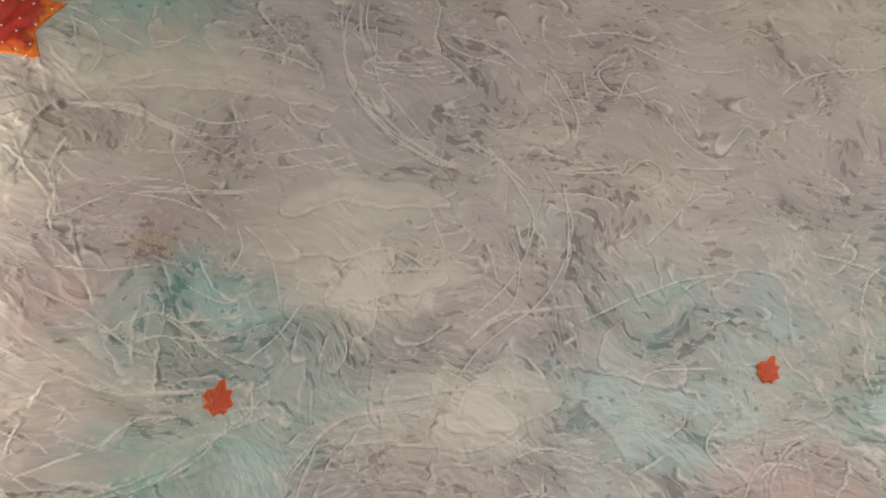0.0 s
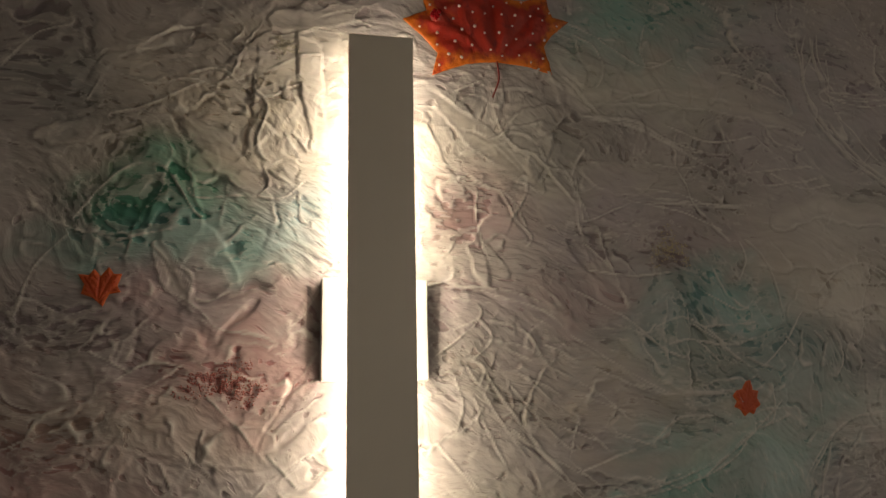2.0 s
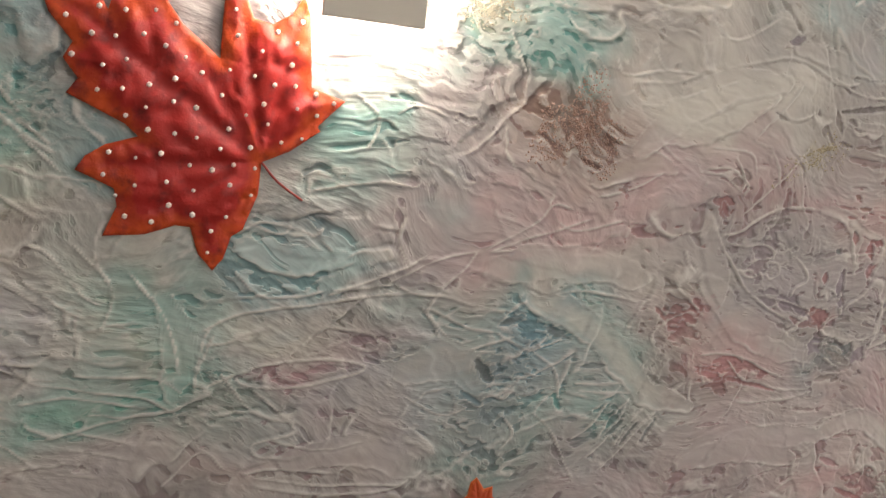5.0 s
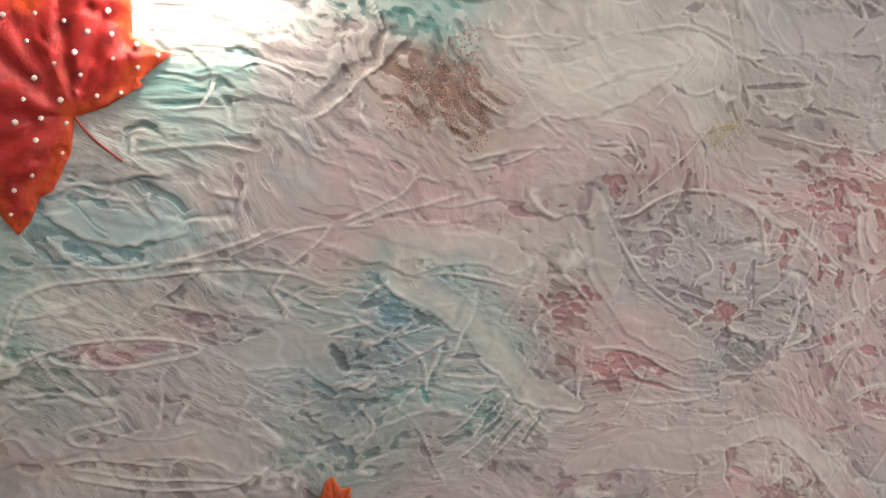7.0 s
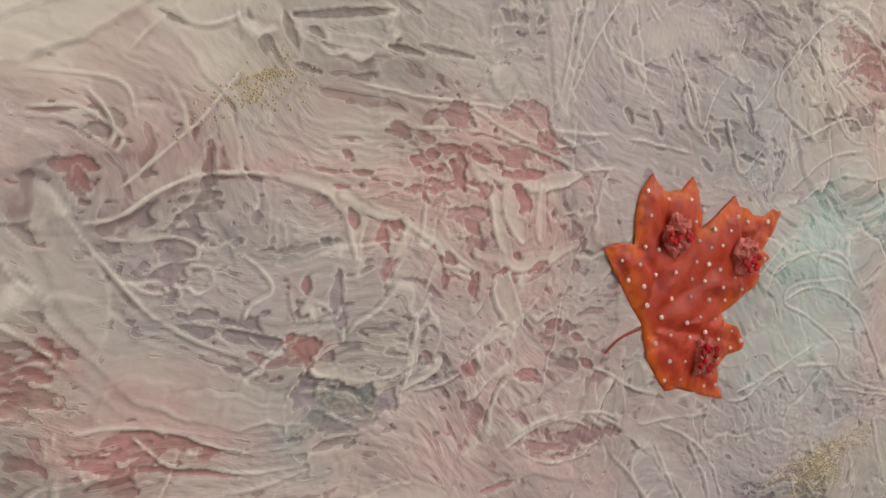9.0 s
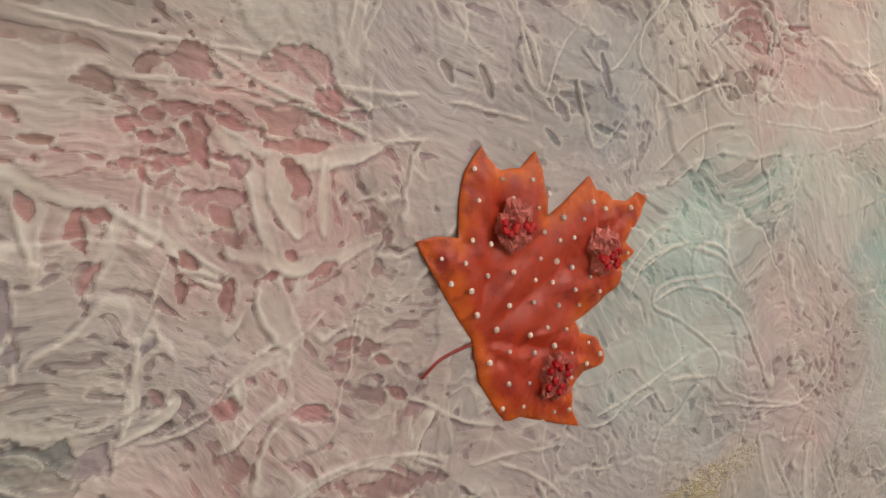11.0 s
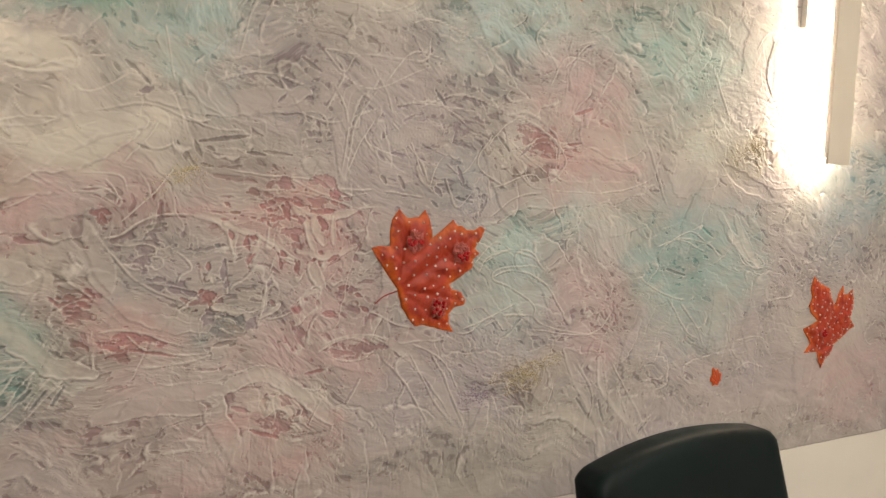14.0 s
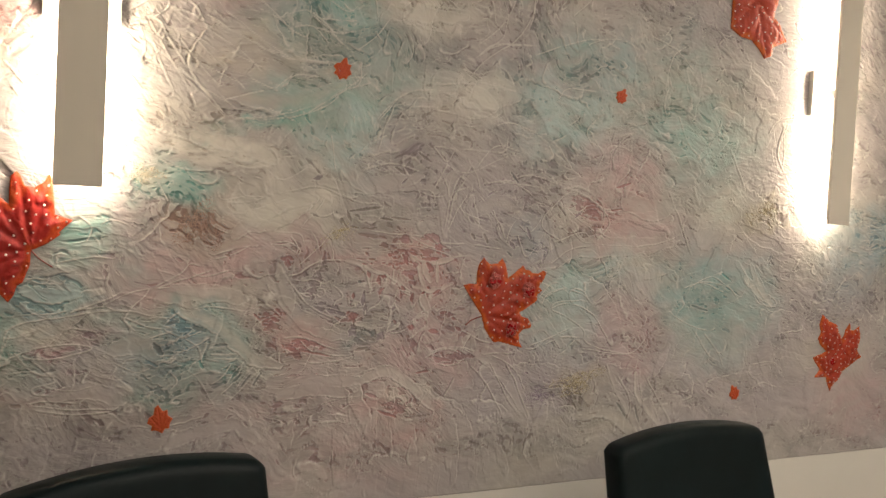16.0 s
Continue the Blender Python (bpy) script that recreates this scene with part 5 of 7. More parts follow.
# pale sand and white, part of it painted for the lamp's glow here
stain(-0.206, 2.094, 0.150, 0.104, 20, "sand", .45)
stain(-0.049, 2.159, 0.101, 0.054, 0, "white", .30)
stain(-0.443, 2.109, 0.086, 0.101, 0, "slate", .25)
stain(-0.317, 1.948, 0.087, 0.047, 20, "green", .50)
stain(-0.348, 1.892, 0.077, 0.031, 0, "teal", .40)
stain(-0.124, 1.916, 0.039, 0.032, 0, "sky", .50)
stain(-0.400, 1.772, 0.067, 0.044, 0, "lilac", .50)
stain(-0.294, 1.803, 0.042, 0.030, 0, "pink", .50)
stain(-0.177, 1.723, 0.080, 0.037, 0, "rose", .50)
stain(-0.406, 1.688, 0.079, 0.070, 0, "brown", .30)
stain(-0.237, 1.645, 0.113, 0.042, 0, "sand", .25)
stain(0.184, 1.953, 0.078, 0.052, 0, "pink", .45)
stain(0.264, 2.001, 0.109, 0.072, 0, "sand", .30)
stain(0.489, 2.233, 0.155, 0.083, 0, "teal", .40)
stain(0.726, 2.152, 0.131, 0.136, 0, "lilac", .40)
stain(0.446, 1.884, 0.133, 0.053, 0, "brown", .30)
stain(0.539, 1.791, 0.125, 0.043, -20, "teal", .60)
stain(0.603, 1.632, 0.153, 0.066, 20, "teal", .40)
stain(0.523, 1.578, 0.110, 0.031, 20, "green", .30)
stain(0.357, 1.916, 0.149, 0.072, 0, "lilac", .35)
stain(0.241, 1.731, 0.155, 0.040, -25, "lilac", .35)
stain(0.493, 2.174, 0.185, 0.040, 0, "sand", .35)
# lilac and slate, part of it painted for light fading away from the lamp
stain(0.692, 2.202, 0.196, 0.120, 0, "lilac", .30)
stain(0.816, 2.066, 0.117, 0.154, 0, "slate", .22)
stain(0.401, 1.949, 0.128, 0.051, -15, "lilac", .30)
stain(0.535, 1.755, 0.119, 0.064, 0, "blue", .35)
stain(0.560, 1.835, 0.078, 0.033, -10, "teal", .40)
stain(0.256, 2.046, 0.083, 0.053, 0, "slate", .20)
stain(0.526, 1.736, 0.120, 0.073, 0, "teal", .29)
stain(0.586, 1.544, 0.082, 0.075, 80, "sky", .29)
stain(0.506, 1.580, 0.052, 0.025, 30, "teal", .36)
stain(0.402, 1.695, 0.204, 0.059, 0, "sand", .35)
stain(0.688, 1.733, 0.144, 0.088, 0, "slate", .25)
stain(1.183, 1.798, 0.105, 0.070, 0, "teal", .29)
stain(1.054, 1.684, 0.100, 0.055, 0, "sky", .29)
stain(1.194, 1.600, 0.161, 0.071, 0, "sky", .29)
stain(1.562, 1.710, 0.165, 0.181, 20, "teal", .25)
stain(1.697, 1.550, 0.130, 0.141, 0, "mint", .25)
stain(1.380, 1.512, 0.115, 0.089, 0, "pink", .45)
stain(1.352, 1.362, 0.113, 0.059, 40, "rose", .45)
stain(1.723, 1.185, 0.200, 0.096, 0, "blue", .32)
stain(1.288, 1.197, 0.149, 0.074, 20, "sky", .36)
stain(2.282, 1.294, 0.160, 0.141, 0, "blue", .29)
stain(1.960, 1.001, 0.348, 0.202, 0, "lilac", .20)
stain(0.952, 1.139, 0.339, 0.083, 0, "lilac", .15)
stain(0.739, 1.193, 0.164, 0.039, -15, "rose", .35)
stain(0.213, 1.385, 0.057, 0.045, 0, "teal", .22)
stain(1.133, 0.930, 0.164, 0.072, 10, "lilac", .45)
stain(1.425, 1.041, 0.082, 0.079, 0, "pink", .50)
stain(1.347, 1.047, 0.094, 0.044, 0, "lilac", .40)
stain(1.434, 1.131, 0.100, 0.067, 0, "pink", .35)
stain(0.606, 1.037, 0.089, 0.032, 0, "slate", .40)
stain(0.470, 1.052, 0.076, 0.037, 0, "rose", .45)
stain(0.778, 0.844, 0.077, 0.035, 0, "rose", .35)
stain(0.770, 1.258, 0.124, 0.033, -20, "rose", .35)
stain(0.590, 1.187, 0.086, 0.046, 0, "grey", .40)
stain(1.715, 1.145, 0.187, 0.086, 0, "teal", .30)
stain(1.030, 1.070, 0.024, 0.019, 0, "white", .10)
stain(0.839, 1.101, 0.070, 0.035, 0, "pink", .50)
stain(0.881, 1.008, 0.095, 0.036, 0, "pink", .35)
stain(2.426, 0.843, 0.191, 0.095, 0, "pink", .35)
stain(1.224, 1.211, 0.128, 0.041, 20, "mint", .40)
stain(1.116, 1.291, 0.063, 0.039, 0, "lilac", .30)
blade(34, "white", .55, (0.220, 1.115), (0.278, 1.095), (0.337, 1.049), (0.383, 1.014), (0.433, 0.995))
blade(40, "pale", .35, (0.439, 1.147), (0.484, 1.100), (0.538, 1.074), (0.600, 1.058))
blade(26, "white", .55, (0.640, 0.957), (0.697, 0.976), (0.748, 0.947), (0.794, 0.907), (0.828, 0.873))
blade(24, "pale", .30, (0.942, 1.012), (1.009, 0.961), (1.074, 0.883), (1.114, 0.838))
blade(30, "pale", .30, (0.434, 0.926), (0.495, 0.953), (0.574, 0.957), (0.632, 0.952))
blade(60, "white", .45, (0.362, 1.309), (0.410, 1.334), (0.478, 1.357))
blade(22, "pale", .30, (0.510, 1.416), (0.616, 1.407), (0.762, 1.424), (0.804, 1.410))
blade(26, "sand", .35, (0.278, 1.251), (0.328, 1.270), (0.370, 1.264))
blade(40, "pale", .25, (0.170, 1.149), (0.257, 1.159), (0.354, 1.148))
blade(30, "white", .55, (1.251, 0.834), (1.345, 0.841), (1.443, 0.785), (1.472, 0.721))
blade(14, "white", .55, (1.447, 0.947), (1.469, 0.875), (1.562, 0.778), (1.619, 0.731))
blade(16, "pale", .40, (1.352, 0.969), (1.388, 0.897), (1.458, 0.807), (1.495, 0.741))
blade(40, "pale", .35, (0.532, 1.501), (0.589, 1.443), (0.642, 1.418), (0.766, 1.447))
blade(30, "pale", .40, (0.841, 1.395), (0.849, 1.447), (0.897, 1.486))
blade(40, "white", .30, (0.921, 1.366), (0.984, 1.397), (1.065, 1.356))
blade(50, "pale", .30, (1.144, 1.242), (1.206, 1.283), (1.422, 1.298), (1.553, 1.313))
blade(60, "pale", .30, (1.383, 1.416), (1.479, 1.400), (1.545, 1.415))
blade(24, "white", .50, (1.840, 1.218), (1.897, 1.178), (1.958, 1.137))
blade(30, "mint", .30, (1.078, 1.066), (1.139, 1.082), (1.193, 1.027))
blade(60, "pale", .25, (1.829, 0.801), (2.054, 0.812), (2.321, 0.762))
blade(34, "white", .60, (0.233, 1.495), (0.313, 1.485), (0.373, 1.472), (0.404, 1.450))
blade(40, "sand", .30, (0.287, 1.599), (0.382, 1.586), (0.480, 1.602), (0.556, 1.641))
blade(36, "white", .40, (0.882, 1.638), (0.941, 1.698), (1.021, 1.680))
blade(40, "white", .40, (0.319, 1.284), (0.413, 1.360), (0.501, 1.377))
blade(26, "white", .40, (1.861, 1.251), (1.911, 1.186), (1.961, 1.136))
blade(26, "pale", .35, (0.108, 0.816), (0.234, 0.843), (0.331, 0.867), (0.386, 0.827))
blade(30, "pale", .35, (0.438, 0.923), (0.515, 0.938), (0.596, 0.928))
blade(40, "white", .50, (0.642, 1.951), (0.717, 1.978), (0.802, 1.969), (0.870, 1.961))
blade(30, "white", .55, (0.707, 1.824), (0.765, 1.832), (0.865, 1.840))
blade(50, "white", .40, (0.882, 1.643), (0.940, 1.650), (1.024, 1.664))
blade(34, "white", .45, (0.341, 2.142), (0.480, 2.154), (0.599, 2.138), (0.710, 2.112))
blade(26, "pale", .25, (0.244, 1.811), (0.324, 1.747), (0.402, 1.700))
blade(22, "lilac", .25, (0.179, 1.827), (0.261, 1.788), (0.361, 1.727), (0.445, 1.682))
blade(44, "white", .30, (0.346, 2.144), (0.474, 2.183), (0.683, 2.149))
blade(40, "sand", .35, (0.103, 2.116), (0.179, 2.049), (0.255, 1.991))
blade(30, "pink", .30, (0.156, 1.909), (0.183, 1.927), (0.225, 1.912))
blade(40, "sand", .30, (-0.250, 2.057), (-0.203, 2.010), (-0.163, 1.971))
blade(30, "white", .45, (-0.281, 1.879), (-0.268, 1.849), (-0.238, 1.804))
blade(30, "white", .40, (-0.099, 2.227), (-0.049, 2.241), (-0.032, 2.252))
blade(50, "lilac", .25, (0.329, 2.022), (0.383, 2.007), (0.430, 2.018))
blade(34, "sky", .25, (-0.357, 1.328), (-0.333, 1.341), (-0.309, 1.307))
blade(30, "sky", .30, (-0.085, 1.161), (-0.042, 1.149), (0.014, 1.150))
blade(40, "pale", .25, (0.083, 1.033), (0.137, 1.052), (0.168, 1.024))
blade(36, "pale", .25, (-0.029, 0.945), (0.036, 0.954), (0.106, 0.930))
blade(30, "mint", .25, (-0.157, 1.112), (-0.138, 1.063), (-0.142, 1.014))
blade(16, "white", .50, (0.589, 1.237), (0.612, 1.235), (0.631, 1.224), (0.645, 1.204), (0.647, 1.177))
blade(9, "white", .50, (0.631, 1.224), (0.653, 1.215), (0.670, 1.210), (0.686, 1.205), (0.690, 1.197), (0.682, 1.177), (0.675, 1.163))
blade(8, "white", .50, (0.686, 1.205), (0.713, 1.192), (0.730, 1.177), (0.750, 1.165))
blade(10, "white", .50, (0.748, 1.249), (0.762, 1.239), (0.774, 1.221), (0.779, 1.196), (0.788, 1.180))
blade(12, "white", .50, (0.782, 1.249), (0.805, 1.240), (0.832, 1.245), (0.860, 1.251))
blade(14, "white", .50, (0.783, 1.240), (0.788, 1.219), (0.801, 1.193))
blade(8, "white", .50, (0.816, 1.239), (0.817, 1.210), (0.820, 1.194))
blade(12, "white", .50, (0.760, 1.177), (0.795, 1.174), (0.826, 1.177), (0.866, 1.188))
blade(24, "white", .50, (0.782, 1.158), (0.792, 1.141), (0.803, 1.120))
blade(5, "white", .50, (0.713, 1.144), (0.702, 1.115), (0.698, 1.073))
blade(9, "white", .50, (0.765, 1.100), (0.778, 1.109), (0.800, 1.111))
blade(7, "white", .50, (0.765, 1.097), (0.768, 1.077))
blade(9, "white", .50, (0.795, 1.108), (0.800, 1.083), (0.781, 1.068))
blade(9, "white", .50, (0.695, 1.067), (0.710, 1.077), (0.725, 1.088))
blade(14, "white", .50, (0.614, 1.091), (0.639, 1.083), (0.666, 1.074), (0.686, 1.062), (0.690, 1.049))
blade(6, "white", .50, (0.604, 1.136), (0.611, 1.139), (0.614, 1.130))
gash(6, "rose", (0.689, 1.233), (0.700, 1.231), (0.712, 1.229))
gash(4, "rose", (0.700, 1.230), (0.707, 1.220))
gash(5, "rose", (0.710, 1.232), (0.719, 1.231))
gash(5, "rose", (0.720, 1.234), (0.731, 1.232))
gash(9, "rose", (0.726, 1.253), (0.736, 1.243), (0.741, 1.230))
gash(8, "rose", (0.688, 1.255), (0.696, 1.252))
gash(7, "rose", (0.703, 1.248), (0.709, 1.246))
gash(6, "rose", (0.704, 1.262), (0.713, 1.259))
gash(5, "brown", (0.639, 1.244), (0.647, 1.243), (0.653, 1.243))
gash(4, "brown", (0.630, 1.258), (0.637, 1.256))
gash(4, "rose", (0.623, 1.232), (0.635, 1.231))
gash(4, "rose", (0.643, 1.234), (0.647, 1.232))
gash(9, "rose", (0.670, 1.205), (0.667, 1.191), (0.673, 1.180))
gash(9, "rose", (0.674, 1.203), (0.685, 1.200))
gash(7, "rose", (0.749, 1.258), (0.764, 1.255))
gash(20, "pink", (0.720, 1.292), (0.733, 1.291), (0.742, 1.287))
gash(20, "pink", (0.785, 1.304), (0.807, 1.298), (0.823, 1.291))
gash(18, "rose", (0.813, 1.280), (0.829, 1.273))
gash(8, "rose", (0.818, 1.264), (0.826, 1.259))
gash(8, "rose", (0.779, 1.248), (0.801, 1.246), (0.823, 1.250))
gash(14, "rose", (0.792, 1.236), (0.801, 1.226), (0.799, 1.216))
gash(12, "pink", (0.756, 1.228), (0.766, 1.233))
gash(16, "pink", (0.728, 1.210), (0.751, 1.208), (0.764, 1.211))
gash(10, "rose", (0.748, 1.205), (0.758, 1.196))
gash(8, "rose", (0.726, 1.180), (0.737, 1.171))
gash(8, "rose", (0.759, 1.161), (0.755, 1.143))
gash(6, "rose", (0.671, 1.157), (0.675, 1.166), (0.681, 1.174))
gash(10, "rose", (0.815, 1.165), (0.830, 1.172))
gash(7, "rose", (0.795, 1.179), (0.803, 1.175))
gash(7, "rose", (0.782, 1.163), (0.789, 1.166))
gash(10, "lilac", (0.628, 1.134), (0.631, 1.148), (0.632, 1.164))
gash(8, "lilac", (0.634, 1.131), (0.633, 1.120))
gash(22, "rose", (0.597, 1.115), (0.604, 1.107), (0.609, 1.098))
gash(8, "rose", (0.606, 1.159), (0.606, 1.149))
gash(10, "lilac", (0.705, 1.121), (0.709, 1.132))
gash(9, "pink", (0.712, 1.096), (0.716, 1.089))
gash(14, "rose", (0.752, 1.079), (0.766, 1.077))
gash(10, "rose", (0.807, 1.072), (0.830, 1.068))
gash(8, "rose", (0.836, 1.115), (0.852, 1.117))
gash(18, "slate", (0.632, 1.067), (0.647, 1.062))
gash(16, "slate", (0.655, 1.068), (0.666, 1.065))
gash(24, "lilac", (0.675, 1.061), (0.684, 1.056))
gash(24, "lilac", (0.600, 1.072), (0.612, 1.065))
gash(7, "pink", (0.772, 1.096), (0.776, 1.093))
gash(7, "pink", (0.796, 1.094), (0.797, 1.084))
gash(7, "slate", (0.638, 1.214), (0.646, 1.204))
gash(10, "rose", (0.640, 1.212), (0.645, 1.198))
gash(6, "slate", (0.617, 1.189), (0.624, 1.185))
gash(4, "slate", (0.746, 1.286), (0.749, 1.283))
gash(5, "brown", (0.766, 1.282), (0.769, 1.281))
gash(4, "brown", (0.775, 1.256), (0.776, 1.252))
gash(7, "lilac", (1.070, 1.334), (1.085, 1.307))
gash(8, "lilac", (1.022, 1.297), (1.036, 1.282))
gash(5, "slate", (1.015, 1.273), (1.028, 1.262))
gash(8, "grey", (0.944, 1.313), (0.957, 1.293))
gash(7, "grey", (0.910, 1.312), (0.919, 1.300))
gash(6, "rose", (0.835, 1.211), (0.836, 1.218))
gash(8, "rose", (0.878, 1.079), (0.892, 1.070))
gash(6, "rose", (0.866, 1.102), (0.880, 1.097))
gash(9.6, "slate", (0.242, 1.086), (0.269, 1.074))
gash(7.2, "slate", (0.186, 1.089), (0.211, 1.098))
gash(10.8, "slate", (0.163, 1.049), (0.181, 1.027))
gash(4.8, "teal", (0.261, 1.010), (0.268, 0.993))
gash(6, "slate", (0.285, 1.041), (0.316, 1.044))
gash(4.8, "slate", (0.351, 0.979), (0.330, 0.959))
gash(4.2, "slate", (0.373, 0.977), (0.352, 0.950))
gash(4.2, "slate", (0.396, 0.981), (0.380, 0.953))
gash(4.8, "blue", (0.154, 1.014), (0.172, 1.002))
gash(4.2, "rose", (0.445, 1.235), (0.452, 1.222))
gash(8.4, "rose", (0.412, 1.108), (0.430, 1.096))
gash(6, "rose", (0.452, 1.036), (0.477, 1.028))
gash(4.8, "rose", (0.489, 1.027), (0.556, 1.013))
gash(8.4, "grey", (0.628, 1.063), (0.666, 1.048))
gash(6, "grey", (0.617, 1.025), (0.646, 1.030))
gash(4.8, "grey", (0.513, 1.218), (0.539, 1.222))
gash(4.2, "lilac", (0.567, 1.119), (0.596, 1.103))
gash(4.8, "grey", (0.492, 1.342), (0.511, 1.335))
gash(4.2, "grey", (0.665, 1.340), (0.695, 1.337))
gash(3.6, "grey", (0.590, 1.319), (0.611, 1.315))
gash(5.4, "rose", (0.816, 1.264), (0.836, 1.268))
gash(4.8, "lilac", (0.729, 1.439), (0.715, 1.425))
gash(8.4, "lilac", (0.498, 1.422), (0.516, 1.428))
gash(7.2, "pink", (0.824, 1.005), (0.870, 0.994))
gash(3, "brown", (0.303, 1.242), (0.313, 1.240))
gash(4.2, "rose", (0.372, 1.114), (0.390, 1.097))
gash(7.2, "pink", (0.649, 0.923), (0.680, 0.912))
gash(5.5, "grey", (0.697, 1.463), (0.723, 1.450))
gash(4.4, "grey", (0.756, 1.502), (0.792, 1.482))
gash(4.4, "grey", (0.478, 1.465), (0.511, 1.434))
gash(5.5, "grey", (0.589, 1.354), (0.666, 1.366))
gash(4.4, "grey", (0.691, 1.344), (0.742, 1.339))
gash(4.4, "lilac", (0.951, 1.413), (0.972, 1.424))
gash(4.4, "slate", (1.068, 1.280), (1.105, 1.271))
gash(4.4, "slate", (1.014, 1.473), (1.038, 1.448))
gash(5.5, "rose", (1.350, 1.456), (1.395, 1.470))
gash(4.4, "rose", (1.325, 1.391), (1.369, 1.399))
gash(4.95, "teal", (1.746, 1.231), (1.789, 1.206))
gash(4.95, "slate", (1.640, 1.135), (1.698, 1.120))
gash(4.4, "slate", (1.454, 0.854), (1.474, 0.804))
gash(4.4, "slate", (1.390, 0.863), (1.424, 0.823))
gash(3.85, "slate", (1.614, 0.794), (1.581, 0.762))
gash(5.5, "rose", (0.775, 0.967), (0.813, 0.971))
gash(6.6, "rose", (0.680, 0.879), (0.732, 0.861))
gash(4.95, "lilac", (1.215, 1.364), (1.241, 1.386))
gash(4.4, "grey", (1.161, 1.400), (1.188, 1.372))
ridge(5, 2.8, (0.913, 1.286), (0.999, 1.279))
ridge(5, 2.8, (1.135, 1.152), (1.186, 1.176), (1.254, 1.164), (1.290, 1.136))
ridge(5, 2.8, (1.149, 1.122), (1.214, 1.139), (1.285, 1.115), (1.347, 1.047))
ridge(5, 2.8, (1.091, 1.025), (1.153, 1.045), (1.218, 1.072))
ridge(5, 2.8, (1.262, 1.021), (1.365, 1.003), (1.443, 1.005), (1.481, 1.048))
ridge(5, 2.8, (0.976, 0.998), (1.037, 0.893), (1.088, 0.835))
ridge(5, 2.8, (1.022, 0.993), (1.072, 0.908), (1.113, 0.830))
ridge(5, 2.8, (1.144, 1.242), (1.206, 1.283), (1.274, 1.294))
ridge(5, 2.8, (0.929, 1.438), (1.015, 1.450), (1.086, 1.414))
ridge(5, 2.8, (1.159, 1.439), (1.237, 1.446), (1.310, 1.400), (1.307, 1.337))
ridge(5, 2.8, (1.203, 1.343), (1.246, 1.304), (1.295, 1.305))
ridge(5, 2.8, (1.645, 1.074), (1.710, 0.995), (1.762, 0.965))
ridge(5, 2.8, (1.618, 1.184), (1.708, 1.219), (1.770, 1.193))
ridge(5, 2.8, (1.851, 1.205), (1.924, 1.138), (1.982, 1.130))
ridge(5, 2.8, (1.422, 1.298), (1.519, 1.312), (1.587, 1.337))
ridge(5, 2.8, (1.384, 0.943), (1.437, 0.868), (1.433, 0.810))
ridge(5, 2.8, (1.480, 0.944), (1.557, 0.839), (1.618, 0.744))
ridge(5, 2.8, (0.793, 1.000), (0.850, 1.025), (0.912, 1.005))
ridge(5, 2.8, (0.791, 1.523), (0.829, 1.487), (0.847, 1.514))
ridge(5, 2.8, (0.811, 1.468), (0.841, 1.404), (0.833, 1.318))
ridge(5, 2.8, (0.898, 1.469), (0.855, 1.397), (0.847, 1.353))
ridge(5, 2.8, (1.043, 1.317), (1.069, 1.261), (1.104, 1.290))
ridge(5, 2.8, (1.258, 0.838), (1.345, 0.847))
ridge(5, 2.8, (1.750, 1.598), (1.824, 1.471))
ridge(5, 2.8, (1.524, 1.470), (1.585, 1.360), (1.628, 1.279))
ridge(5, 2.8, (0.882, 0.953), (0.853, 0.902))
ridge(5, 2.8, (0.923, 0.985), (0.967, 0.942), (1.027, 0.845))
ridge(5, 2.8, (0.938, 0.832), (1.015, 0.857))
ridge(5, 2.8, (1.334, 0.781), (1.414, 0.732))
ridge(4, 1.8, (0.151, 1.662), (0.219, 1.603), (0.300, 1.536))
ridge(4, 1.8, (0.306, 1.729), (0.402, 1.689), (0.528, 1.687))
ridge(4, 1.8, (0.300, 1.536), (0.432, 1.555), (0.519, 1.588), (0.557, 1.629))
ridge(4, 1.8, (0.534, 1.527), (0.550, 1.442))
ridge(4, 1.8, (0.232, 1.507), (0.290, 1.500), (0.349, 1.482))
ridge(4, 1.8, (1.141, 1.296), (1.244, 1.328), (1.300, 1.301), (1.509, 1.299))
ridge(4, 1.8, (1.185, 1.441), (1.294, 1.404), (1.307, 1.331))
ridge(4, 1.8, (1.115, 1.153), (1.164, 1.196), (1.218, 1.167))
ridge(4, 1.8, (1.597, 1.184), (1.679, 1.200), (1.767, 1.169))
ridge(4, 1.8, (1.396, 1.558), (1.321, 1.567), (1.279, 1.505))
ridge(4, 1.8, (0.882, 1.638), (0.910, 1.695), (1.022, 1.674))
ridge(4, 1.8, (0.942, 1.345), (0.879, 1.370), (0.893, 1.411))
ridge(4, 1.8, (1.093, 1.576), (1.010, 1.597), (0.962, 1.585))
ridge(4, 1.8, (1.952, 1.701), (1.973, 1.587), (1.943, 1.519))
ridge(4, 1.8, (1.804, 1.267), (1.951, 1.119), (2.019, 1.152))
ridge(4, 1.8, (0.679, 1.283), (0.794, 1.273), (0.885, 1.248))
ridge(4, 1.8, (0.381, 1.609), (0.287, 1.581))
ridge(4, 1.8, (0.181, 1.348), (0.158, 1.393))
ridge(4, 1.8, (0.438, 1.373), (0.365, 1.346))
ridge(4, 1.8, (0.814, 1.486), (0.890, 1.465), (0.998, 1.513))
ridge(4, 1.6, (0.720, 2.244), (0.759, 2.207), (0.780, 2.170), (0.896, 2.177))
ridge(4, 1.6, (0.871, 2.229), (0.897, 2.201), (0.987, 2.174))
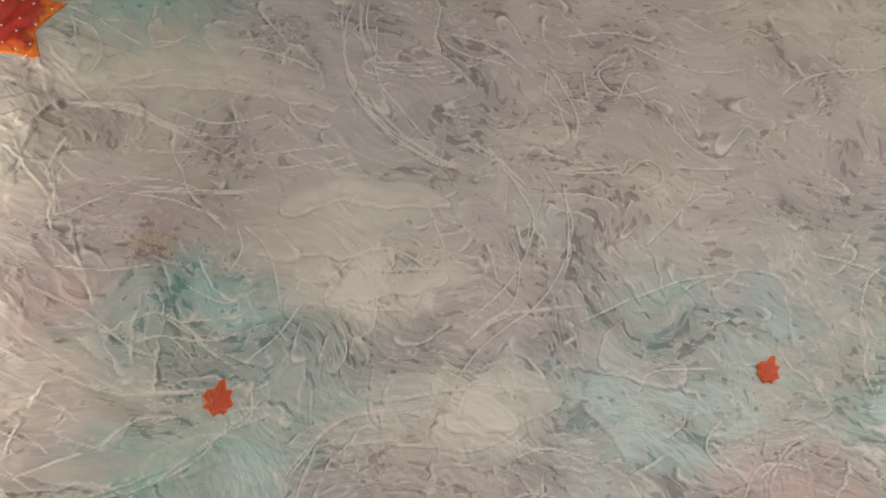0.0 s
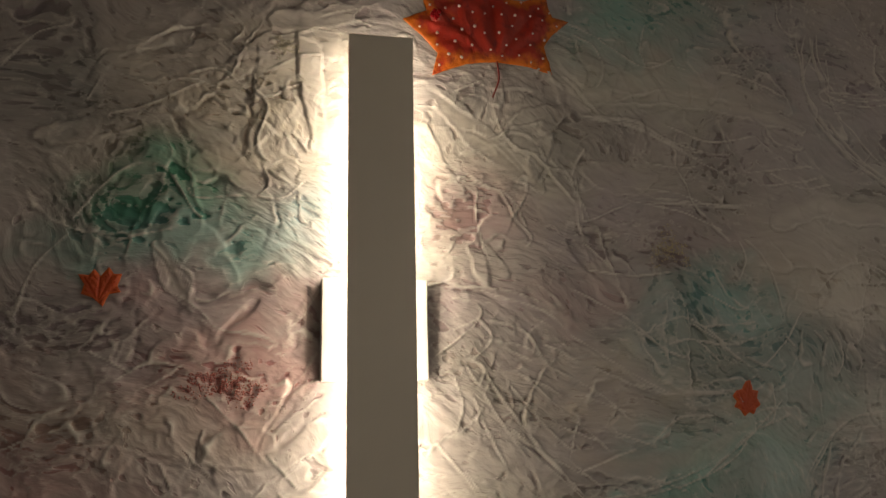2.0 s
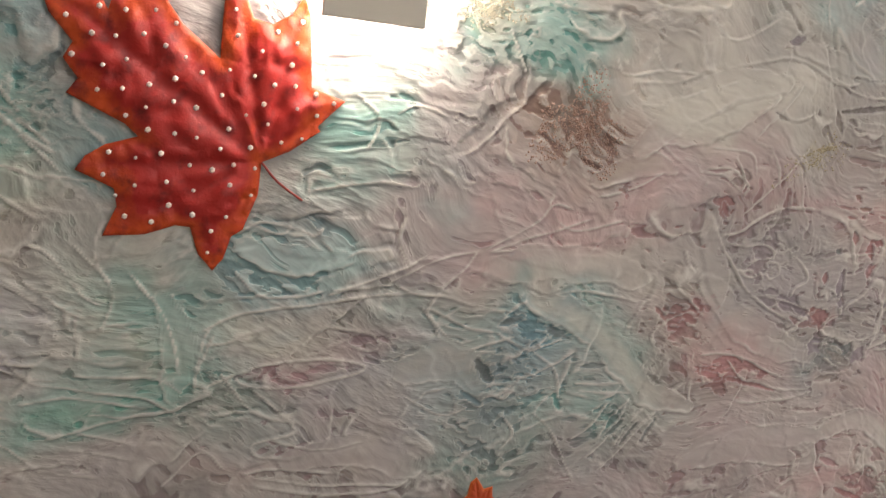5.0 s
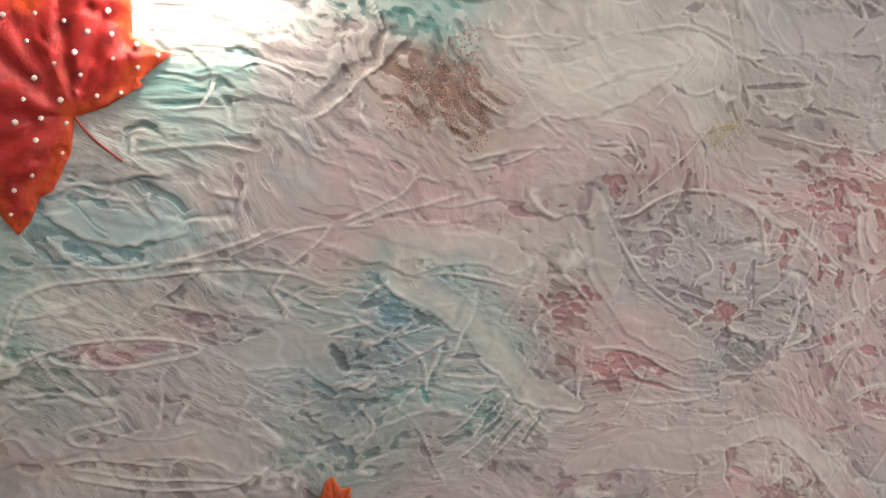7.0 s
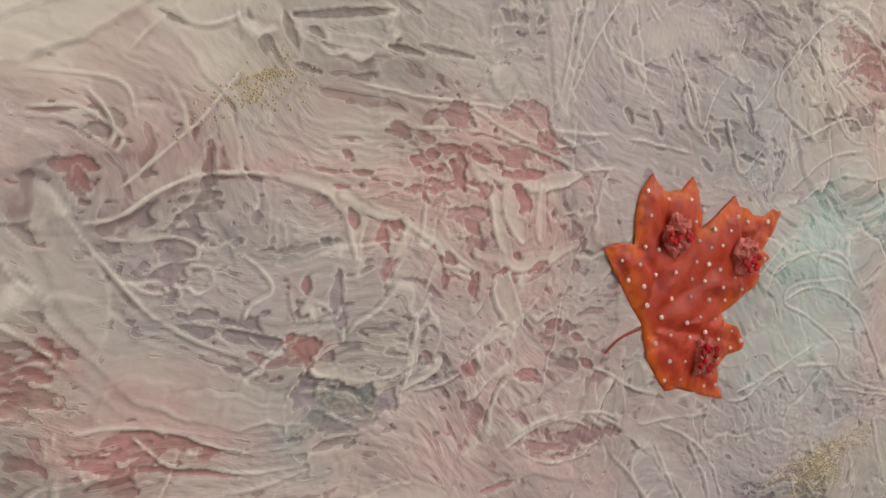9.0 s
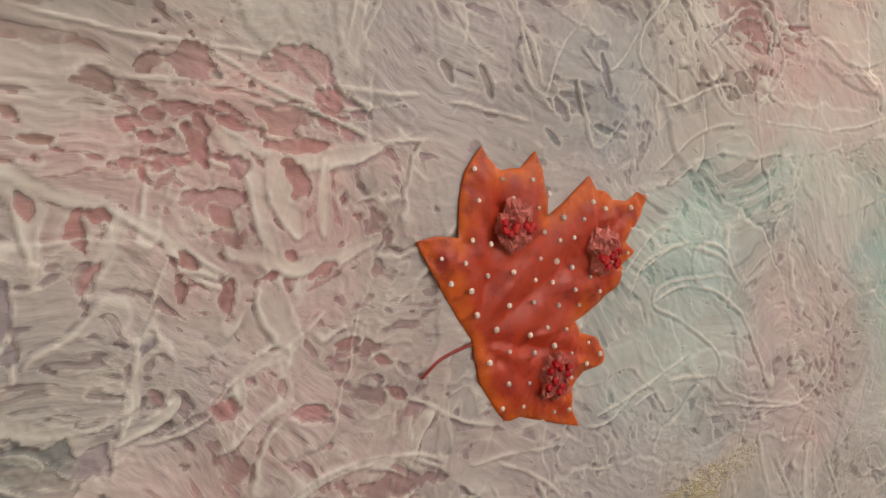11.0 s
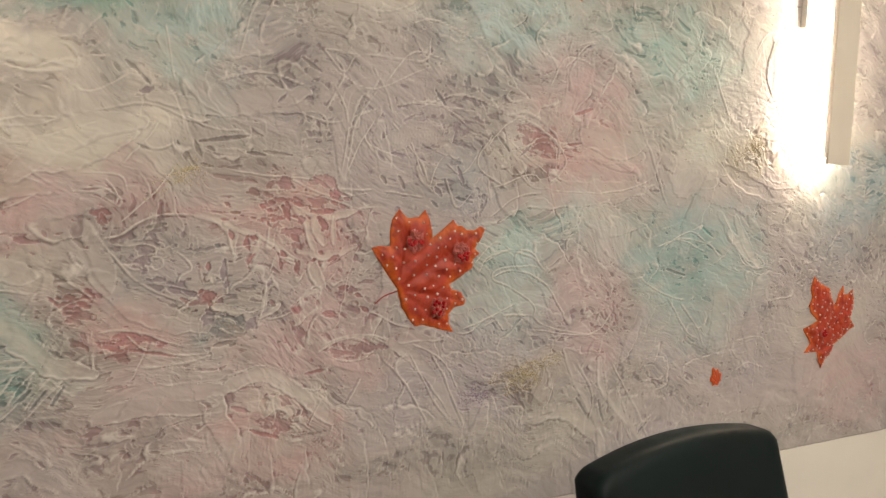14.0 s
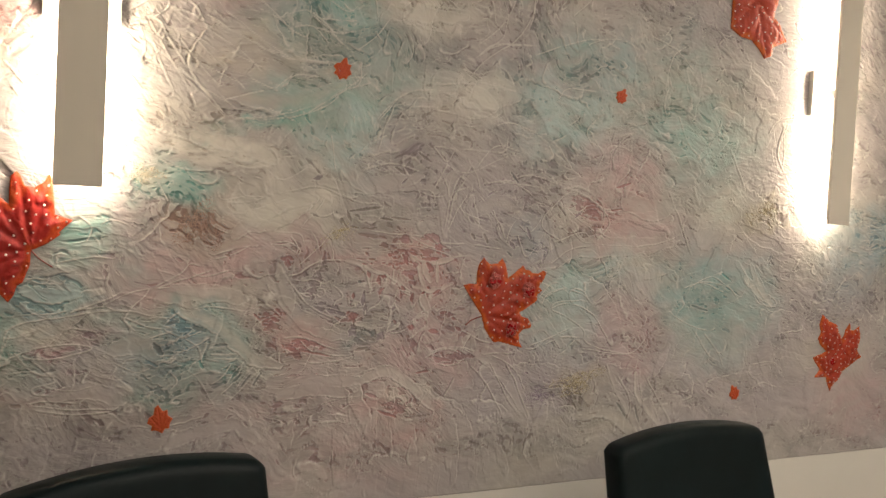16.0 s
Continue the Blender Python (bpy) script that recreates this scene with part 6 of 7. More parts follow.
ridge(4, 1.6, (0.753, 2.113), (0.804, 2.050), (0.898, 2.010))
ridge(4, 1.6, (0.895, 1.748), (0.948, 1.789), (1.068, 1.800))
ridge(4, 1.6, (0.876, 1.691), (0.959, 1.686), (1.029, 1.676))
ridge(4, 1.6, (1.030, 2.007), (1.138, 2.008), (1.158, 2.026), (1.203, 2.018))
ridge(4, 1.6, (1.041, 2.176), (1.038, 2.128), (1.073, 2.100))
ridge(4, 1.6, (1.097, 2.177), (1.102, 2.129), (1.120, 2.115))
ridge(4, 1.6, (1.148, 2.120), (1.171, 2.169), (1.207, 2.160))
ridge(4, 1.6, (0.383, 2.107), (0.466, 2.072), (0.550, 2.029))
ridge(4, 1.6, (0.169, 1.820), (0.245, 1.803), (0.308, 1.755), (0.433, 1.687), (0.533, 1.690))
ridge(4, 1.6, (0.635, 1.557), (0.674, 1.609), (0.729, 1.647))
ridge(4, 1.6, (0.729, 1.647), (0.793, 1.657), (0.866, 1.636))
ridge(4, 1.6, (1.144, 1.670), (1.173, 1.703), (1.278, 1.705))
ridge(4, 1.6, (1.249, 1.603), (1.302, 1.538))
ridge(4, 1.6, (1.343, 1.593), (1.408, 1.611))
ridge(4, 1.6, (0.154, 1.991), (0.201, 1.974), (0.216, 1.929))
ridge(4, 1.6, (0.146, 2.080), (0.195, 2.055), (0.237, 2.008))
ridge(4, 2.2, (0.128, 2.078), (0.162, 2.071), (0.196, 2.041), (0.229, 2.008))
ridge(4, 2.2, (0.181, 2.113), (0.210, 2.056), (0.275, 2.028), (0.308, 1.985), (0.332, 1.933))
ridge(4, 2.2, (0.100, 2.001), (0.159, 1.987), (0.206, 1.971), (0.233, 1.912))
ridge(4, 2.2, (0.151, 1.986), (0.153, 1.926), (0.172, 1.868))
ridge(4, 2.2, (0.120, 2.136), (0.165, 2.158))
ridge(4, 2.2, (-0.398, 1.913), (-0.347, 1.978), (-0.299, 2.001))
ridge(4, 2.2, (-0.253, 1.967), (-0.237, 1.951), (-0.171, 1.958))
ridge(4, 2.2, (-0.171, 1.958), (-0.125, 1.956), (-0.094, 1.983))
ridge(4, 2.2, (-0.166, 2.046), (-0.141, 1.997), (-0.110, 1.974))
ridge(4, 2.2, (-0.127, 2.057), (-0.095, 2.008))
ridge(4, 2.2, (-0.153, 2.141), (-0.098, 2.173), (-0.049, 2.168))
ridge(4, 2.2, (-0.261, 2.132), (-0.216, 2.145), (-0.176, 2.113))
ridge(4, 2.2, (-0.090, 2.228), (-0.049, 2.250), (-0.016, 2.258))
ridge(4, 2.2, (-0.372, 2.123), (-0.391, 2.080))
ridge(4, 2.2, (-0.292, 1.886), (-0.269, 1.856), (-0.260, 1.826))
ridge(4, 2.2, (-0.260, 1.819), (-0.230, 1.800), (-0.208, 1.774))
ridge(4, 2.2, (-0.216, 1.644), (-0.224, 1.603))
ridge(4, 2.2, (0.122, 1.587), (0.145, 1.558))
ridge(4, 2.2, (0.164, 1.654), (0.234, 1.607), (0.280, 1.554))
ridge(4, 2.2, (0.382, 1.573), (0.449, 1.548))
ridge(4, 2.2, (0.144, 1.794), (0.168, 1.762), (0.134, 1.731))
ridge(4, 2.2, (0.078, 1.731), (0.153, 1.794), (0.113, 1.826))
ridge(4, 2.2, (0.751, 2.257), (0.721, 2.192), (0.761, 2.104))
ridge(4, 2.2, (0.772, 2.248), (0.778, 2.145), (0.857, 2.050))
ridge(4, 2.2, (0.284, 2.186), (0.354, 2.116))
ridge(4, 2.2, (0.344, 2.250), (0.437, 2.199), (0.498, 2.224))
ridge(4, 2.2, (0.574, 1.924), (0.617, 1.880), (0.636, 1.801))
ridge(4, 2.2, (0.468, 1.563), (0.556, 1.625), (0.619, 1.681))
ridge(4, 2.2, (-0.335, 1.702), (-0.289, 1.730), (-0.241, 1.723))
ridge(4, 2.2, (-0.365, 1.744), (-0.302, 1.716))
ridge(4, 2.2, (-0.454, 1.786), (-0.434, 1.852), (-0.397, 1.898))
ridge(4, 2.2, (-0.500, 2.121), (-0.463, 2.175), (-0.414, 2.196))
ridge(4, 2.2, (-0.268, 1.604), (-0.253, 1.569))
ridge(4, 2.2, (-0.138, 1.615), (-0.094, 1.565))
ridge(4, 1.8, (-0.338, 1.309), (-0.323, 1.285), (-0.294, 1.260))
ridge(4, 1.8, (-0.318, 1.227), (-0.283, 1.217), (-0.252, 1.208))
ridge(4, 1.8, (-0.284, 1.261), (-0.253, 1.241))
ridge(4, 1.8, (-0.365, 1.149), (-0.317, 1.139), (-0.276, 1.123))
ridge(4, 1.8, (-0.276, 1.123), (-0.239, 1.094), (-0.223, 1.088))
ridge(4, 1.8, (-0.237, 1.035), (-0.166, 1.033), (-0.130, 1.014))
ridge(4, 1.8, (-0.279, 1.007), (-0.231, 1.014), (-0.164, 1.002))
ridge(4, 1.8, (-0.257, 0.970), (-0.192, 0.991), (-0.129, 1.001))
ridge(4, 1.8, (-0.125, 1.032), (-0.110, 1.081), (-0.069, 1.100))
ridge(4, 1.8, (-0.136, 1.026), (-0.151, 1.088), (-0.186, 1.135))
ridge(4, 1.8, (-0.102, 1.038), (-0.069, 0.999), (-0.018, 0.984))
ridge(4, 1.8, (-0.290, 1.060), (-0.275, 1.036), (-0.243, 1.029))
ridge(4, 1.8, (-0.055, 0.972), (-0.004, 0.957), (0.049, 0.961))
ridge(4, 1.8, (-0.059, 0.927), (-0.001, 0.916), (0.100, 0.916))
ridge(4, 1.8, (0.116, 1.126), (0.104, 1.100), (0.128, 1.073))
ridge(4, 1.8, (0.349, 1.374), (0.297, 1.363), (0.280, 1.381))
ridge(4, 1.8, (0.409, 1.298), (0.468, 1.294), (0.481, 1.267))
ridge(4, 1.8, (0.115, 1.402), (0.127, 1.421), (0.159, 1.431))
ridge(4, 1.8, (0.047, 1.294), (0.072, 1.308), (0.106, 1.298))
ridge(4, 1.8, (0.484, 1.447), (0.423, 1.414), (0.387, 1.437))
ridge(4, 1.8, (0.008, 1.315), (0.035, 1.287), (0.025, 1.256))
ridge(4, 1.8, (-0.355, 1.067), (-0.316, 1.060), (-0.285, 1.048))
ridge(4, 1.8, (-0.365, 1.033), (-0.330, 1.009), (-0.279, 0.995))
ridge(4, 1.8, (-0.335, 0.974), (-0.289, 0.972), (-0.240, 0.926))
ridge(4, 1.8, (-0.196, 1.112), (-0.214, 1.147), (-0.209, 1.175))


def knife_marks(count, seed):
    """Short strokes of the knife, each along the drift of its neighbourhood."""
    dice = random.Random(seed)
    spots_x = np.array([dice.uniform(X0, X1) for _ in range(count)])
    spots_z = np.array([dice.uniform(Z0, Z1) for _ in range(count)])
    drifts = radians(-12) + 2.4 * fractal(spots_x / 0.22, spots_z / 0.22, 401, 2)
    busy = fractal(spots_x / 0.14 + 31, spots_z / 0.14, 411, 2)
    for x, z, drift_, much in zip(spots_x, spots_z, drifts, busy):
        i, k = np.searchsorted(XS, x), np.searchsorted(ZS, z)
        still = calm[min(k, len(ZS) - 1), min(i, len(XS) - 1)]
        if dice.random() < still * 0.85 or much < dice.uniform(-0.35, 0.15):
            continue
        far, bow, turn = dice.uniform(0.008, 0.034), dice.uniform(-0.35, 0.35), drift_ + dice.gauss(0, 0.35)
        c, s = math.cos(turn) * far, math.sin(turn) * far
        ridge(dice.uniform(1.8, 3.4), dice.uniform(0.4, 1.2), (x - c, z - s), (x - s * bow, z + c * bow), (x + c, z + s), lip=dice.choice((0, 0, 0.5)), pale=dice.uniform(0.1, 0.4), cuts=3)


base = 0.0028 * fractal(GX / 0.22, GZ / 0.22, 291)
welt = np.zeros_like(GX)     # lips that the knife pushed up
crease = np.zeros_like(GX)   # the cut beside such a lip
shade_of = np.zeros_like(GX)  # how much pale coat one swipe carried


def swipes(count, seed, long_lo, long_hi):
    """Flat swipes of the knife laid over one another, each with a lip on the side that it pushed to."""
    dice = random.Random(seed)
    spots_x = np.array([dice.uniform(X0, X1) for _ in range(count)])
    spots_z = np.array([dice.uniform(Z0, Z1) for _ in range(count)])
    drifts = radians(-14) + 2.6 * fractal(spots_x / 0.30, spots_z / 0.30, 431, 2)
    for x, z, drift_ in zip(spots_x, spots_z, drifts):
        rx = dice.uniform(long_lo, long_hi)
        rz = rx * dice.uniform(0.18, 0.48)
        turn, push = drift_ + dice.gauss(0, 0.45), dice.uniform(0, 6.28)
        coat_ = dice.gauss(0, 1)
        level, lift, seed_ = coat_ * 0.0008 + dice.gauss(0, 0.0006), dice.uniform(0.25, 1.3), dice.randrange(999)
        reach = rx * 1.25
        box_ = window(x - reach, x + reach, z - reach, z + reach)
        if GX[box_].size < 40:
            continue
        c, s = math.cos(turn), math.sin(turn)
        dx, dz = GX[box_] - x + 0.5 * WARP_X[box_], GZ[box_] - z + 0.5 * WARP_Z[box_]
        u, v = (dx * c + dz * s) / rx, (dz * c - dx * s) / rz
        v = v + 0.35 * u * u * (1 if coat_ > 0 else -1)
        ragged = 0.22 * ripple(GX[box_] / (rx * 0.5), GZ[box_] / (rx * 0.5), seed_) + 0.10 * ripple(GX[box_] / 0.012, GZ[box_] / 0.012, 437)
        d = (1 - (np.abs(u) ** 2.4 + np.abs(v) ** 2.4) ** (1 / 2.4) + ragged) * rz
        much = ease(d, -0.0008, 0.0016) * 0.8
        facing = np.clip(0.25 + 0.95 * np.cos(np.arctan2(v, u) - push), 0, 1) * lift
        facing = facing * np.clip(0.8 + 1.2 * ripple(GX[box_] / 0.02, GZ[box_] / 0.02, seed_ + 5), 0, 1.3) * (1 - 0.6 * calm[box_])
        lip_ = np.exp(-((d / np.where(d > 0, 0.0022, 0.0010)) ** 2)) * facing
        cut_ = np.exp(-(((d + 0.0026) / 0.0014) ** 2)) * facing
        middle = base[box_].mean()
        base[box_] = base[box_] * (1 - much) + (0.45 * base[box_] + 0.55 * middle + level) * much
        base[box_] += 0.0014 * lip_ - 0.0010 * cut_
        welt[box_] = np.maximum(welt[box_] * (1 - much), lip_)
        crease[box_] = np.maximum(crease[box_] * (1 - much), cut_)
        shade_of[box_] = shade_of[box_] * (1 - much) + coat_ * much


swipes(420, 76, 0.08, 0.19)
swipes(700, 78, 0.05, 0.12)
swipes(1000, 79, 0.02, 0.05)
knife_marks(350, 77)
BEND_X = GX + 0.075 * fractal(GX / 0.26, GZ / 0.26, 441, 2) + 0.5 * WARP_X
BEND_Z = GZ + 0.075 * fractal(GX / 0.26 + 9, GZ / 0.26, 443, 2) + 0.5 * WARP_Z
lay_x, lay_z = BEND_X * 0.95 + BEND_Z * -0.31, BEND_Z * 0.95 + BEND_X * 0.31      # along and across the drag of the knife
where_a = ease(fractal(GX / 0.16, GZ / 0.16, 241, 2), -0.3, 0.3)
where_c = ease(fractal(GX / 0.10 + 17, GZ / 0.10, 257, 2), -0.15, 0.40)
quiet = 1 - 0.9 * calm
drag = ripple(lay_x / 0.050, lay_z / 0.011, 223)                  # fine parallel drag marks
drag_crest = np.exp(-((drag / 0.10) ** 2)) * where_a * quiet
field = fractal(lay_x / 0.10, lay_z / 0.05, 261, 3)               # thin coats laid over one another
layer = ease(field, 0.03, 0.055)
brink = np.exp(-(((field - 0.055) / 0.016) ** 2)) * quiet
grit = np.abs(ripple(GX / 0.0060, GZ / 0.0060, 281)) * rough
lines = np.clip(1.4 * rubbed + 0.8 * np.clip(welt, 0, 1), 0, 1.4)
zone = ease(fractal(lay_x / 0.17 + 3, lay_z / 0.085, 331, 3), -0.12, 0.30)      # coarser, darker stretches
tears = 0.8 * ripple(lay_x / 0.030, lay_z / 0.013, 307) + 0.7 * ripple(lay_x / 0.014, lay_z / 0.0080, 311)
hollow = -0.40 + 0.14 * where_c + 0.22 * zone - 0.10 * field - 0.05 * shade_of + 0.28 * rough + 0.95 * sunk - 0.38 * calm - 0.6 * lines + 0.25 * np.clip(groove + crease, 0, 1) + 0.85 * tears
torn = ease(hollow, -0.04, 0.20)
bead = ease(hollow, -0.30, -0.06) * (1 - ease(hollow, -0.06, 0.06)) * ease(ripple(GX / 0.05, GZ / 0.05, 317), -0.35, 0.2)
height = base + 0.0008 * layer * quiet + 0.0004 * brink + 0.0005 * drag_crest
height += 0.0011 * fractal(lay_x / 0.032, lay_z / 0.014, 301, 3) * quiet
height += 0.0026 * grit + relief * 0.95 - 0.0011 * np.clip(groove, 0, 1.3) - 0.0008 * sunk - 0.0014 * torn + 0.0005 * bead
# below zero in furrows and creases, where shade is put into the colour
rub_shade = np.clip(lines + 0.25 * brink + 0.22 * drag_crest + 0.42 * bead - 0.3 * np.clip(groove + crease, 0, 1.2), -0.3, 1.3)
height = (height - height.mean()) * (1 + 0.20 * ease(GZ, 1.42, 1.65))      # relief raised further up, standing in for the lamp's sharper shading there
for x, z in ((1.017, 1.139), (-0.133, 1.267), (0.178, 2.301), (2.262, 0.984), (1.833, 2.042)):      # pressed flat under the large leaves
    box_, much = spread(x, z, 0.12, 0.12, 0, 1.0, 0.3)
    height[box_] *= 1 - 0.8 * much
    hollow[box_] -= 0.35 * much
fresh = np.clip(shade_of, -1.6, 1.8)[..., None] * (1 - 0.6 * calm)[..., None]       # each swipe carried its own mix
colour = np.clip(colour * (1 + 0.07 * fresh) * (1.10 - 0.30 * zone * (1 - 0.7 * calm))[..., None] + np.clip(fresh, 0, 2) * 0.010, 0.03, 0.8)


def plaster_wall():
    rows, cols = GX.shape
    depth = -height
    depth[0, :] = depth[-1, :] = depth[:, 0] = depth[:, -1] = 0.03
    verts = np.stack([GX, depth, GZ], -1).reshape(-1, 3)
    a = (np.arange(rows - 1)[:, None] * cols + np.arange(cols - 1)).ravel()
    quads = np.stack([a, a + 1, a + 1 + cols, a + cols], -1)
    data = bpy.data.meshes.new("wall_north")
    data.vertices.add(len(verts))
    data.vertices.foreach_set("co", verts.astype(np.float32).ravel())
    data.loops.add(quads.size)
    data.loops.foreach_set("vertex_index", quads.astype(np.int32).ravel())
    data.polygons.add(len(quads))
    data.polygons.foreach_set("loop_start", np.arange(0, quads.size, 4, dtype=np.int32))
    data.update(calc_edges=True)
    tint = data.attributes.new("pigment", "FLOAT_COLOR", "POINT")
    tint.data.foreach_set("color", np.dstack([colour, np.ones(GX.shape)]).astype(np.float32).ravel())
    bare = data.attributes.new("rub_shade", "FLOAT", "POINT")
    bare.data.foreach_set("value", rub_shade.astype(np.float32).ravel())
    smooth_ = data.attributes.new("calm", "FLOAT", "POINT")
    smooth_.data.foreach_set("value", calm.astype(np.float32).ravel())
    holes = data.attributes.new("hollow", "FLOAT", "POINT")
    holes.data.foreach_set("value", hollow.astype(np.float32).ravel())
    lay = data.attributes.new("lay", "FLOAT_VECTOR", "POINT")
    lay.data.foreach_set("vector", np.stack([lay_x, 0.2 * GX, lay_z], -1).astype(np.float32).ravel())
    data.shade_smooth()
    data.materials.append(M_PLASTER)
    return tagged(new("wall_north", data), "pale troweled plaster wall with teal and pink glaze", "wall", kind="structure")


wall_north = plaster_wall()
XL, XR, YB, TOP = -1.6, 2.624, -3.4, 2.75


def slab(name, lo, hi, material, label, category):
    return tagged(mesh_object(name, box(lo, hi), material), label, category, kind="structure")


slab("wall_north_base", (XL, 0.0015, 0), (XR, 0.16, 0.654), M_WHITE, "plain white painted lower wall below the plaster", "wall")
slab("wall_north_core", (XL, 0.022, 0.654), (XR, 0.16, TOP), M_WHITE, "plain white painted wall behind the plaster", "wall")
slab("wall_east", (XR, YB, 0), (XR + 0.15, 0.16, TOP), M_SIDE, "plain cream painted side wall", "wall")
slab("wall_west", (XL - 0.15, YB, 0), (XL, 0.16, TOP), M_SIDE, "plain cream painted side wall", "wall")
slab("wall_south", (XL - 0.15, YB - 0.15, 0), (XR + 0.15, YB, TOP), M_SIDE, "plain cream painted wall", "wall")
slab("floor", (XL - 0.15, YB - 0.15, -0.1), (XR + 0.15, 0.16, 0), M_FLOOR, "grey stone floor", "floor")
slab("ceiling", (XL - 0.15, YB - 0.15, TOP), (XR + 0.15, 0.16, TOP + 0.1), M_CEILING, "plain white painted ceiling", "ceiling")


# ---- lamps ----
# no ceiling fixture is known: these two are added to light the room
def unseen_ceiling_light(x, y):
    lamp = tagged(new("unseen_ceiling_light"), "unseen flat white ceiling light with a glowing diffuser, added for room light", "ceiling light")
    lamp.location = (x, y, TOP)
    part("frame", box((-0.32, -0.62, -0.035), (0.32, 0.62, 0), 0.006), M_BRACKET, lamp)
    part("diffuser", box((-0.29, -0.59, -0.041), (0.29, 0.59, -0.0352)), M_UNSEEN_LIGHT, lamp)
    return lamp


def wall_lamp(x):
    lamp = tagged(new("wall_lamp"), "slim beige wall lamp lit from behind its front panel", "wall lamp", "wall lamps")
    lamp.location = (x, 0, 1.7725)
    part("front_panel", box((-0.0445, -0.0805, -0.4), (0.0445, -0.0745, 0.4), 0.0008), M_PANEL, lamp)
    part("back_channel", box((-0.030, -0.0744, -0.385), (0.030, -0.056, 0.385), 0.001), M_BRACKET, lamp)
    for z in (-0.2, 0.2):
        part("led_strip", box((-0.026, -0.0559, z - 0.185), (0.026, -0.053, z + 0.185)), M_LED, lamp, "glowing warm white strip")
    part("bracket", box((-0.0725, -0.0145, -0.069), (0.0725, 0.004, 0.069), 0.0015), M_BRACKET, lamp, "white mounting plate")
    part("spacer", box((-0.016, -0.0558, -0.012), (0.016, -0.0147, 0.012), 0.001), M_BRACKET, lamp)
    return lamp


lamp = wall_lamp(0.002)
copy_thing(lamp, pose(2.129, 0, 1.792))
unseen_ceiling_light(1.1, -2.65)
unseen_ceiling_light(2.1, -2.3)


# ---- leaves ----
def gem_mesh(size, material, name):
    bm = bmesh.new()
    bmesh.ops.create_icosphere(bm, subdivisions=1, radius=size)
    for v in bm.verts:
        v.co.y *= 0.7
    data = bpy.data.meshes.new(name)
    bm.to_mesh(data)
    bm.free()
    data.materials.append(material)
    return data


GEM, RUBY = gem_mesh(0.0032, M_GEM, "rhinestone"), gem_mesh(0.0040, M_RUBY, "bead")


def inside(x, z, ring):
    hit = False
    for (ax, az), (bx, bz) in zip(ring, ring[1:] + ring[:1]):
        if (az > z) != (bz > z) and x < (bx - ax) * (z - az) / (bz - az) + ax:
            hit = not hit
    return hit


def near_line(x, z, a, b):
    d = (b[0] - a[0], b[1] - a[1])
    t = max(0, min(1, ((x - a[0]) * d[0] + (z - a[1]) * d[1]) / (d[0] ** 2 + d[1] ** 2)))
    return math.hypot(x - a[0] - t * d[0], z - a[1] - t * d[1]), t


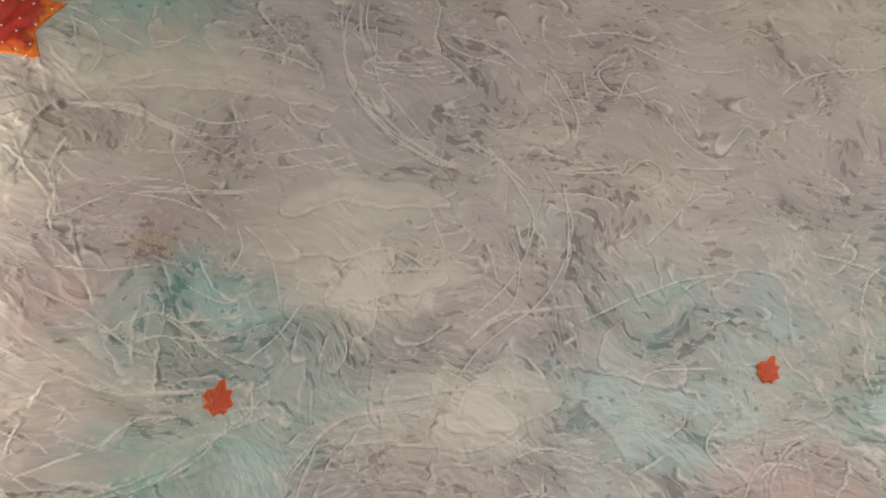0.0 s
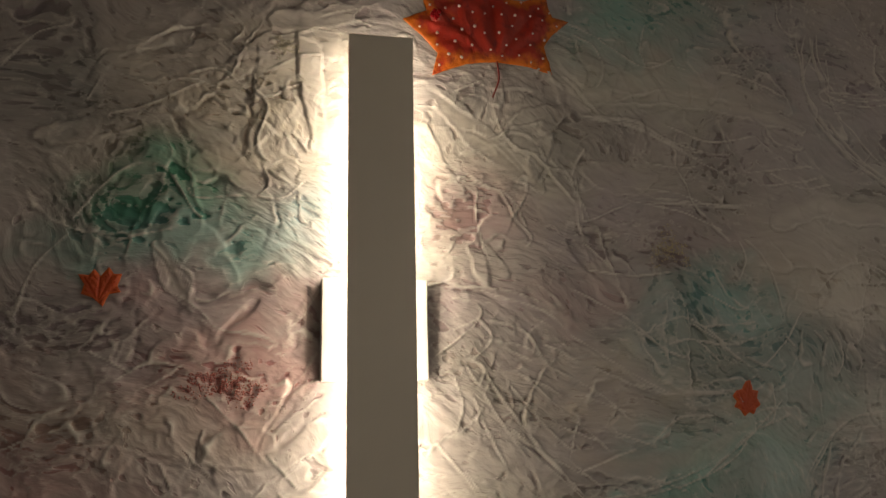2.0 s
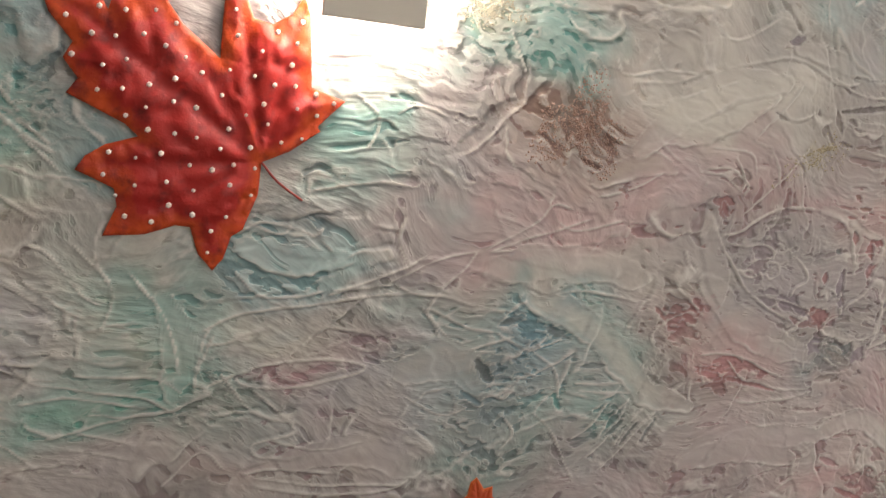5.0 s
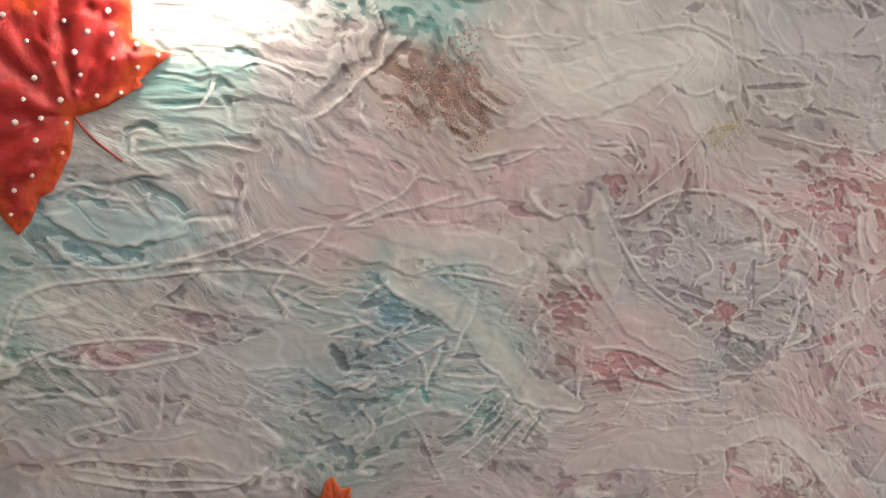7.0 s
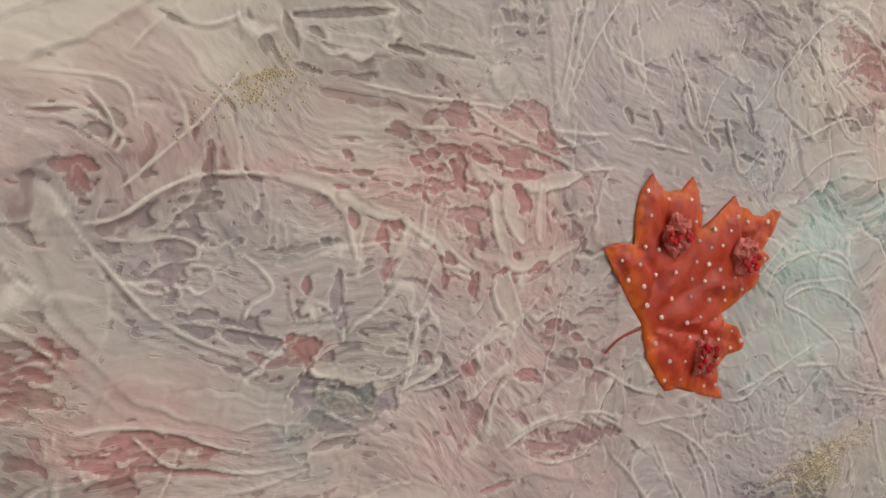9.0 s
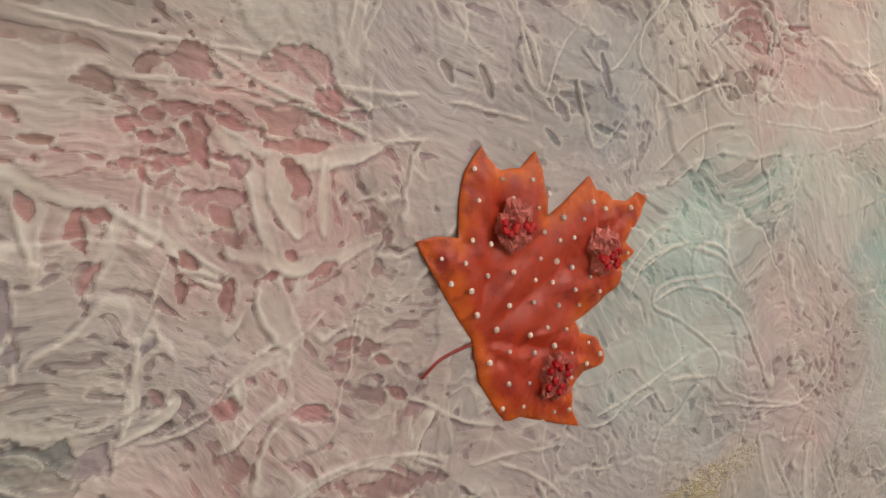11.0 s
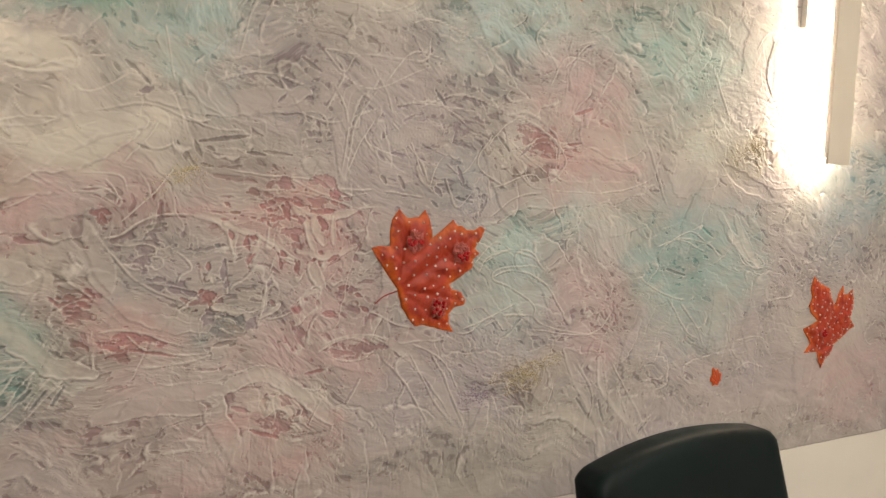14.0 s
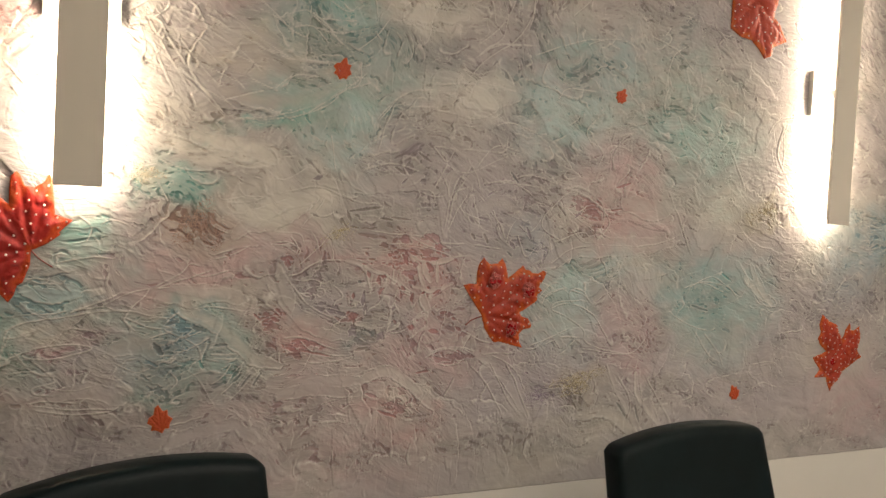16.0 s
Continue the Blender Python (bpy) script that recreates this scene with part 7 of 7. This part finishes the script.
def maple_leaf(at, outline, base, veins_to, stem, material, label, size=1.0, gems=40, seed=1, lift=0.006, relief_=1.0):
    """A fabric leaf glued to the wall. Outline, vein base, vein tips and stem in millimetres from its middle."""
    dice = random.Random(seed)
    ring = [(x * size / 1000, z * size / 1000) for x, z in outline]
    bx, bz = base[0] * size / 1000, base[1] * size / 1000
    tips = [(x * size / 1000, z * size / 1000) for x, z in veins_to]
    span = max(x for x, _ in ring) - min(x for x, _ in ring)
    leaf = tagged(new("maple_leaf"), label, "leaf ornament", "leaves on the wall")
    leaf.location = (at[0], -lift, at[1])

    ribs = [((bx, bz), tip, 1.0) for tip in tips]
    for tx, tz in tips:
        dx, dz = tx - bx, tz - bz
        for along in (0.32, 0.52, 0.72):
            for turn in (0.75, -0.75):
                c, s, far = math.cos(turn), math.sin(turn), 0.34 * (1.15 - along)
                start = (bx + dx * along, bz + dz * along)
                ribs.append((start, (start[0] + far * (dx * c - dz * s), start[1] + far * (dx * s + dz * c)), 0.55))

    def rise(x, z, rim):
        crease, puff = 0.0, 1.0
        for a, b, deep in ribs:
            gap, t = near_line(x, z, a, b)
            crease = max(crease, deep * math.exp(-((gap / (span * 0.016)) ** 2)) * (1 - 0.4 * t))
            puff = min(puff, 1 - deep + deep * min(gap / (span * 0.075), 1.0))
        bumps = noise.noise((x * 60, z * 60, seed)) * 0.0026 + noise.noise((x * 150, z * 150, seed)) * 0.0014
        return relief_ * ((0.0060 * puff + 0.003 - 0.0028 * crease) * rim + bumps)

    bm = bmesh.new()
    edge_layer = bm.verts.layers.float.new("edge")
    # cut the outline into short steps, then lay a fine net inside it
    loop = []
    for (ax, az), (cx, cz) in zip(ring, ring[1:] + ring[:1]):
        k = max(1, int(math.hypot(cx - ax, cz - az) / (span * 0.035)))
        loop += [(ax + (cx - ax) * i / k, az + (cz - az) * i / k) for i in range(k)]
    rim_verts = [bm.verts.new((x, 0, z)) for x, z in loop]
    for a, b in zip(rim_verts, rim_verts[1:] + rim_verts[:1]):
        bm.edges.new((a, b))
    bmesh.ops.triangle_fill(bm, use_beauty=True, edges=bm.edges[:])
    for _ in range(4):
        long = [e for e in bm.edges if e.calc_length() > span * 0.022 and not e.is_boundary]
        if not long:
            break
        bmesh.ops.subdivide_edges(bm, edges=long, cuts=1)
        bmesh.ops.triangulate(bm, faces=bm.faces[:])
        bmesh.ops.beautify_fill(bm, faces=bm.faces[:], edges=[e for e in bm.edges if not e.is_boundary])
    pts = np.array(loop)
    for v in bm.verts:
        gap = np.hypot(pts[:, 0] - v.co.x, pts[:, 1] - v.co.z).min()
        rim = min(gap / (span * 0.09), 1)
        v[edge_layer] = 1 - rim
        v.co.y = -rise(v.co.x, v.co.z, rim)
    for f in bm.faces:
        if f.normal.y > 0:
            f.normal_flip()
    back = bmesh.ops.extrude_face_region(bm, geom=bm.faces[:])
    for v in [g for g in back["geom"] if isinstance(g, bmesh.types.BMVert)]:
        v.co.y += 0.0016
    bmesh.ops.recalc_face_normals(bm, faces=bm.faces[:])
    part("blade", bm, material, leaf, smooth=True)
    if stem:
        line = bpy.data.curves.new("stem", "CURVE")
        line.dimensions, line.bevel_depth, line.bevel_resolution = "3D", 0.0013 * min(size, 1), 1
        run = line.splines.new("POLY")
        path = bent(stem, 6) * size / 1000
        run.points.add(len(path) - 1)
        for p, (x, z) in zip(run.points, path):
            p.co = (x, -0.001, z, 1)
        shape = new("stem_curve", line)
        data = bpy.data.meshes.new_from_object(shape.evaluated_get(bpy.context.evaluated_depsgraph_get()))
        bpy.data.objects.remove(shape)
        data.materials.clear()
        data.materials.append(M_STEM)
        stalk = new("stem", data)
        stalk.parent = leaf
    placed = []
    lo_x, hi_x = min(x for x, _ in ring), max(x for x, _ in ring)
    lo_z, hi_z = min(z for _, z in ring), max(z for _, z in ring)
    for _ in range(4000):
        if len(placed) >= gems:
            break
        x, z = dice.uniform(lo_x, hi_x), dice.uniform(lo_z, hi_z)
        gap = np.hypot(pts[:, 0] - x, pts[:, 1] - z).min()
        if inside(x, z, ring) and gap > span * 0.022 and all(math.hypot(x - a, z - b) > span * 0.07 for a, b in placed):
            placed.append((x, z))
            bead = new("rhinestone", GEM)
            bead.parent = leaf
            bead.location = (x, -rise(x, z, min(gap / (span * 0.09), 1)) - 0.0020, z)
            bead.scale = [dice.uniform(0.55, 0.95)] * 3
    return leaf


def flower(leaf, x, z, size, seed):
    """A crumpled glitter scrap with ruby beads, stuck on a leaf; place in millimetres from the leaf's middle."""
    dice = random.Random(seed)
    bm = bmesh.new()
    bmesh.ops.create_icosphere(bm, subdivisions=4, radius=1)
    for v in bm.verts:
        turn = math.atan2(v.co.z, v.co.x)
        far = 0.75 + 0.3 * noise.noise((2 * math.cos(turn), 2 * math.sin(turn), seed)) + 0.20 * noise.noise(v.co * 5)
        crumple = 1 + 0.9 * noise.noise(v.co * 5 + Vector((seed, 0, 0)))
        v.co = Vector((v.co.x * far * size * 0.85, v.co.y * size * 0.26 * crumple, v.co.z * far * size))
    scrap = part("glitter_flower", bm, M_TINSEL, leaf, "crumpled mauve glitter scrap")
    scrap.location = (x / 1000, -0.008, z / 1000)
    for k in range(9):
        turn, far = dice.uniform(0, 6.3), dice.uniform(0.15, 0.75) * size
        bead = new("bead", RUBY)
        bead.parent = scrap
        bead.location = (far * math.cos(turn) * 0.8, -size * 0.27, far * math.sin(turn))


def grains(x, z, rx, rz, turn, count, material, label, seed):
    """Sand strewn on the wet plaster."""
    dice = random.Random(seed)
    verts, faces = [], []
    c, s = math.cos(radians(turn)), math.sin(radians(turn))
    for _ in range(count):
        way = dice.uniform(0, 2 * math.pi)
        far = dice.random() ** 0.75 * (0.8 + 0.25 * math.sin(3 * way + seed) + 0.2 * math.sin(5 * way + 2 * seed))
        u, v = far * math.cos(way) * rx, far * math.sin(way) * rz
        px, pz = x + u * c - v * s, z + u * s + v * c
        i, k = min(np.searchsorted(XS, px), len(XS) - 1), min(np.searchsorted(ZS, pz), len(ZS) - 1)
        py, r, first = -height[k, i], dice.uniform(0.0007, 0.0017), len(verts)
        verts += [(px + r, py, pz), (px - r, py, pz), (px, py, pz + r), (px, py, pz - r), (px, py - r * 0.9, pz)]
        faces += [(first + a, first + b, first + 4) for a, b in ((0, 2), (2, 1), (1, 3), (3, 0))]
    data = bpy.data.meshes.new("sand_grains")
    data.from_pydata(verts, [], faces)
    data.materials.append(material)
    return tagged(new("sand_grains", data), label, "sand", kind="stuff")


def small_leaf(x, z, size, turn, shape=None):
    leaf = maple_leaf((x, z), shape or SMALL, (-1, -10), [(-10, 8), (1, 14), (9, 10), (11, 0), (-9, -9)], None, M_LEAF_SMALL, "tiny orange fabric maple leaf glued to the plaster", size, 0, int(x * 100), 0.004, 0.22)
    leaf.rotation_euler = (0, radians(turn), 0)
    return leaf


RIM = [(-122, 45), (-106, 49), (-85, 48), (-86, 75), (-82, 97), (-69, 116), (-54, 101), (-47, 99), (-37, 101), (-28, 101), (-15, 115), (-4, 98), (2, 78), (3, 63), (24, 79), (47, 98), (56, 87), (67, 86), (78, 79), (95, 78), (109, 86), (122, 82), (112, 63)]
RIM += [(98, 42), (110, 34), (95, 23), (95, 7), (65, -12), (44, -24), (51, -34), (70, -39), (81, -55), (79, -64), (58, -68), (45, -81), (46, -99), (58, -116), (24, -108), (-13, -98), (-27, -101), (-40, -87), (-56, -65), (-63, -44), (-67, -30), (-78, -16), (-96, 8), (-110, 27)]
leaf = maple_leaf((1.017, 1.139), RIM, (-65, -30), [(-117, 42), (-42, 104), (103, 73), (72, -55), (46, -110)], [(-67, -33), (-95, -42), (-112, -55)], M_LEAF_ORANGE, "orange-red fabric maple leaf with rhinestones glued to the plaster", gems=66, seed=67, lift=0.002)
flower(leaf, -38, 58, 0.026, 1135)
flower(leaf, 62, 36, 0.026, 1312)
flower(leaf, 17, -66, 0.024, 1212)
RIM = [(-131, 104), (-122, 111), (-106, 109), (-83, 101), (-78, 93), (-74, 110), (-68, 115), (-61, 105), (-55, 104), (-47, 120), (-37, 115), (-17, 89), (16, 63), (16, 94), (17, 118), (28, 130), (35, 122), (43, 102), (60, 99), (77, 110), (87, 128), (93, 111), (99, 47), (132, 37), (120, 25)]
RIM += [(107, 11), (110, 7), (83, -14), (58, -26), (57, -56), (45, -90), (35, -97), (29, -118), (20, -130), (6, -114), (-2, -90), (-15, -89), (-41, -99), (-76, -102), (-65, -75), (-68, -59), (-100, -45), (-92, -32), (-76, -21), (-50, -12), (-61, -2), (-109, 20), (-100, 33), (-112, 49), (-105, 63), (-124, 85)]
leaf = maple_leaf((-0.133, 1.267), RIM, (58, -26), [(-122, 104), (-44, 115), (28, 125), (87, 121), (127, 36), (20, -124), (-70, -95), (-96, -41)], [(58, -26), (74, -43), (98, -59)], M_LEAF_RED, "deep red fabric maple leaf with rhinestones glued below the lamp", gems=72, seed=66, lift=0.004)
RIM = [(-132, -56), (-113, -45), (-95, -38), (-104, -4), (-80, -5), (-55, -11), (-49, 18), (-39, 65), (-27, 80), (-8, 144), (18, 87), (29, 73), (42, 21), (42, -6)]
RIM += [(61, -6), (98, 7), (101, -15), (107, -30), (133, -36), (104, -62), (90, -83), (102, -129), (62, -118), (13, -114), (-35, -121), (-88, -144), (-79, -107), (-104, -78)]
leaf = maple_leaf((0.178, 2.301), RIM, (13, -114), [(-126, -55), (-100, -9), (-8, 134), (94, 3), (128, -39), (96, -125), (-83, -139)], [(13, -114), (15, -143), (4, -174)], M_LEAF_RIM, "red fabric maple leaf with orange rim and rhinestones beside the lamp", gems=60, seed=65, lift=0.003)
flower(leaf, -83, -50, 0.012, 372)
RIM = [(-81, 122), (-51, 103), (-14, 90), (0, 63), (17, 44), (31, 72), (47, 95), (57, 71), (73, 71), (94, 84), (101, 43), (91, 2), (112, -17), (66, -40), (28, -61)]
RIM += [(10, -88), (-10, -102), (-26, -123), (-39, -101), (-46, -78), (-100, -77), (-77, -54), (-94, -35), (-112, -13), (-82, -5), (-52, 5), (-85, 28), (-94, 46), (-83, 64), (-91, 91)]
leaf = maple_leaf((2.262, 0.984), RIM, (-44, -79), [(-76, 114), (48, 88), (89, 77), (104, -17), (-27, -119), (-104, -15)], None, M_LEAF_ORANGE, "orange-red fabric maple leaf covered in sparkling beads", gems=95, seed=68, lift=0.003)
flower(leaf, -38, -28, 0.014, 1466)
RIM = [(-113, -3), (-113, -100), (-74, -119), (-29, -124), (7, -149), (25, -171), (54, -159), (59, -133), (113, -109)]
RIM += [(80, -63), (55, -42), (69, 11), (80, 63), (38, 97), (-6, 122), (-44, 172), (-72, 102), (-114, 78)]
leaf = maple_leaf((1.833, 2.042), RIM, (-22, -4), [(-99, -90), (31, -162), (103, -105), (-36, 158)], None, M_LEAF_ORANGE, "orange-red fabric maple leaf with glittering tips beside the lamp", gems=70, seed=70, lift=0.003)
SMALL = [(-1, -15), (-6, -10), (-11, -9), (-9, -4), (-13, 0), (-10, 5), (-5, 7), (-2, 14), (2, 16), (5, 8), (10, 8), (9, 2), (13, -3), (9, -7), (7, -12), (3, -11)]
small_leaf(0.553, 1.677, 1.75, 10)
small_leaf(1.345, 1.703, 1.5, 25)
small_leaf(0.182, 0.887, 2.0, -15)
small_leaf(1.824, 0.873, 1.6, -30)
small_leaf(-0.353, 1.825, 2.0, -4, [(-13, 9), (-6, 8), (-3, 12), (1, 7), (6, 13), (9, 8), (14, 8), (11, 0), (13, -4), (6, -5), (2, -13), (-4, -7), (-11, -4), (-9, 2)])
grains(1.250, 0.926, 0.092, 0.036, 15, 1700, M_GOLD, "gold glitter sand strewn on the plaster", 855)
grains(1.136, 0.894, 0.057, 0.026, -1, 350, M_PURPLE, "purple glitter sand strewn on the plaster", 770)
grains(1.910, 1.422, 0.055, 0.030, 26, 350, M_GOLD, "gold glitter sand strewn on the plaster", 1255)
grains(0.572, 1.309, 0.017, 0.004, 10, 120, M_GOLD, "gold glitter sand strewn on the plaster", 480)
grains(0.252, 1.302, 0.064, 0.054, 1, 1500, M_RUST, "rust brown sand strewn on the plaster", 965)
grains(0.134, 1.408, 0.039, 0.022, 3, 500, M_PALE, "pale sand strewn on the plaster", 850)
grains(-0.192, 1.701, 0.064, 0.031, -1, 900, M_ROSE, "rose sand strewn on the plaster", 205)
grains(-0.129, 2.185, 0.021, 0.019, 5, 300, M_PALE, "pale sand strewn on the plaster", 335)
grains(0.451, 1.900, 0.038, 0.033, 0, 350, M_GOLD, "gold glitter sand strewn on the plaster", 1065)
grains(0.560, 1.297, 0.066, 0.023, 24, 200, M_GOLD, "gold glitter sand strewn on the plaster", 450)


# ---- chairs ----
def chair_block(width, depth_at, z_lo, z_hi, arch, thick, flare=0.0, bow=0.03, lean=0.0):
    """An upholstered back: bowed in plan, arched on top, with rounded edges."""
    bm = bmesh.new()
    nx, nz = 30, 20
    grid = {}
    for side in (0, 1):
        for i in range(nx + 1):
            s = 2 * i / nx - 1
            u = s * (1.5 - 0.5 * s * s)
            for k in range(nz + 1):
                v = 1 - (1 - k / nz) ** 1.8
                top = z_hi - arch * u * u + 0.010 * u - 0.014 * max(0, (abs(u) - 0.90) / 0.10) ** 2
                z = z_lo + (top - z_lo) * v
                half = width / 2 * (1 + flare * (1 - v))
                rim = min(1, (1 - abs(u)) * 14, (1 - v) * 18)
                puff = thick / 2 * (0.55 + 0.45 * math.sqrt(max(1 - (1 - rim) ** 2, 0.0)))
                y = depth_at + bow * u * u * -1 + lean * (v - 1) + (puff if side else -puff)
                grid[side, i, k] = bm.verts.new((u * half, y, z))
    for i in range(nx):
        for k in range(nz):
            bm.faces.new([grid[0, a, b] for a, b in ((i, k), (i + 1, k), (i + 1, k + 1), (i, k + 1))])
            bm.faces.new([grid[1, a, b] for a, b in ((i, k + 1), (i + 1, k + 1), (i + 1, k), (i, k))])
    for i in range(nx):
        for k in (0, nz):
            bm.faces.new([grid[0, i, k], grid[0, i + 1, k], grid[1, i + 1, k], grid[1, i, k]])
    for k in range(nz):
        for i in (0, nx):
            bm.faces.new([grid[0, i, k], grid[0, i, k + 1], grid[1, i, k + 1], grid[1, i, k]])
    bmesh.ops.recalc_face_normals(bm, faces=bm.faces[:])
    return bm


def leg(x, y, top):
    bm = bmesh.new()
    bmesh.ops.create_cone(bm, cap_ends=True, segments=12, radius1=0.013, radius2=0.02, depth=top)
    bmesh.ops.translate(bm, vec=(x, y, top / 2), verts=bm.verts)
    return bm


def dining_chair():
    chair = tagged(new("dining_chair"), "black leather dining chair with a bowed high back", "chair", "chairs along the wall")
    part("backrest", chair_block(0.448, 0.0, 0.47, 0.894, 0.024, 0.066, 0.10, 0.012, 0.11), M_LEATHER, chair, smooth=True)
    part("seat", box((-0.25, -0.58, 0.40), (0.25, -0.09, 0.49), 0.03, 4), M_LEATHER, chair, smooth=True)
    for x in (-0.19, 0.19):
        for y in (-0.53, -0.14):
            part("leg", leg(x, y, 0.41), M_LEG, chair)
    return chair


chair = dining_chair()
chair.matrix_basis = pose(1.309, -0.356, 0.002, 0, 0, 2)
copy_thing(chair, pose(0.102, -0.333, 0.004, 0, 0, 8))
